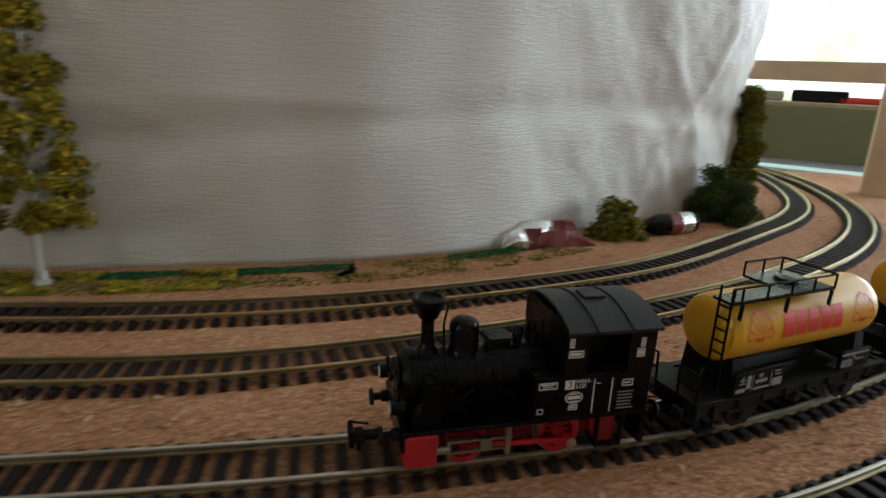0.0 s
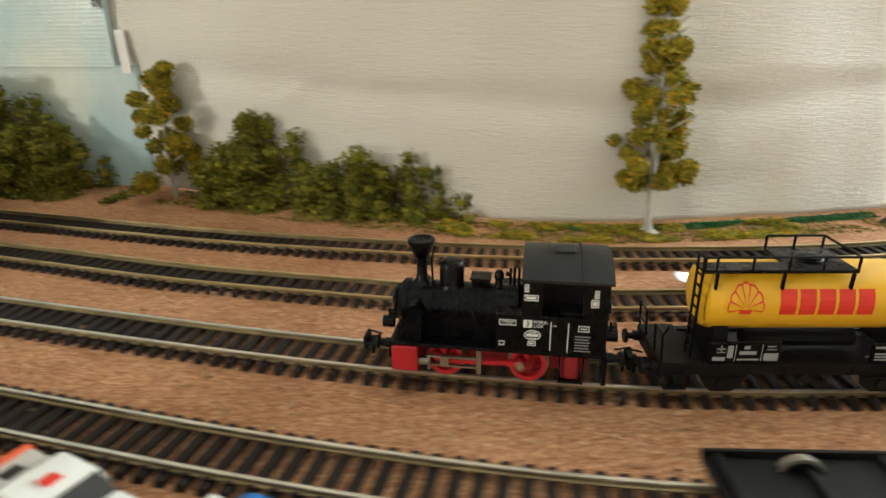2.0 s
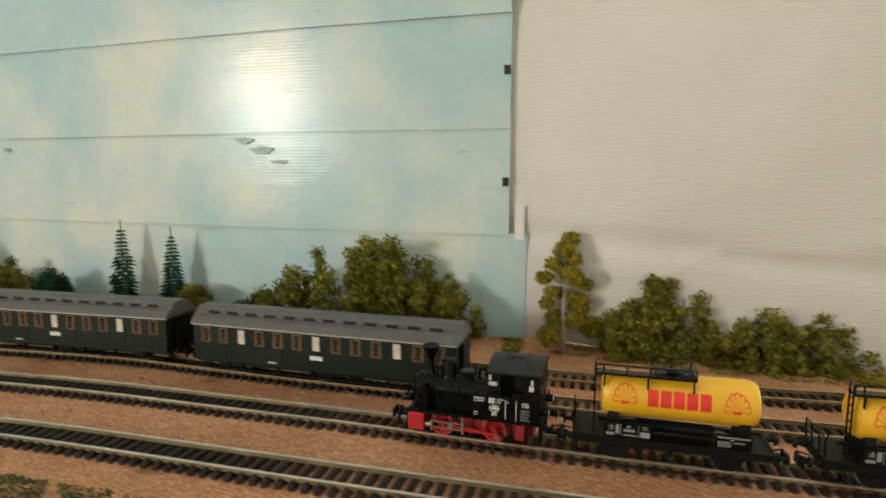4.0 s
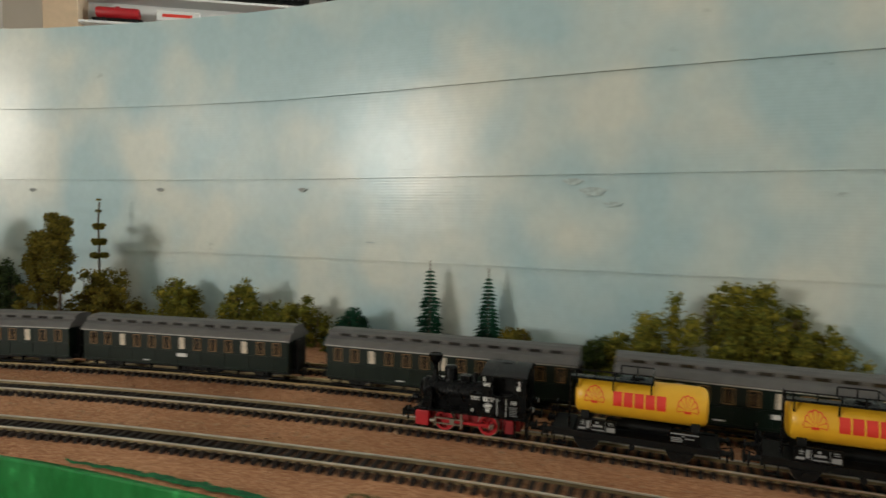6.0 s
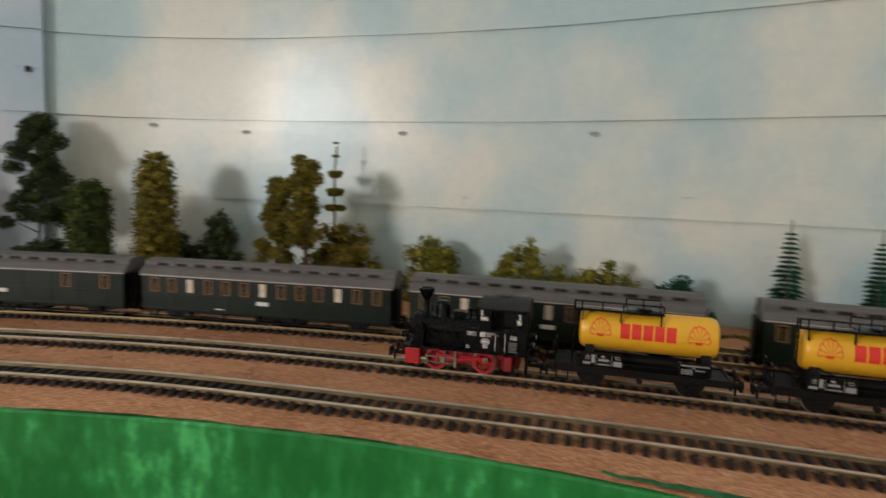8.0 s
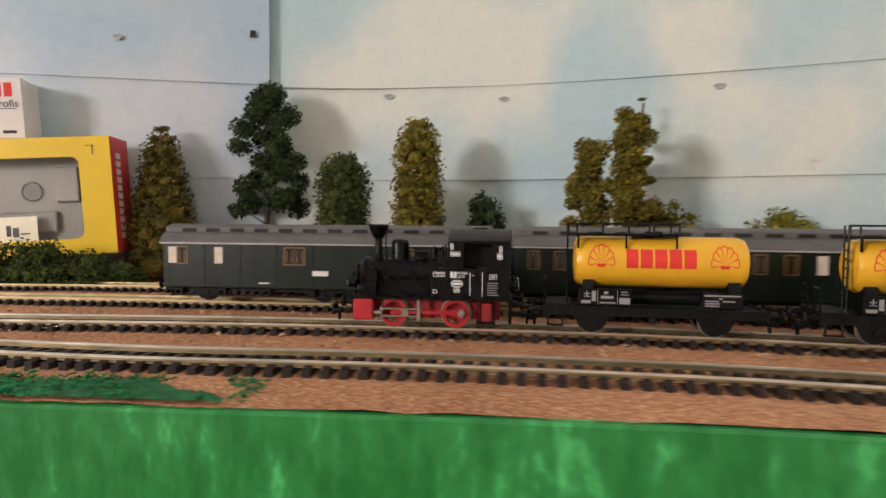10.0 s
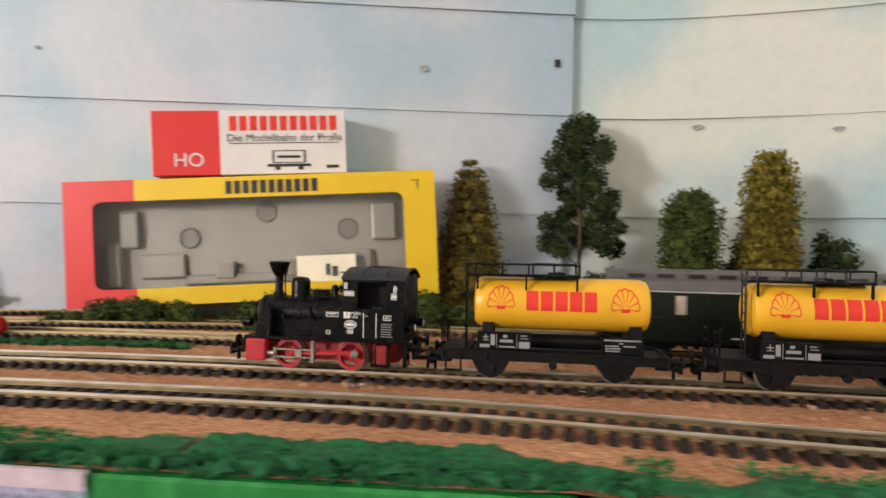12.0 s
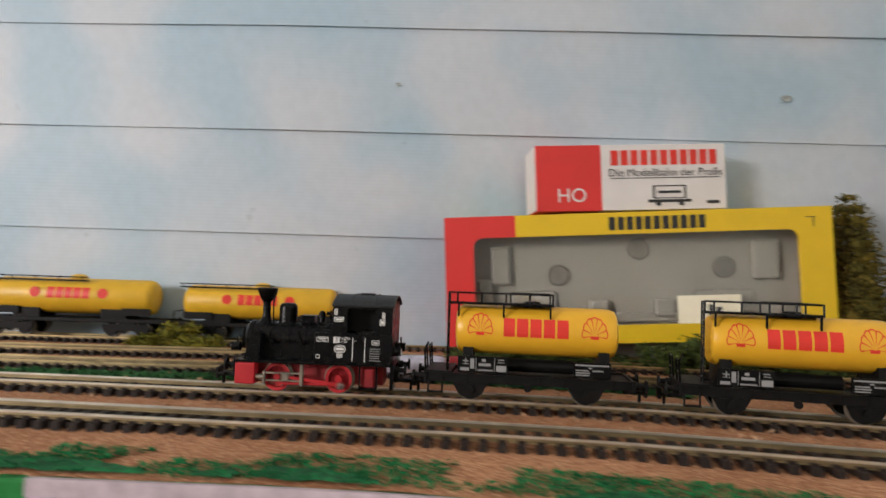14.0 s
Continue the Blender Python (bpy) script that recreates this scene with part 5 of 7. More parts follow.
def trunk_mesh(height, r0, r1, parent, material, limbs=6, spread=0.012, foot=0.0, seed=1, z0=0.0):
    rnd = random.Random(seed)
    bm = bmnew()
    p = Vector((0, 0, z0))
    steps = 6
    for k in range(steps):
        q = Vector((rnd.uniform(-1, 1) * 0.0012, rnd.uniform(-1, 1) * 0.0012, z0 + (height - z0) * (k + 1) / steps))
        rod(bm, p, q, r0 + (r1 - r0) * k / steps, r0 + (r1 - r0) * (k + 1) / steps, 8)
        p = q
    for k in range(limbs):
        z = height * (0.3 + 0.65 * k / max(1, limbs))
        a = rnd.random() * 6.28
        l = spread * (1.1 - 0.6 * k / max(1, limbs))
        rod(bm, (0, 0, z), (l * math.cos(a), l * math.sin(a), z + l * 0.6), r1 * 1.3, r1 * 0.5, 6)
    if foot:
        lathe(bm, [(foot, 0.0), (foot * 0.8, 0.0012), (foot * 0.35, 0.004), (r0, 0.008)], None, 10)
    return part("trunk", bm, material, parent, smooth=True)


def birch(x, y, height, seed, label, width=0.016, turn=0):
    top = thing("model_tree", label, "tree", pose(x, y, 0, -5, 0, turn), "model trees")
    trunk_mesh(height * 0.96, 0.0022, 0.0007, top, M_TRUNK_PALE, 14, width * 0.9, 0.009, seed)
    rnd = random.Random(seed)
    cs, rs = [], []
    # whorls of clumps with gaps between, broad below and slim above
    for u, spread, count in ((0.24, 1.0, 9), (0.32, 1.15, 10), (0.41, 1.05, 9), (0.52, 0.62, 5), (0.59, 0.78, 6), (0.68, 0.42, 4), (0.74, 0.62, 5), (0.82, 0.50, 4), (0.90, 0.40, 4), (0.97, 0.16, 2)):
        for k in range(count):
            a = k * 6.283 / count + rnd.random()
            w = width * spread * rnd.uniform(0.35, 0.95)
            cs.append((w * math.cos(a), w * math.sin(a), height * (u + rnd.uniform(-0.03, 0.03))))
            rs.append(width * rnd.uniform(0.16, 0.30))
    leaf_mesh("crown", cs, rs, 6200, 0.0013, M_LEAF_YELLOW, top, 0.85, seed)
    return top


def leafy_tree(x, y, height, width, material, seed, label, low=0.12, n=20, taper=0.7, leaves=4200, size=0.0014, clump=0.0075, trunk=M_TRUNK):
    top = thing("model_tree", label, "tree", pose(x, y, 0, 0, 0, seed * 37), "model trees")
    trunk_mesh(height * 0.93, 0.0020, 0.0006, top, trunk, 9, width * 0.6, 0.0, seed)
    rnd = random.Random(seed)
    cs, rs = [], []
    for k in range(n):
        u = (k + 0.5) / n
        z = height * (low + (0.95 - low) * u)
        w = width * (1 - taper * u) * rnd.uniform(0.35, 1.0)
        a = k * 2.4 + rnd.random()
        cs.append((w * math.cos(a), w * math.sin(a), z))
        rs.append(clump * rnd.uniform(0.6, 1.15))
    leaf_mesh("crown", cs, rs, leaves, size, material, top, 0.8, seed)
    return top


def columnar(x, y, height, r, material, seed, label, dome=0.5, leaves=5200):
    """A clipped, dense round column."""
    top = thing("model_tree", label, "tree", pose(x, y, 0, 0, 0, seed * 31), "model trees")
    trunk_mesh(height * 0.8, 0.0025, 0.0012, top, M_TRUNK, 0, 0, 0, seed)
    cs, rs = [], []
    n = 14
    for k in range(n):
        u = k / (n - 1)
        z = height * (0.1 + 0.84 * u)
        w = r * (1.0 if dome >= 1 else 1 - (1 - dome) * u) * math.sqrt(max(0.1, 1 - max(0, (u - 0.8) / 0.24) ** 2))
        for j in range(5):
            a = j * 1.257 + k * 0.7
            cs.append((w * 0.55 * math.cos(a), w * 0.55 * math.sin(a), z))
            rs.append(w * 0.5)
    leaf_mesh("crown", cs, rs, leaves, 0.0015, material, top, 0.9, seed)
    return top


def bush(x, y, w, h, material, seed, label, d=None, leaves=3000, turn=0.0, category="bush", lift=0.0, size=0.0015):
    d = d or w * 0.55
    top = thing("model_bush", label, category, pose(x, y, 0, 0, 0, turn), "model bushes")
    rnd = random.Random(seed)
    cs, rs = [], []
    n = max(12, int(w / 0.0028))
    for k in range(n):
        u = rnd.uniform(-1, 1)
        hh = h * (1 - 0.6 * u * u) * rnd.uniform(0.6, 1.0)
        for z in np.arange(0.004, hh, 0.009):
            cs.append((u * w / 2, rnd.uniform(-1, 1) * d / 2 * (1 - 0.5 * z / h), lift + z))
            rs.append(rnd.uniform(0.0045, 0.0085))
    bm = bmnew()
    for k in range(7):
        u = rnd.uniform(-0.7, 0.7)
        rod(bm, (u * w / 2 * 0.6, 0, 0), (u * w / 2, rnd.uniform(-0.3, 0.3) * d, lift + h * (1 - 0.5 * u * u) * 0.8), 0.0009, 0.0004, 6)
    part("twig", bm, M_TRUNK, top)
    leaf_mesh("foliage", cs, rs, leaves, size, material, top, 0.9, seed)
    return top


def bristle_fir(x, y, height, r, seed, lean=0):
    top = thing("bristle_fir", "dark green plastic bristle fir tree by the sky boards", "tree", pose(x, y, 0, 0, lean, seed * 50), "bristle firs")
    bm = bmnew()
    rod(bm, (0, 0, 0), (0, 0, height), 0.0013, 0.0005, 8)
    part("trunk", bm, M_TRUNK, top)
    rng = np.random.default_rng(seed)
    vs, fs = [], []
    n = 21
    for k in range(n):
        u = k / n
        z = height * (0.12 + 0.80 * u)
        rr = r * (1 - 0.80 * u) * (0.85 + 0.3 * rng.random())
        for j in range(16):
            a = 6.283 * j / 16 + rng.random() * 0.3
            l = rr * (0.75 + 0.4 * rng.random())
            dx, dy = math.cos(a), math.sin(a)
            i = len(vs)
            w = 0.0008
            vs += [(-dy * w * 0.5, dx * w * 0.5, z), (dy * w * 0.5, -dx * w * 0.5, z), (dx * l + dy * w, dy * l - dx * w, z - l * 0.12), (dx * l - dy * w, dy * l + dx * w, z - l * 0.12), (dx * l * 0.6, dy * l * 0.6, z + 0.0012)]
            fs += [(i, i + 1, i + 2, i + 3), (i, i + 1, i + 4), (i + 1, i + 2, i + 4), (i + 2, i + 3, i + 4)]
    me = bpy.data.meshes.new("needles")
    me.from_pydata(vs, [], fs)
    me.materials.append(M_LEAF_FIR)
    ob = new("needles", me)
    ob.parent = top


def wall_spot(x, off=0.02):
    """A place off metres in front of the sky boards."""
    x = x * (0.907 if x > 0 else 0.95)
    w = WALL if x > -0.46 else WALL_LEFT
    s = w.by_x(x)
    p = w.side(s, off)
    return p[0], p[1]


def build_plants():
    birch(1.024, 0.214, 0.138, 4, "tall slender yellow-green model birch on a pale plastic foot", 0.024, 0)
    leafy_tree(0.697, 0.262, 0.098, 0.025, M_LEAF_YELLOW, 5, "olive and gold model tree beside the white sheet", 0.14, 18, 0.55, 3600, 0.0014, 0.0085, M_TRUNK_PALE)
    bush(0.771, 0.253, 0.085, 0.066, M_LEAF_OLIVE, 7, "dense olive-green model bush before the white sheet", 0.040, 6500)
    bush(0.859, 0.237, 0.115, 0.046, M_LEAF_OLIVE, 8, "low olive-green model bush with a bare twig", 0.040, 5200)
    bush(0.532, 0.270, 0.195, 0.090, M_LEAF_OLIVE, 9, "large olive-green model bush before the sky boards", 0.045, 14000)
    for x, w, h, m, sd in ((0.470, 0.06, 0.040, M_LEAF_GREEN, 10), (0.405, 0.045, 0.046, M_LEAF_MOSS, 11), (0.150, 0.085, 0.056, M_LEAF_OLIVE, 12), (0.070, 0.075, 0.070, M_LEAF_OLIVE, 13), (0.215, 0.045, 0.050, M_LEAF_FIR, 14), (-0.035, 0.060, 0.080, M_LEAF_OLIVE, 15), (-0.125, 0.070, 0.075, M_LEAF_MOSS, 16), (-0.285, 0.045, 0.082, M_LEAF_DARK, 17), (-0.345, 0.045, 0.078, M_LEAF_DARK, 18)):
        p = wall_spot(x, 0.035)
        bush(p[0], p[1], w, h, m, sd, "model bush along the foot of the sky boards", 0.035, 3200)
    for x, h, r in ((0.305, 0.097, 0.0175), (0.37, 0.092, 0.016)):
        p = wall_spot(x, 0.022)
        bristle_fir(p[0], p[1], h, r, int(x * 100))
    leafy_tree(-0.143, 0.300, 0.141, 0.012, M_LEAF_MOSS, 21, "gold-green model tree with gaps in its crown", 0.38, 20, 0.15, 3600, 0.0014, 0.0085)
    leafy_tree(-0.173, 0.303, 0.119, 0.024, M_LEAF_MOSS, 22, "gold-green spreading model tree with a narrow tip", 0.12, 30, 0.75, 4200, 0.0014, 0.0080)
    # tiered tree
    p = (-0.137, 0.350)
    top = thing("model_tree", "thin model tree with tiered round tufts", "tree", pose(p[0], p[1], 0), "model trees")
    trunk_mesh(0.150, 0.0016, 0.0009, top, M_TRUNK, 0, 0, 0, 3)
    tiers = [(0.153, 0.0028), (0.140, 0.0036), (0.123, 0.0075), (0.120, 0.0060), (0.105, 0.0090), (0.102, 0.0075), (0.088, 0.0110)]
    cs = [(r * 0.6 * math.cos(a), r * 0.6 * math.sin(a), z) for z, r in tiers for a in (0, 1.57, 3.14, 4.71)]
    leaf_mesh("crown", cs, [r * 0.42 for z, r in tiers for a in range(4)], 2600, 0.0011, M_LEAF_MOSS, top, 0.6, 6)
    bush(p[0] + 0.004, p[1] - 0.012, 0.058, 0.086, M_LEAF_MOSS, 44, "gold-green model bush below the tiered tree", 0.03, 3600)
    columnar(-0.311, 0.300, 0.142, 0.023, M_LEAF_MOSS, 24, "gold-green clipped columnar model tree", 0.85)
    columnar(-0.364, 0.270, 0.109, 0.0215, M_LEAF_GREEN, 25, "round-topped dense green model tree", 1.0)
    leafy_tree(-0.449, 0.288, 0.176, 0.036, M_LEAF_DARK, 26, "tall dark green model tree with spreading limbs", 0.34, 34, 0.62, 6500, 0.0015, 0.0105)
    bush(-0.425, 0.272, 0.075, 0.055, M_LEAF_DARK, 27, "dark green undergrowth below the tall tree", 0.04, 3200)
    columnar(-0.531, 0.252, 0.140, 0.036, M_LEAF_BROWN, 28, "gold-brown tapering columnar model tree", 0.36)
    bush(-0.575, 0.161, 0.170, 0.034, M_LEAF_GREEN, 29, "low green hedge bush before the cardboard box", 0.035, 6500, 26)
    bush(-0.715, 0.097, 0.130, 0.020, M_LEAF_GREEN, 30, "low green hedge bush before the cardboard box", 0.025, 3600, 26)
    bush(-0.967, -0.008, 0.060, 0.016, M_LEAF_OLIVE, 31, "small tuft of pale green scatter", 0.02, 1500, 30)
    bush(1.346, 0.356, 0.034, 0.026, M_LEAF_OLIVE, 32, "small olive bush before the white sheet", 0.025, 1800)
    bush(1.450, 0.428, 0.050, 0.044, M_LEAF_GREEN, 33, "dense mossy green hedge at the sheet's end", 0.05, 16000, 60, "bush", 0, 0.0008)
    leafy_tree(1.494, 0.492, 0.112, 0.014, M_LEAF_OLIVE, 34, "slender olive-green model tree by the loop", 0.1, 30, 0.5, 5200)


# ---- cardboard boxes ----
def build_boxes():
    # window box: local x along its front, y to the front, z up
    top = thing("window_box", "yellow and red cardboard box with clear window and empty tray", "cardboard box", pose(-0.786, 0.086, 0.0100, 0, -3.4, 27.2) @ Matrix.Scale(0.968, 4))
    w, h, d = 0.287, 0.098, 0.038
    a = 0.054
    fx0, fx1, fz0, fz1 = 0.022, 0.262, 0.0135, 0.0815
    def panel(name, rects, material, label=""):
        bm = bmnew()
        for x0, x1, z0, z1 in rects:
            box(bm, x0, x1, -0.0010, 0.0, z0, z1)
        return part(name, bm, material, top, label)
    panel("red_front", [(0, fx0, 0, h), (fx0, a, 0, fz0), (fx0, a, fz1, h)], M_CARD_RED, "red printed card")
    panel("yellow_front", [(a, fx1, 0, fz0), (a, fx1, fz1, h), (fx1, w, 0, h)], M_CARD_YELLOW, "yellow printed card")
    # rounded corners of the window cut
    q = 0.007
    for cx, cz, sx, sz, mat in ((fx0, fz0, 1, 1, M_CARD_RED), (fx0, fz1, 1, -1, M_CARD_RED), (fx1, fz0, -1, 1, M_CARD_YELLOW), (fx1, fz1, -1, -1, M_CARD_YELLOW)):
        bm = bmnew()
        arc = [(cx + sx * q * (1 - math.cos(g)), cz + sz * q * (1 - math.sin(g))) for g in np.linspace(0, math.pi / 2, 7)]
        prism(bm, [(cx - sx * 0.0004, cz - sz * 0.0004)] + arc, -0.0009, -0.0001)
        part("window_corner", bm, mat, top)
    bm = bmnew()
    box(bm, w - 0.001, w, 0.0, d, 0, h)
    box(bm, 0.0, 0.001, 0.0, d, 0, h)
    part("end_flap", bm, M_CARD_RED, top, "red end flap")
    bm = bmnew()
    box(bm, 0.001, w - 0.001, 0.0, d, h - 0.001, h)
    box(bm, 0.001, w - 0.001, 0.0, d, 0, 0.001)
    box(bm, 0.001, w - 0.001, d - 0.001, d, 0.001, h - 0.001)
    part("shell", bm, M_CARD_YELLOW, top)
    bm = bmnew()
    box(bm, 0.004, w - 0.004, 0.018, 0.020, 0.003, h - 0.003)
    for x0, x1, z0, z1, dep in ((0.035, 0.050, 0.045, 0.075, 0.010), (0.050, 0.085, 0.020, 0.040, 0.008), (0.085, 0.19, 0.014, 0.022, 0.008), (0.235, 0.255, 0.045, 0.075, 0.010), (0.11, 0.125, 0.018, 0.032, 0.012), (0.16, 0.175, 0.018, 0.032, 0.012), (0.19, 0.235, 0.020, 0.038, 0.008), (0.024, 0.036, 0.014, 0.050, 0.012)):
        box(bm, x0, x1, 0.018 - dep * 0.55, 0.018, z0, z1, 0.002)
    tray = part("tray", bm, M_TRAY, top, "grey-beige moulded plastic tray")
    # shallow raised discs; their dark colour paints the shade of round recesses
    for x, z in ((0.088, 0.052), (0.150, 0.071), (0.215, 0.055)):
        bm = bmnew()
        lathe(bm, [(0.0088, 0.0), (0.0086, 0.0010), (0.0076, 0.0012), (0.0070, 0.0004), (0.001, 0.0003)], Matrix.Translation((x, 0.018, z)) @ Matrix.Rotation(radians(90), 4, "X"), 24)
        part("tray_cup", bm, M_TRAY_SHADE, tray, smooth=True)
    bm = bmnew()
    box(bm, 0.175, 0.222, 0.0075, 0.0080, 0.010, 0.034, 0, pose(0, 0, 0, 0, 0, 0))
    note = part("price_note", bm, paint("cream_note_paper", (0.66, 0.60, 0.42), 0.8, 0, 0.06, 60, 0), top, "cream paper price note")
    bm = bmnew()
    for x0, x1, z0, z1 in ((0.198, 0.2015, 0.018, 0.027), (0.203, 0.2075, 0.017, 0.025), (0.209, 0.216, 0.019, 0.0202)):
        box(bm, x0, x1, 0.0071, 0.0075, z0, z1)
    part("scribble", bm, M_PRINT_BLACK, note, "dark handwritten strokes")
    bm = bmnew()
    box(bm, fx0 - 0.002, fx1 + 0.002, 0.0002, 0.0005, fz0 - 0.002, fz1 + 0.002)
    pane = part("window_film", bm, M_CLEAR, top, "clear plastic film")
    pane.visible_shadow = False
    n, x0, x1 = 11, 0.124, 0.197
    for k in range(n):
        bm = bmnew()
        u = x0 + (x1 - x0) * k / n
        box(bm, u, u + (x1 - x0) / n * 0.72, -0.0013, -0.0011, 0.0845, 0.0945)
        part("printed_block", bm, M_PRINT_BLACK, top, "plain black printed block")
    bm = bmnew()
    for k in range(11):
        z = 0.012 + k * 0.0068
        box(bm, w, w + 0.0002, 0.010, 0.019, z, z + 0.0048)
    part("end_blocks", bm, M_PRINT_WHITE, top, "row of plain white printed blocks")
    bm = bmnew()
    box(bm, 0.268, 0.275, -0.0012, -0.0010, 0.090, 0.0906)
    box(bm, 0.273, 0.2738, -0.0012, -0.0010, 0.083, 0.0906)
    part("pen_mark", bm, M_PRINT_BLACK, top)
    # white carton on it
    c2 = thing("carton", "white and red cardboard carton lying on the yellow box", "cardboard box", pose(-0.7285, 0.1105, 0.1105, 0, -3.4, 33.5) @ Matrix.Scale(0.965, 4))
    w, h, d = 0.148, 0.0505, 0.036
    bm = bmnew()
    box(bm, 0.0505, w, 0.0, d, 0, h, 0.0005)
    part("white_body", bm, M_CARD_WHITE, c2)
    bm = bmnew()
    box(bm, 0.0, 0.0505, 0.0, d, 0, h, 0.0005)
    part("red_body", bm, M_CARD_RED, c2)
    bm = bmnew()
    box(bm, -0.0008, 0.0, 0.001, d - 0.001, 0.001, h - 0.001)
    part("end_flap", bm, M_CARD_WHITE, c2, "white end flap")
    face = Matrix(((1, 0, 0, 0), (0, 0, -1, -0.0003), (0, 1, 0, 0), (0, 0, 0, 1)))
    text_mesh("lettering", "HO", 0.0150, Matrix.Translation((0.027, 0, 0.0115)) @ face, M_PRINT_WHITE, c2)
    text_mesh("lettering", "Die Modellbahn der Profis", 0.0084, Matrix.Translation((0.1005, 0, 0.0285)) @ face, M_PRINT_BLACK, c2)
    x0, x1 = 0.058, 0.143
    for k in range(11):
        bm = bmnew()
        u = x0 + (x1 - x0) * k / 11
        box(bm, u, u + (x1 - x0) / 11 * 0.74, -0.0003, -0.0001, 0.0345, 0.0460)
        part("printed_block", bm, M_PRINT_RED, c2, "plain red printed block")
    bm = bmnew()
    for r in ((0.058, 0.143, 0.0242, 0.0248), (0.086, 0.120, 0.0055, 0.0078), (0.092, 0.096, 0.0030, 0.0062), (0.110, 0.114, 0.0030, 0.0062), (0.090, 0.116, 0.0085, 0.0092), (0.090, 0.0915, 0.0085, 0.0185), (0.1145, 0.116, 0.0085, 0.0185), (0.090, 0.116, 0.0178, 0.0186), (0.094, 0.112, 0.0125, 0.0145), (0.132, 0.142, 0.0040, 0.0065)):
        box(bm, r[0], r[1], -0.0003, -0.0001, r[2], r[3])
    part("printed_wagon", bm, M_PRINT_BLACK, c2, "printed outline of a wagon")


# ---- small things ----
def model_car(name, label, x, y, turn, body, wagon=False, marks=()):
    """A small car; x forward, its body 50 mm long."""
    top = thing(name, label, "toy car", pose(x, y, 0.0018, 0, 0, turn), "toy cars by the track")
    l = 0.0255
    side = [(-l, 0.0035), (-l + 0.0005, 0.0085), (-l + 0.001, 0.0100), (-0.0165, 0.0108), (-0.0095, 0.0158), (0.0040, 0.0160), (0.0105, 0.0110), (0.0235, 0.0094), (l, 0.0075), (l, 0.0035), (0.021, 0.0028), (-0.021, 0.0028)]
    if wagon:
        side = [(-l, 0.0035), (-l, 0.0120), (-l + 0.001, 0.0180), (0.0100, 0.0185), (0.0190, 0.0115), (l - 0.001, 0.0100), (l, 0.0035)]
    bm = bmnew()
    prism(bm, side, -0.0100, 0.0100)
    for v in bm.verts:
        if v.co.z > 0.0105:
            v.co.y *= 0.84
    bmesh.ops.bevel(bm, geom=bm.edges[:], offset=0.0006, segments=2, affect="EDGES")
    shell = part("body", bm, body, top, smooth=True)
    for sgn in (1, -1):
        bm = bmnew()
        y0 = sgn * 0.0090
        if wagon:
            pts = [(-0.020, 0.0120), (-0.0195, 0.0170), (0.0090, 0.0172), (0.0140, 0.0122)]
        else:
            pts = [(-0.0140, 0.0114), (-0.0088, 0.0150), (0.0034, 0.0152), (0.0080, 0.0115)]
        vs = [bm.verts.new((u, sgn * (0.0100 - 0.0016 * min(1, max(0, (v - 0.0105) / 0.0012))) + sgn * 0.0003, v)) for u, v in pts]
        bm.faces.new(vs if sgn < 0 else vs[::-1])
        bmesh.ops.solidify(bm, geom=bm.faces[:], thickness=0.0003)
        part("side_window", bm, M_PANE_DARK, top)
    bm = bmnew()
    for pts in (((0.0048, 0.0157), (0.0100, 0.0116)), ((-0.0102, 0.0154), (-0.0160, 0.0113))):
        (u0, v0), (u1, v1) = pts
        if wagon:
            u0, v0, u1, v1 = 0.0108, 0.0180, 0.0180, 0.0122
        d = 0.0004 if u1 > u0 else -0.0004
        vs = [bm.verts.new(p) for p in ((u0 + d, -0.0074, v0 + 0.0003), (u0 + d, 0.0074, v0 + 0.0003), (u1 + d, 0.0080, v1 + 0.0003), (u1 + d, -0.0080, v1 + 0.0003))]
        bm.faces.new(vs)
        if wagon:
            break
    part("windscreen", bm, M_PANE_DARK, top)
    for sx in (0.0155, -0.0150):
        for sgn in (1, -1):
            bm = bmnew()
            m = Matrix.Translation((sx, sgn * 0.0088, 0.0042)) @ Matrix.Rotation(radians(90), 4, "X")
            lathe(bm, [(0.0015, -0.0014), (0.0038, -0.0014), (0.0042, -0.0008), (0.0042, 0.0008), (0.0038, 0.0014), (0.0015, 0.0014)], m, 18)
            part("wheel", bm, M_BLACK_DULL, top, smooth=True)
    for label2, mat, rects in marks:
        bm = bmnew()
        for r in rects:
            box(bm, *r)
        part("decal", bm, mat, top, label2)
    bm = bmnew()
    for sgn in (1, -1):
        box(bm, -0.0250, 0.0250, sgn * 0.0099, sgn * 0.0102, 0.0046, 0.0056)
    box(bm, -0.0260, -0.0252, -0.0095, 0.0095, 0.0044, 0.0062, 0.0003)
    box(bm, 0.0252, 0.0260, -0.0095, 0.0095, 0.0044, 0.0062, 0.0003)
    part("bumper_strip", bm, M_BLACK, top)


def crumple(bm, x, y, z, seed, amount):
    for v in bm.verts:
        v.co += Vector((noise.noise(v.co * 90 + Vector((seed, 0, 0))), noise.noise(v.co * 90 + Vector((0, seed, 7))), noise.noise(v.co * 90 + Vector((3, 0, seed))))) * amount


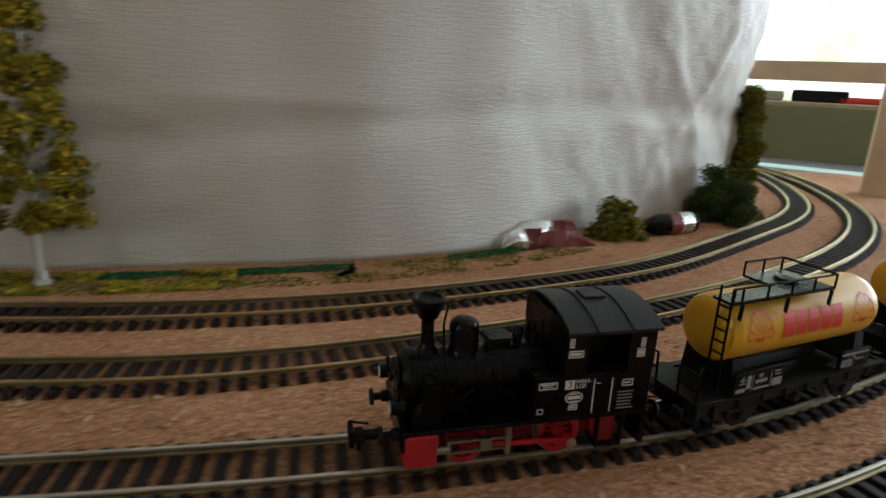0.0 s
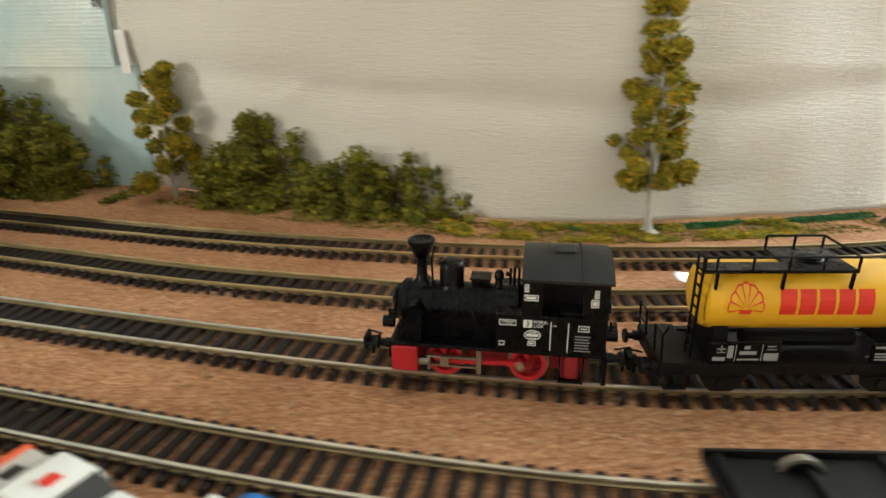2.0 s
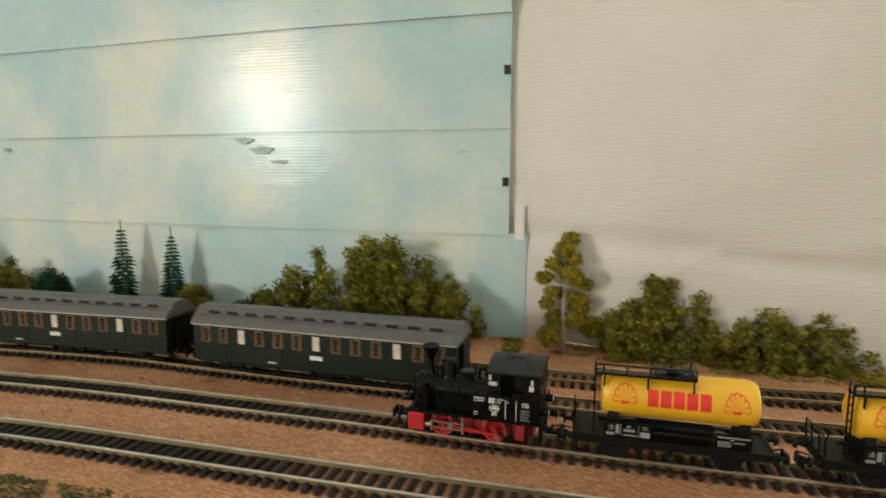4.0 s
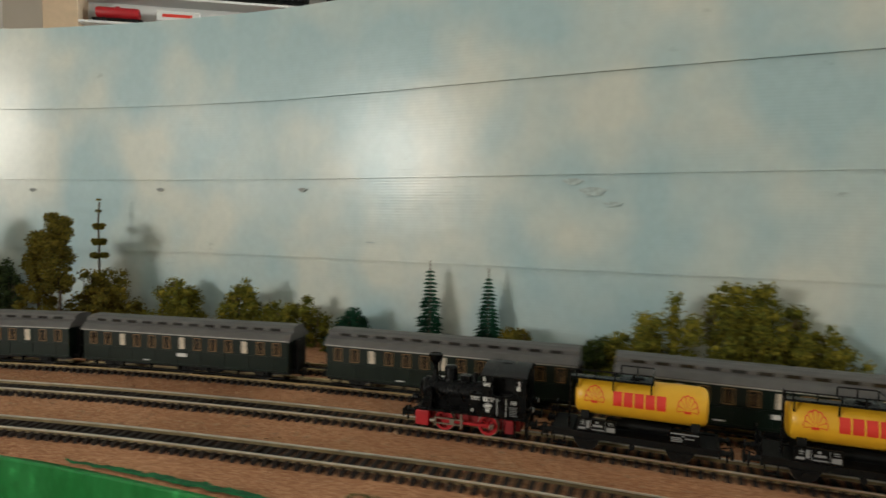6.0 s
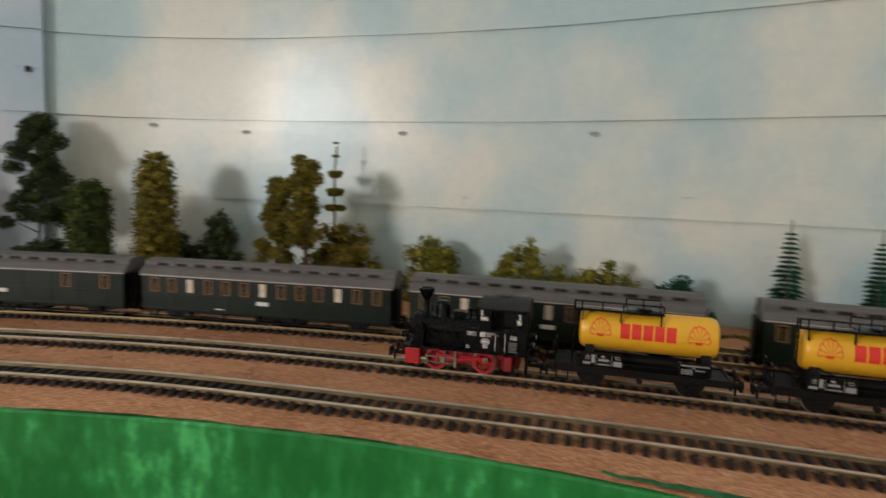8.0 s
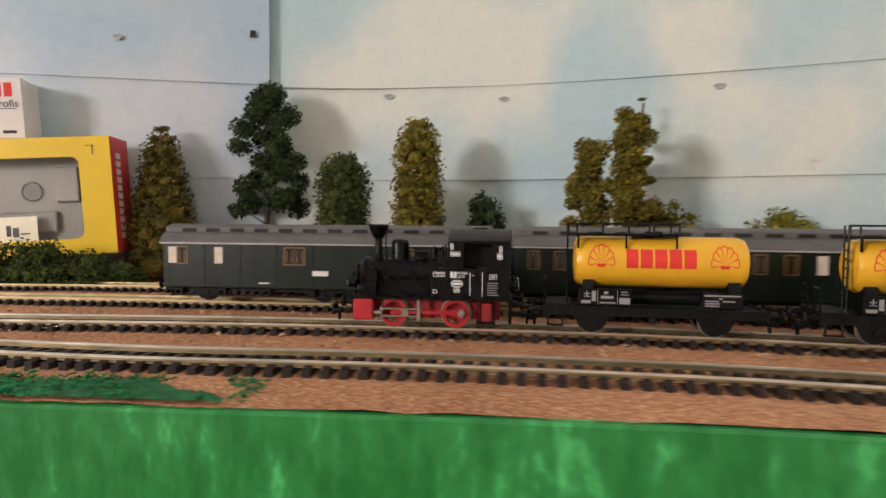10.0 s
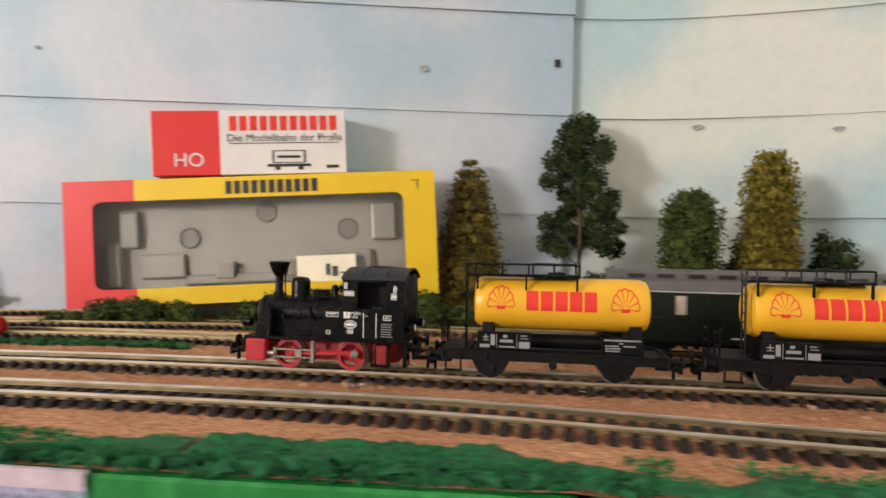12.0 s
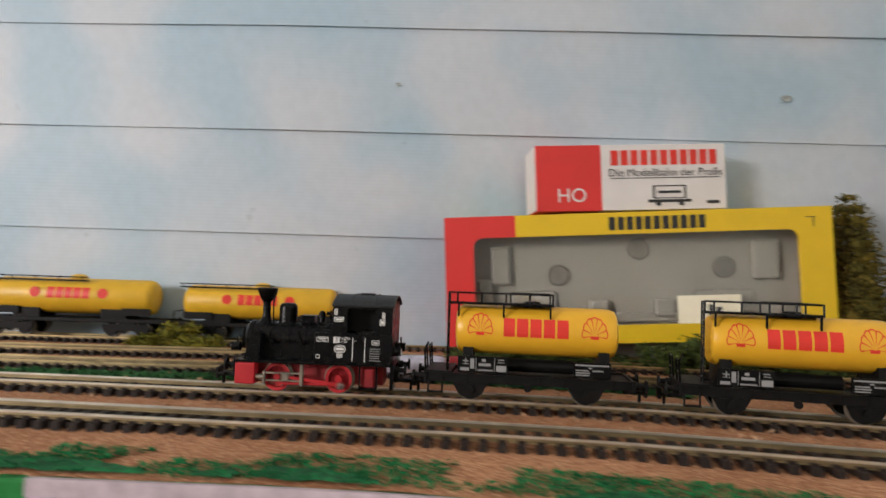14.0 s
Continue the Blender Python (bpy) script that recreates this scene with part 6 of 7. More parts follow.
def build_clutter():
    cream = paint("cream_car_paint", (0.72, 0.68, 0.52), 0.3, 0, 0.04, 60, 0.02)
    white = paint("white_car_paint", (0.76, 0.74, 0.70), 0.3, 0, 0.04, 60, 0.02)
    blue = paint("blue_car_paint", (0.02, 0.16, 0.52), 0.3, 0, 0.05, 60, 0.02)
    orange = paint("orange_print", (0.80, 0.12, 0.04), 0.4, 0, 0.05, 60, 0)
    model_car("toy_car", "cream toy saloon car with small red and dark decals", 0.772, -0.019, 172, cream, False,
              (("red spot decal", M_PRINT_RED, [(0.0165, 0.0195, -0.0035, 0.0, 0.0101, 0.0104)]), ("dark side bars", M_PRINT_BLACK, [(0.001, 0.0045, -0.0103, -0.0100, 0.0066, 0.0092), (0.001, 0.0045, 0.0100, 0.0103, 0.0066, 0.0092)])))
    model_car("toy_car", "white toy rally coupe with orange and black decals", 0.834, -0.030, 161, white, False,
              (("orange bonnet corners", orange, [(0.0145, 0.0240, 0.0045, 0.0098, 0.0098, 0.0104), (0.0215, 0.0252, -0.0098, 0.0098, 0.0088, 0.0096)]), ("black bars", M_PRINT_BLACK, [(0.0130, 0.0175, -0.0030, 0.0020, 0.0104, 0.0107), (-0.004, 0.002, 0.0100, 0.0103, 0.0050, 0.0095)]), ("red roof spot", M_PRINT_RED, [(-0.0060, -0.0020, -0.0020, 0.0020, 0.0161, 0.0164)]), ("black tail", M_PRINT_BLACK, [(-0.0258, -0.0250, -0.0090, 0.0090, 0.0070, 0.0105)])))
    model_car("toy_van", "blue and white toy van beside the track", 0.897, -0.042, 164, blue, True,
              (("white stripe", white, [(-0.0254, -0.0030, -0.0070, -0.0035, 0.0186, 0.0189), (-0.0150, 0.0080, -0.0104, -0.0100, 0.0060, 0.0100)]), ("white hood", white, [(0.0175, 0.0250, -0.0094, 0.0094, 0.0100, 0.0112)])))
    # snack wrapper
    bm = bmnew()
    bmesh.ops.create_grid(bm, x_segments=16, y_segments=10, size=0.5)
    for v in bm.verts:
        u, w = v.co.x * 2, v.co.y * 2
        v.co = Vector((u * 0.034, w * 0.010, 0.016 * (1 - u * u) ** 0.6 * (1 - w * w) + 0.001))
    crumple(bm, 0, 0, 0, 4, 0.004)
    w = part("snack_wrapper", bm, [M_MAROON, M_FOIL], smooth=False)
    for f in w.data.polygons:
        if f.center.x < -0.018 or (f.center.x < 0.004 and f.center.z > 0.0125):
            f.material_index = 1
    w.modifiers.new("thickness", "SOLIDIFY").thickness = 0.0004
    w.matrix_basis = pose(1.290, 0.328, 0.0022, 8, 0, 18)
    tagged(w, "crumpled maroon and silver snack wrapper at the sheet's foot", "wrapper")
    # little bottle
    top = thing("small_bottle", "small dark toy bottle with red and white label lying down", "bottle", pose(1.388, 0.372, 0.0092, 0, -90, 25) @ Matrix.Scale(1.45, 4))
    bm = bmnew()
    lathe(bm, [(0.003, -0.018), (0.0055, -0.017), (0.0055, 0.006), (0.0035, 0.013), (0.0022, 0.016), (0.0022, 0.022)], None, 18)
    part("body", bm, M_BLACK, top, smooth=True)
    bm = bmnew()
    lathe(bm, [(0.0057, -0.014), (0.0057, 0.001)], None, 18)
    part("label_band", bm, M_MAROON, top, "dark red label band")
    bm = bmnew()
    lathe(bm, [(0.0058, -0.014), (0.0058, -0.006)], None, 18)
    part("label_band", bm, M_FOIL, top)
    # black clip by the sheet
    bm = bmnew()
    box(bm, -0.006, 0.006, -0.001, 0.001, 0.0, 0.002, 0.0003, pose(0, 0, 0.001, 0, -12, 40))
    box(bm, -0.0015, 0.0015, -0.0015, 0.0015, 0.002, 0.007, 0.0003, pose(0.003, 0, 0, 10, 0, 0))
    ob = part("black_clip", bm, M_BLACK)
    ob.matrix_basis = pose(1.171, 0.246, 0.0017)
    tagged(ob, "small black plastic clip on the cork bed", "clip")
    # glass-like foil scrap between the tracks
    bm = bmnew()
    bmesh.ops.create_grid(bm, x_segments=10, y_segments=6, size=0.5)
    for v in bm.verts:
        v.co = Vector((v.co.x * 0.026, v.co.y * 0.012, 0.003 + 0.004 * abs(v.co.y)))
    crumple(bm, 0, 0, 0, 9, 0.003)
    ob = part("foil_scrap", bm, M_FOIL)
    ob.modifiers.new("thickness", "SOLIDIFY").thickness = 0.0003
    ob.matrix_basis = pose(1.036, 0.134, 0.0035, 0, 0, 10)
    tagged(ob, "crumpled clear and silver foil scrap between tracks", "foil scrap")
    # screwdriver
    top = thing("screwdriver", "small screwdriver with clear handle and red cap lying between tracks", "screwdriver", pose(-0.741, 0.007, 0.0075, 0, 0, 26))
    bm = bmnew()
    lathe(bm, [(0.003, 0.0), (0.0068, 0.002), (0.0074, 0.010), (0.0066, 0.030), (0.0072, 0.052), (0.0052, 0.058), (0.0024, 0.062)], Matrix.Rotation(radians(-90), 4, "Y"), 12)
    part("handle", bm, M_HANDLE, top, "milky clear plastic handle", smooth=True)
    bm = bmnew()
    rod(bm, (-0.050, 0, 0), (-0.118, 0, -0.0055), 0.0020, 0.0016, seg=10)
    part("blade", bm, M_STEEL, top, "steel shaft")
    bm = bmnew()
    lathe(bm, [(0.0040, 0.0), (0.0070, 0.0012), (0.0074, 0.0022), (0.0074, 0.0088), (0.0062, 0.0100), (0.0020, 0.0104)], Matrix.Rotation(radians(90), 4, "Y"), 20)
    part("end_cap", bm, M_RED, top, "red end cap", smooth=True)
    # foil glints
    for k, (x, y, a) in enumerate(((-0.393, 0.042, 20), (-0.131, 0.113, 0), (-0.478, 0.006, 30), (-0.60, -0.072, 20))):
        bm = bmnew()
        bmesh.ops.create_grid(bm, x_segments=5, y_segments=3, size=0.5)
        for v in bm.verts:
            v.co = Vector((v.co.x * 0.008, v.co.y * 0.004, 0.001))
        crumple(bm, 0, 0, 0, k, 0.0016)
        ob = part("foil_bit", bm, M_FOIL)
        ob.modifiers.new("thickness", "SOLIDIFY").thickness = 0.0002
        ob.matrix_basis = pose(x, y, 0.0024, 0, 0, a)
        tagged(ob, "tiny silver foil bit on the cork bed", "foil bit", "foil bits")
    # dark wagon chassis standing on the front track
    top = thing("flat_wagon", "black open-frame model wagon standing on the front track", "model wagon")
    top.matrix_basis = on_way(TRACK_A, TRACK_A.by_x(1.054), 0.03)
    bm = bmnew()
    box(bm, -0.055, 0.055, -0.0125, 0.0125, 0.0056, 0.0074, 0.0004)
    part("deck", bm, M_BLACK_DULL, top)
    for k in range(6):
        bm = bmnew()
        box(bm, -0.052 + k * 0.0205, -0.0505 + k * 0.0205, -0.0116, 0.0116, 0.0074, 0.0090, 0.0003)
        part("crossbar", bm, M_BLACK_DULL, top)
    for side in (1, -1):
        bm = bmnew()
        box(bm, -0.055, 0.055, side * 0.0118, side * 0.0130, 0.0072, 0.0094, 0.0003)
        part("side_sill", bm, M_BLACK_DULL, top)
    for x in (0.032, -0.032):
        for side in (1, -1):
            w = wheel("wheel", x, side * 0.0084, 0.0054, top, M_BLACK_DULL)
            w.matrix_basis = pose(x, side * 0.0084, 0.0054)
    # timber frame and far shelf by the loop
    bm = bmnew()
    box(bm, -0.0125, 0.0125, -0.010, 0.010, 0, 0.118, 0.001)
    p = part("timber_post", bm, M_WOOD)
    p.matrix_basis = pose(1.687, 0.588, 0, 0, 0, -30)
    tagged(p, "pale pine post standing on the layout board", "post")
    bm = bmnew()
    box(bm, -0.32, 0.20, -0.010, 0.010, 0.118, 0.139, 0.001)
    p = part("timber_rail", bm, M_WOOD)
    p.matrix_basis = pose(1.687, 0.588, 0, 0, 0, -32)
    tagged(p, "pale pine rail on the post before the window", "rail")
    bm = bmnew()
    box(bm, -0.45, 0.45, -0.012, 0.012, -0.20, 0.072, 0.002)
    p = part("olive_panel", bm, paint("olive_board_paint", (0.26, 0.25, 0.12), 0.6, 0, 0.1, 8))
    p.matrix_basis = pose(2.071, 1.337, 0.0, 0, 0, -30)
    tagged(p, "olive painted board below the far window", "board")
    bm = bmnew()
    box(bm, -0.45, 0.45, -0.0, 0.16, 0.072, 0.080, 0.002)
    p = part("far_shelf", bm, M_WOOD)
    p.matrix_basis = pose(2.071, 1.337, 0.0, 0, 0, -30)
    tagged(p, "pine shelf with odds and ends below the window", "shelf")
    rnd = random.Random(5)
    for k in range(9):
        bm = bmnew()
        w = rnd.uniform(0.02, 0.06)
        box(bm, -w, w, -0.02, 0.02, 0, rnd.uniform(0.012, 0.035), 0.004)
        ob = part("shelf_clutter", bm, (M_BLACK, M_CARD_RED, M_CARD_WHITE, M_TRUNK_PALE)[k % 4])
        ob.matrix_basis = pose(2.071, 1.337, 0.080, 0, 0, -30) @ pose(-0.40 + k * 0.095, 0.06, 0)
        tagged(ob, "odd dark and pale object on the far shelf", "object", "odds on the far shelf")
    bm = bmnew()
    box(bm, -0.30, 0.30, -0.022, 0.022, -0.004, 0.002, 0.001)
    p = part("pale_strip", bm, paint("pale_turquoise_paint", (0.50, 0.68, 0.66), 0.6, 0, 0.15, 40))
    p.matrix_basis = pose(1.726, 0.783, 0, 0, 0, -32)
    tagged(p, "pale turquoise painted strip at the board's rim", "strip")
    bm = bmnew()
    box(bm, -0.55, 0.55, -0.20, 0.20, -0.06, -0.045, 0.001)
    p = part("far_board", bm, paint("grey_far_board", (0.16, 0.15, 0.14), 0.7, 0, 0.2, 20))
    p.matrix_basis = pose(1.968, 1.089, 0, 0, 0, -30)
    tagged(p, "dark grey far layout board", "board")
    # display shelf on the wall behind the sky boards
    at = pose(-0.537, 0.741, 0.0, 0, 0, 23)
    top = thing("display_shelf", "white wall shelf holding model wagons above the backdrop", "shelf", at)
    for z in (0.451, 0.505, 0.559, 0.613):
        bm = bmnew()
        box(bm, 0.0, 0.95, -0.005, 0.045, z - 0.005, z, 0.0008)
        part("shelf_board", bm, M_CEIL, top)
    bm = bmnew()
    box(bm, 0.0, 0.95, 0.045, 0.050, 0.43, 0.70)
    part("back_panel", bm, M_CEIL, top)
    bm = bmnew()
    box(bm, -0.062, 0.0, -0.005, 0.050, -0.90, 0.72, 0.001)
    part("side_panel", bm, M_WOOD, top, "pine side")
    for x, z, l, h, kind in ((0.064, 0.505, 0.092, 0.019, "tank"), (0.178, 0.505, 0.088, 0.021, "white"), (0.276, 0.505, 0.082, 0.020, "white"), (0.39, 0.505, 0.095, 0.022, "tank"), (0.50, 0.505, 0.095, 0.022, "grey"),
                             (0.105, 0.559, 0.160, 0.018, "brown"), (0.335, 0.559, 0.205, 0.026, "black"), (0.56, 0.559, 0.20, 0.026, "black"), (0.78, 0.559, 0.16, 0.024, "brown")):
        ob = thing("shelf_wagon", {"tank": "small red model tank wagon standing on the wall shelf", "white": "small white model van standing on the wall shelf", "grey": "small grey model van standing on the wall shelf", "brown": "long low brown model wagon on the wall shelf", "black": "long black model locomotive on the wall shelf"}[kind], "model wagon", at @ pose(x, 0.018, z), "wagons on the shelf")
        bm = bmnew()
        if kind == "tank":
            lathe(bm, [(0.004, -l * 0.44), (h * 0.52, -l * 0.42), (h * 0.58, -l * 0.38), (h * 0.58, l * 0.38), (h * 0.52, l * 0.42), (0.004, l * 0.44)], Matrix.Translation((0, 0, 0.011 + h * 0.58)) @ Matrix.Rotation(radians(90), 4, "Y"), 20)
        else:
            box(bm, -l * 0.47, l * 0.47, -0.012, 0.012, 0.010, 0.010 + h, 0.0025)
        body = part("body", bm, {"tank": M_RED, "white": M_PRINT_WHITE, "grey": M_TRAY, "brown": M_MAROON, "black": M_BLACK}[kind], ob, smooth=kind == "tank")
        bm = bmnew()
        if kind == "white":
            box(bm, -l * 0.34, l * 0.30, -0.0123, -0.0119, 0.018, 0.024)
            part("printed_bar", bm, M_PRINT_RED, body, "plain red printed bar")
        elif kind == "tank":
            box(bm, -0.004, 0.004, -0.004, 0.004, 0.010 + h * 1.1, 0.014 + h * 1.1, 0.001)
            part("dome", bm, M_RED, body)
        elif kind == "black":
            box(bm, -l * 0.30, -l * 0.24, -0.0123, -0.0119, 0.018, 0.030)
            part("printed_bar", bm, M_PRINT_WHITE, body, "plain white printed bar")
        else:
            box(bm, -l * 0.44, l * 0.44, -0.0124, -0.0119, 0.020, 0.0212)
            part("side_strip", bm, M_BLACK_DULL, body)
        bm = bmnew()
        box(bm, -l * 0.5, l * 0.5, -0.009, 0.009, 0.0075, 0.0102)
        part("chassis", bm, M_BLACK_DULL, ob)
        for dx in (-0.36, -0.24, 0.24, 0.36):
            bm = bmnew()
            rod(bm, (dx * l, -0.010, 0.0052), (dx * l, 0.010, 0.0052), 0.0052, seg=14)
            part("wheel_set", bm, M_BLACK_DULL, ob)


# ---- tracks ----
SLEEPER = None


def sleeper_mesh():
    bm = bmnew()
    g = bmesh.ops.create_cube(bm, size=1)
    for v in g["verts"]:
        top = v.co.z > 0
        v.co = Vector((v.co.x * (0.0029 if top else 0.0034), v.co.y * (0.0268 if top else 0.0274), 0.0042 if top else 0.0005))
    for sgn in (1, -1):
        box(bm, -0.0014, 0.0014, sgn * 0.0096, sgn * 0.0108, 0.0042, 0.0050)
    me = bpy.data.meshes.new("sleeper")
    bm.normal_update()
    bm.to_mesh(me)
    bm.free()
    me.materials.append(M_SLEEPER)
    return me


def build_track(way, label, rail_material, s0=0.02, s1=None, near=(-9, 9)):
    s1 = s1 or way.s[-1] - 0.02
    top = thing("railway_track", label, "track", None, "model railway tracks")
    for sgn in (1, -1):
        o = sgn * 0.00865
        bm = bmnew()
        sweep(bm, way, s0, s1, [(o - 0.0006, 0.0057), (o + 0.0006, 0.0057), (o + 0.0006, 0.0064), (o + 0.0004, 0.0065), (o - 0.0004, 0.0065), (o - 0.0006, 0.0064)], 0.010)
        part("rail", bm, rail_material, top)
        bm = bmnew()
        sweep(bm, way, s0, s1, [(o - 0.0011, 0.0041), (o + 0.0011, 0.0041), (o + 0.0011, 0.0046), (o + 0.0003, 0.0049), (o + 0.0003, 0.0057), (o - 0.0003, 0.0057), (o - 0.0003, 0.0049), (o - 0.0011, 0.0046)], 0.010)
        part("rail_base", bm, M_RAIL_WEB, top, "tarnished rail foot and web")
    me = sleeper_mesh()
    rnd = random.Random(3)
    spots = [(s, *way.at(s), *way.tangent(s)) for s in np.arange(s0, s1, 0.0066)]
    rest = bmnew()
    count = 0
    for s, x, y, tx, ty in spots:
        m = pose(x, y, rnd.uniform(-0.0001, 0.0001), 0, 0, math.degrees(math.atan2(ty, tx)) + rnd.uniform(-1.2, 1.2))
        if near[0] < x < near[1] and count < 295:
            shared("sleeper", me, top, m)
            count += 1
        else:
            k = len(rest.verts)
            rest.from_mesh(me)
            rest.verts.ensure_lookup_table()
            bmesh.ops.transform(rest, verts=rest.verts[k:], matrix=m)
    if len(rest.verts):
        tagged(part("sleeper_run", rest, M_SLEEPER, top), kind="stuff")
    else:
        rest.free()
    return top


def scatter(name, label, way, s0, s1, off0, off1, count, size, material, seed, dens=26.0, cut=0.02, z=0.0012):
    """Loose scatter, one object of stuff, in noisy patches along a way."""
    rng = np.random.default_rng(seed)
    vs, fs = [], []
    made = 0
    tries = 0
    while made < count and tries < count * 12:
        tries += 1
        s, o = rng.uniform(s0, s1), rng.uniform(off0, off1)
        p = way.side(s, o)
        if noise.noise((p[0] * dens, p[1] * dens, seed)) < cut:
            continue
        made += 1
        q = size * (0.5 + rng.random())
        i = len(vs)
        c = np.array([p[0], p[1], z * rng.random() + 0.0019])
        for _ in range(4):
            vs.append(tuple(c + rng.normal(size=3) * q * np.array([1, 1, 0.6])))
        fs += [(i, i + 1, i + 2), (i, i + 2, i + 3), (i, i + 3, i + 1), (i + 1, i + 3, i + 2)]
    me = bpy.data.meshes.new(name)
    me.from_pydata(vs, [], fs)
    me.materials.append(material)
    return tagged(new(name, me), label, name.replace("_", " "), kind="stuff")


def painted_strip(label, x0, x1, wide, gap, seed):
    """A crust of green paint with a ragged outline on the cork along the board edge."""
    s0, s1 = sorted((EDGE.by_x(x0), EDGE.by_x(x1)))
    bm = bmnew()
    rows = []
    n = int((s1 - s0) / 0.0016)
    for k in range(n + 1):
        u = k / n
        s = s0 + (s1 - s0) * u
        w = wide * min(1, 3.2 * u, 3.2 * (1 - u)) ** 0.6 * (1 + 0.45 * noise.noise((s * 55, seed, 0)) + 0.25 * noise.noise((s * 240, seed, 3)))
        near = gap * (0.6 + 0.7 * noise.noise((s * 130, seed, 6)))
        row = []
        for j in range(9):
            o = -max(0.0004, near) - max(0.0006, w) * j / 8
            p = EDGE.side(s, o)
            lift = 0.0 if j in (0, 8) else 0.0006 + 0.0009 * abs(noise.noise((p[0] * 420, p[1] * 420, seed)))
            row.append(bm.verts.new((p[0], p[1], 0.0019 + lift)))
        rows.append(row)
    for k, (a, b) in enumerate(zip(rows, rows[1:])):
        if noise.noise((k * 0.11, seed, 8)) < -0.48:
            continue
        for j in range(8):
            bm.faces.new((a[j], b[j], b[j + 1], a[j + 1]))
    bmesh.ops.recalc_face_normals(bm, faces=bm.faces[:])
    if sum(f.normal.z for f in bm.faces) < 0:
        bmesh.ops.reverse_faces(bm, faces=bm.faces[:])
    tagged(part("painted_edge", bm, M_GRASS_PAINT, smooth=True), label, "paint", kind="structure")


def build_scatter():
    painted_strip("ragged green paint on the cork at the board edge", -0.245, -0.352, 0.017, 0.0022, 3)
    painted_strip("broad ragged green paint on the cork at the board edge", -0.346, -0.530, 0.028, 0.0006, 13)
    for x0, x1, sd in ((-0.556, -0.622, 21), (-0.668, -0.716, 22), (-0.722, -0.790, 23)):
        painted_strip("short strip of ragged green paint at the board edge", x0, x1, 0.009, 0.0026, sd)
    painted_strip("thin ragged green paint line at the board edge", 0.36, 0.135, 0.0050, 0.0035, 5)
    scatter("green_scatter", "green foam scatter along the board edge", EDGE, EDGE.by_x(-0.24), EDGE.by_x(-0.80), -0.024, -0.001, 8000, 0.0006, leaf_material("emerald_scatter", [(0, (0.006, 0.10, 0.03)), (1, (0.02, 0.26, 0.08))]), 3, 44, -0.15, 0.0012)
    scatter("green_clump_scatter", "dark green foam clumps along the board edge", EDGE, EDGE.by_x(-0.36), EDGE.by_x(-0.53), -0.0065, -0.0002, 1500, 0.0015, M_GRASS_PAINT, 31, 60, -0.3, 0.0012)
    scatter("moss_scatter", "olive moss scatter along the board edge", EDGE, EDGE.by_x(0.72), EDGE.by_x(0.30), -0.026, -0.001, 8000, 0.0006, M_LEAF_GREEN, 4, 90, -0.25, 0.0007)
    scatter("wall_moss", "green moss scatter at the backdrop's foot", SHEET, SHEET.by_x(0.70), SHEET.by_x(1.30), -0.036, -0.004, 8000, 0.0006, M_LEAF_OLIVE, 5, 60, -0.22, 0.0006)
    scatter("birch_moss", "yellow-green moss scatter round the birch foot", SHEET, SHEET.by_x(0.90), SHEET.by_x(1.11), -0.034, -0.006, 9000, 0.0010, M_LEAF_YELLOW, 15, 46, -0.05, 0.0012)
    scatter("wall_moss", "green moss scatter at the backdrop's foot", WALL, 0.0, WALL.s[-1] - 0.02, 0.004, 0.05, 9000, 0.0014, M_LEAF_OLIVE, 6, 20, -0.05)
    scatter("green_paint_line", "thin green scatter line along the sheet's foot", SHEET, SHEET.by_x(0.98), SHEET.by_x(1.30), -0.014, -0.004, 7000, 0.0007, M_GRASS_PAINT, 9, 12, -0.12, 0.0005)
    scatter("bed_chips", "loose light cork chips between the tracks", TRACK_B, TRACK_B.by_x(1.5), TRACK_B.by_x(-0.9), -0.055, 0.055, 9000, 0.0008, paint("pale_cork_chip", (0.46, 0.28, 0.16), 0.9, 0, 0.3, 300), 7, 40, -0.2, 0.0006)
    scatter("green_ballast", "green scatter between the rear tracks", TRACK_C, TRACK_C.by_x(-0.62), TRACK_C.by_x(-1.1), 0.016, 0.030, 4500, 0.0012, leaf_material("grass_scatter", [(0, (0.01, 0.07, 0.02)), (1, (0.05, 0.17, 0.05))]), 8, 20, -0.2)


build_room()
build_board()
build_fascia()
build_backdrop()
LOCO, LOCO_WHEELS, LOCO_ROD, LOCO_MAIN, LOCO_CROSS = locomotive()
WAGON, WAGON_WHEELS = tank_wagon()
LOCO.scale, WAGON.scale = (0.985, 1.02, 1.02), (1.02, 1.02, 1.02)
WAGON_2 = copy_thing(WAGON, pose(0, 0, 0))
WAGON_2_WHEELS = [o for o in WAGON_2.children if o.name.startswith("wheel")]

first = coach()
for k, x in enumerate((-0.1075, 0.096, 0.317, 0.531)):
    m = on_way(TRACK_C, TRACK_C.by_x(x), 0.07)
    if k == 0:
        first.matrix_basis = m
    else:
        copy_thing(first, m)
bag = coach(True)
bag.matrix_basis = on_way(TRACK_C, TRACK_C.by_x(-0.308), 0.07)
tank_one = bogie_tank()
tank_one.matrix_basis = on_way(TRACK_E, TRACK_E.by_x(-0.934), 0.04) @ Matrix.Scale(1.05, 4)
copy_thing(tank_one, on_way(TRACK_E, TRACK_E.by_x(-1.052), 0.04) @ Matrix.Scale(1.05, 4))
build_boxes()
build_plants()
build_clutter()
build_scatter()
build_track(TRACK_A, "front model railway track with nickel silver rails on dark sleepers", M_RAIL, near=(-0.86, 1.06))
build_track(TRACK_B, "second model railway track with nickel silver rails on dark sleepers", M_RAIL, near=(-0.86, 1.06))
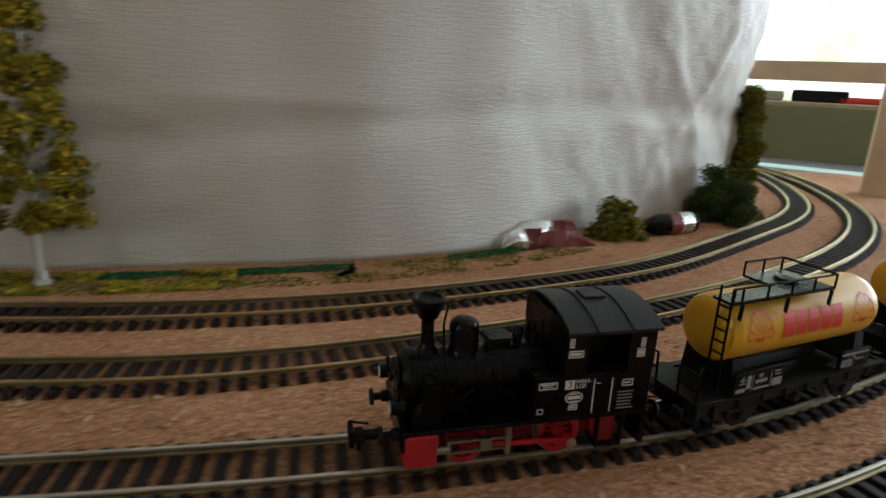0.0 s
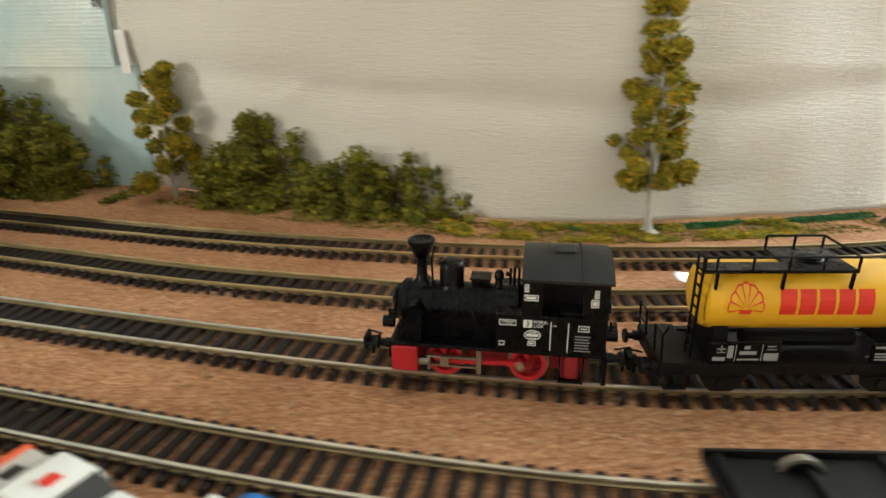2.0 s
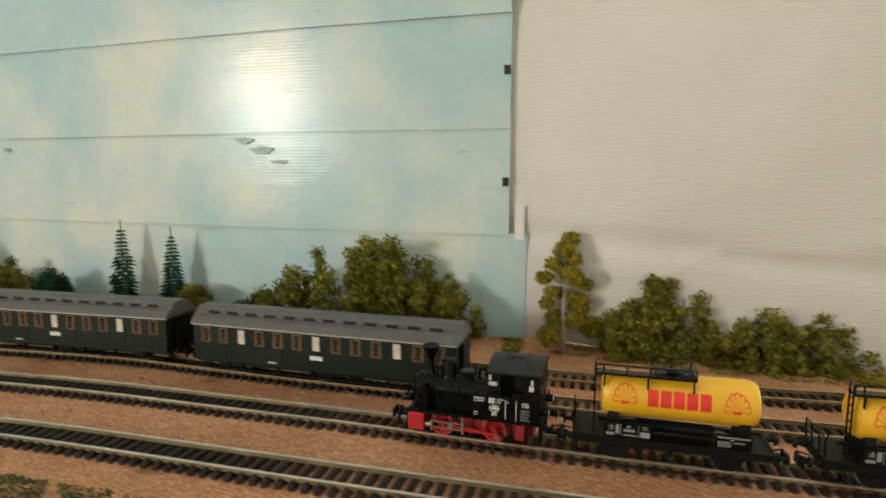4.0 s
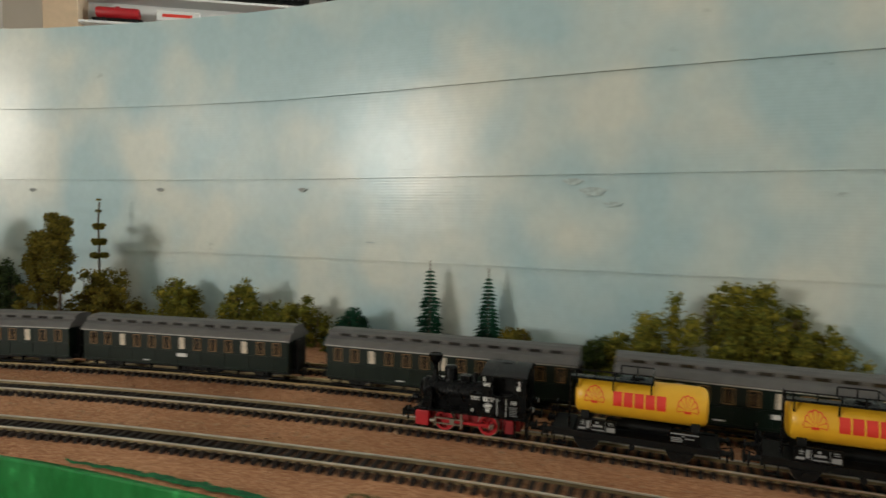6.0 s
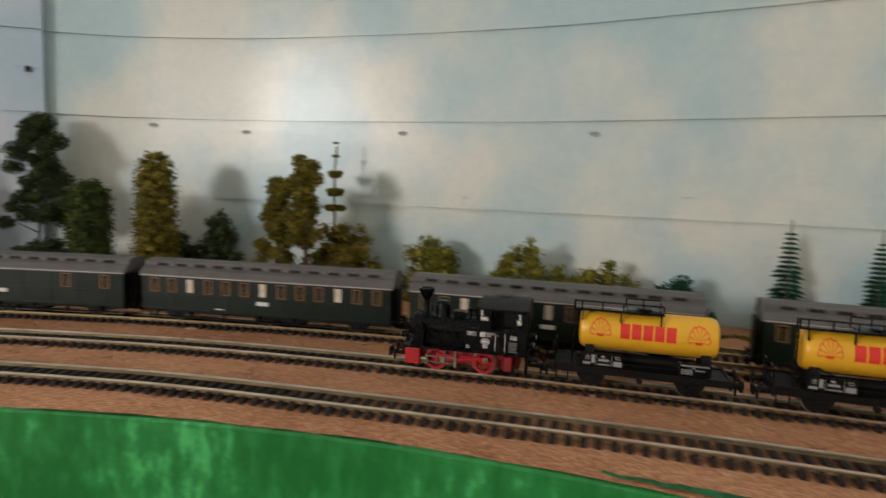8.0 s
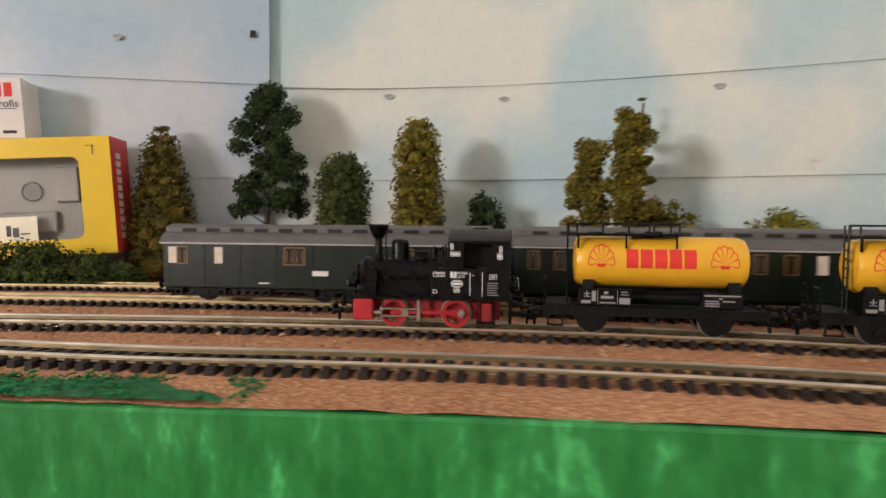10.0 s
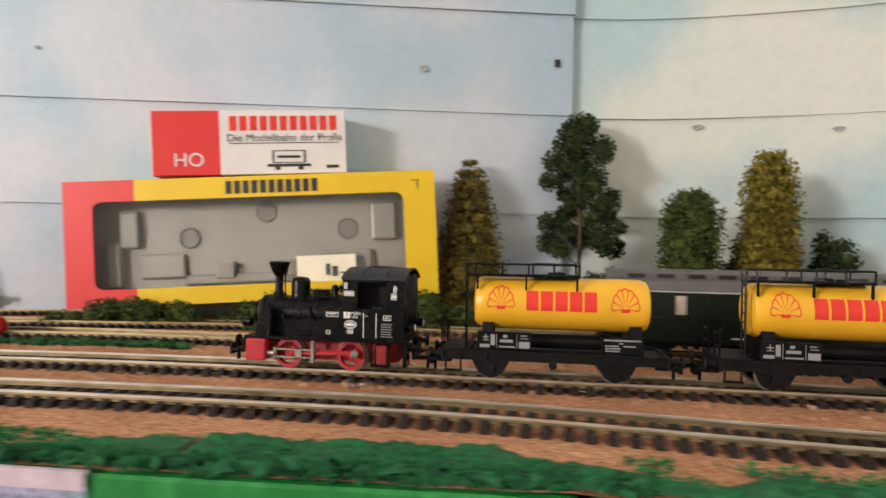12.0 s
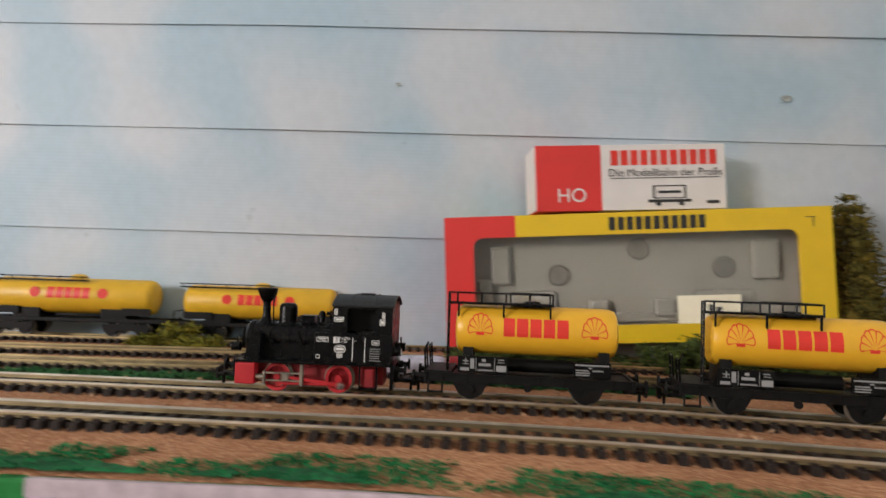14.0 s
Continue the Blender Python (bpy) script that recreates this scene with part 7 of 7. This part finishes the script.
build_track(TRACK_C, "third model railway track with brassy rails on dark sleepers", M_RAIL_BRASS, near=(-0.86, 1.06))
build_track(TRACK_D, "rear model railway track with brassy rails on dark sleepers", M_RAIL_BRASS, near=(-0.86, 1.06))
build_track(TRACK_E, "siding track at the foot of the sky boards", M_RAIL_BRASS)


# ---- what moves ----
FRONT_PLACES = [(0.0, 1.2125, 0.0857), (0.5, 1.1437, 0.0714), (1.0, 1.0621, 0.0571), (1.5, 0.987, 0.0508), (2.0, 0.9068, 0.0527), (2.5, 0.8297, 0.0599), (3.0, 0.7489, 0.0702), (3.2, 0.7186, 0.0744), (5.3, 0.4194, 0.1197), (5.5, 0.3906, 0.1233), (6.0, 0.3137, 0.1303), (6.5, 0.2426, 0.1339), (7.0, 0.1658, 0.1351), (7.5, 0.0965, 0.1342), (8.0, 0.0205, 0.1307), (8.2, -0.007, 0.1289), (10.3, -0.2985, 0.0806), (10.5, -0.3251, 0.0733), (11.0, -0.3972, 0.0514), (11.5, -0.4638, 0.0318), (12.0, -0.5351, 0.0109), (12.5, -0.6002, -0.0111), (13.0, -0.6662, -0.0374), (13.5, -0.7266, -0.0659), (14.0, -0.7891, -0.0993)]
FRONT_TIMES = [a for a, b, c in FRONT_PLACES]
RUN = np.polyfit(FRONT_TIMES, [TRACK_B.near(b, c) for a, b, c in FRONT_PLACES], 4)
OFF = [TRACK_B.near(b, c) - np.polyval(RUN, a) for a, b, c in FRONT_PLACES]


def front_at(t):
    return float(np.polyval(RUN, t) + np.interp(t, FRONT_TIMES, OFF))


def motions():
    times = [k * 0.25 for k in range(57)]
    s0 = front_at(0)
    walk(LOCO, [(t, on_way(TRACK_B, front_at(t) - 0.0325, 0.015) @ pose(0.0318, 0, 0)) for t in times])
    walk(WAGON, [(t, on_way(TRACK_B, front_at(t) - 0.1310, 0.0245)) for t in times])
    walk(WAGON_2, [(t, on_way(TRACK_B, front_at(t) - 0.2405, 0.0245)) for t in times])
    # wheels turn with the way that they roll
    dt = [k * 0.05 for k in range(281)]
    for w in LOCO_WHEELS:
        p = w.matrix_basis.translation.copy()
        walk(w, [(t, pose(p.x, p.y, p.z, 0, math.degrees((front_at(t) - s0) / 0.00653), 0)) for t in dt])
    for group in (WAGON_WHEELS, WAGON_2_WHEELS):
        for w in group:
            p = w.matrix_basis.translation.copy()
            walk(w, [(t, pose(p.x, p.y, p.z, 0, math.degrees((front_at(t) - s0) / 0.00571), 0)) for t in dt])
    # rods follow the crank pins
    def crank(t):
        a = (front_at(t) - s0) / 0.00653 + 2.6
        return 0.0030 * math.cos(a), -0.0030 * math.sin(a)
    walk(LOCO_ROD, [(t, pose(-0.0320 + crank(t)[0], 0, 0.0064 + crank(t)[1])) for t in dt])
    rows, rows2 = [], []
    for t in dt:
        u, v = crank(t)
        pin = (-0.0462 + u, 0.0064 + v)
        cx = pin[0] + math.sqrt(0.0255 ** 2 - (0.0067 - pin[1]) ** 2)
        rows.append((t, pose(pin[0], 0, pin[1], 0, -math.degrees(math.atan2(0.0067 - pin[1], cx - pin[0])), 0)))
        rows2.append((t, pose(cx, 0, 0.0067)))
    walk(LOCO_MAIN, rows)
    walk(LOCO_CROSS, rows2)


motions()
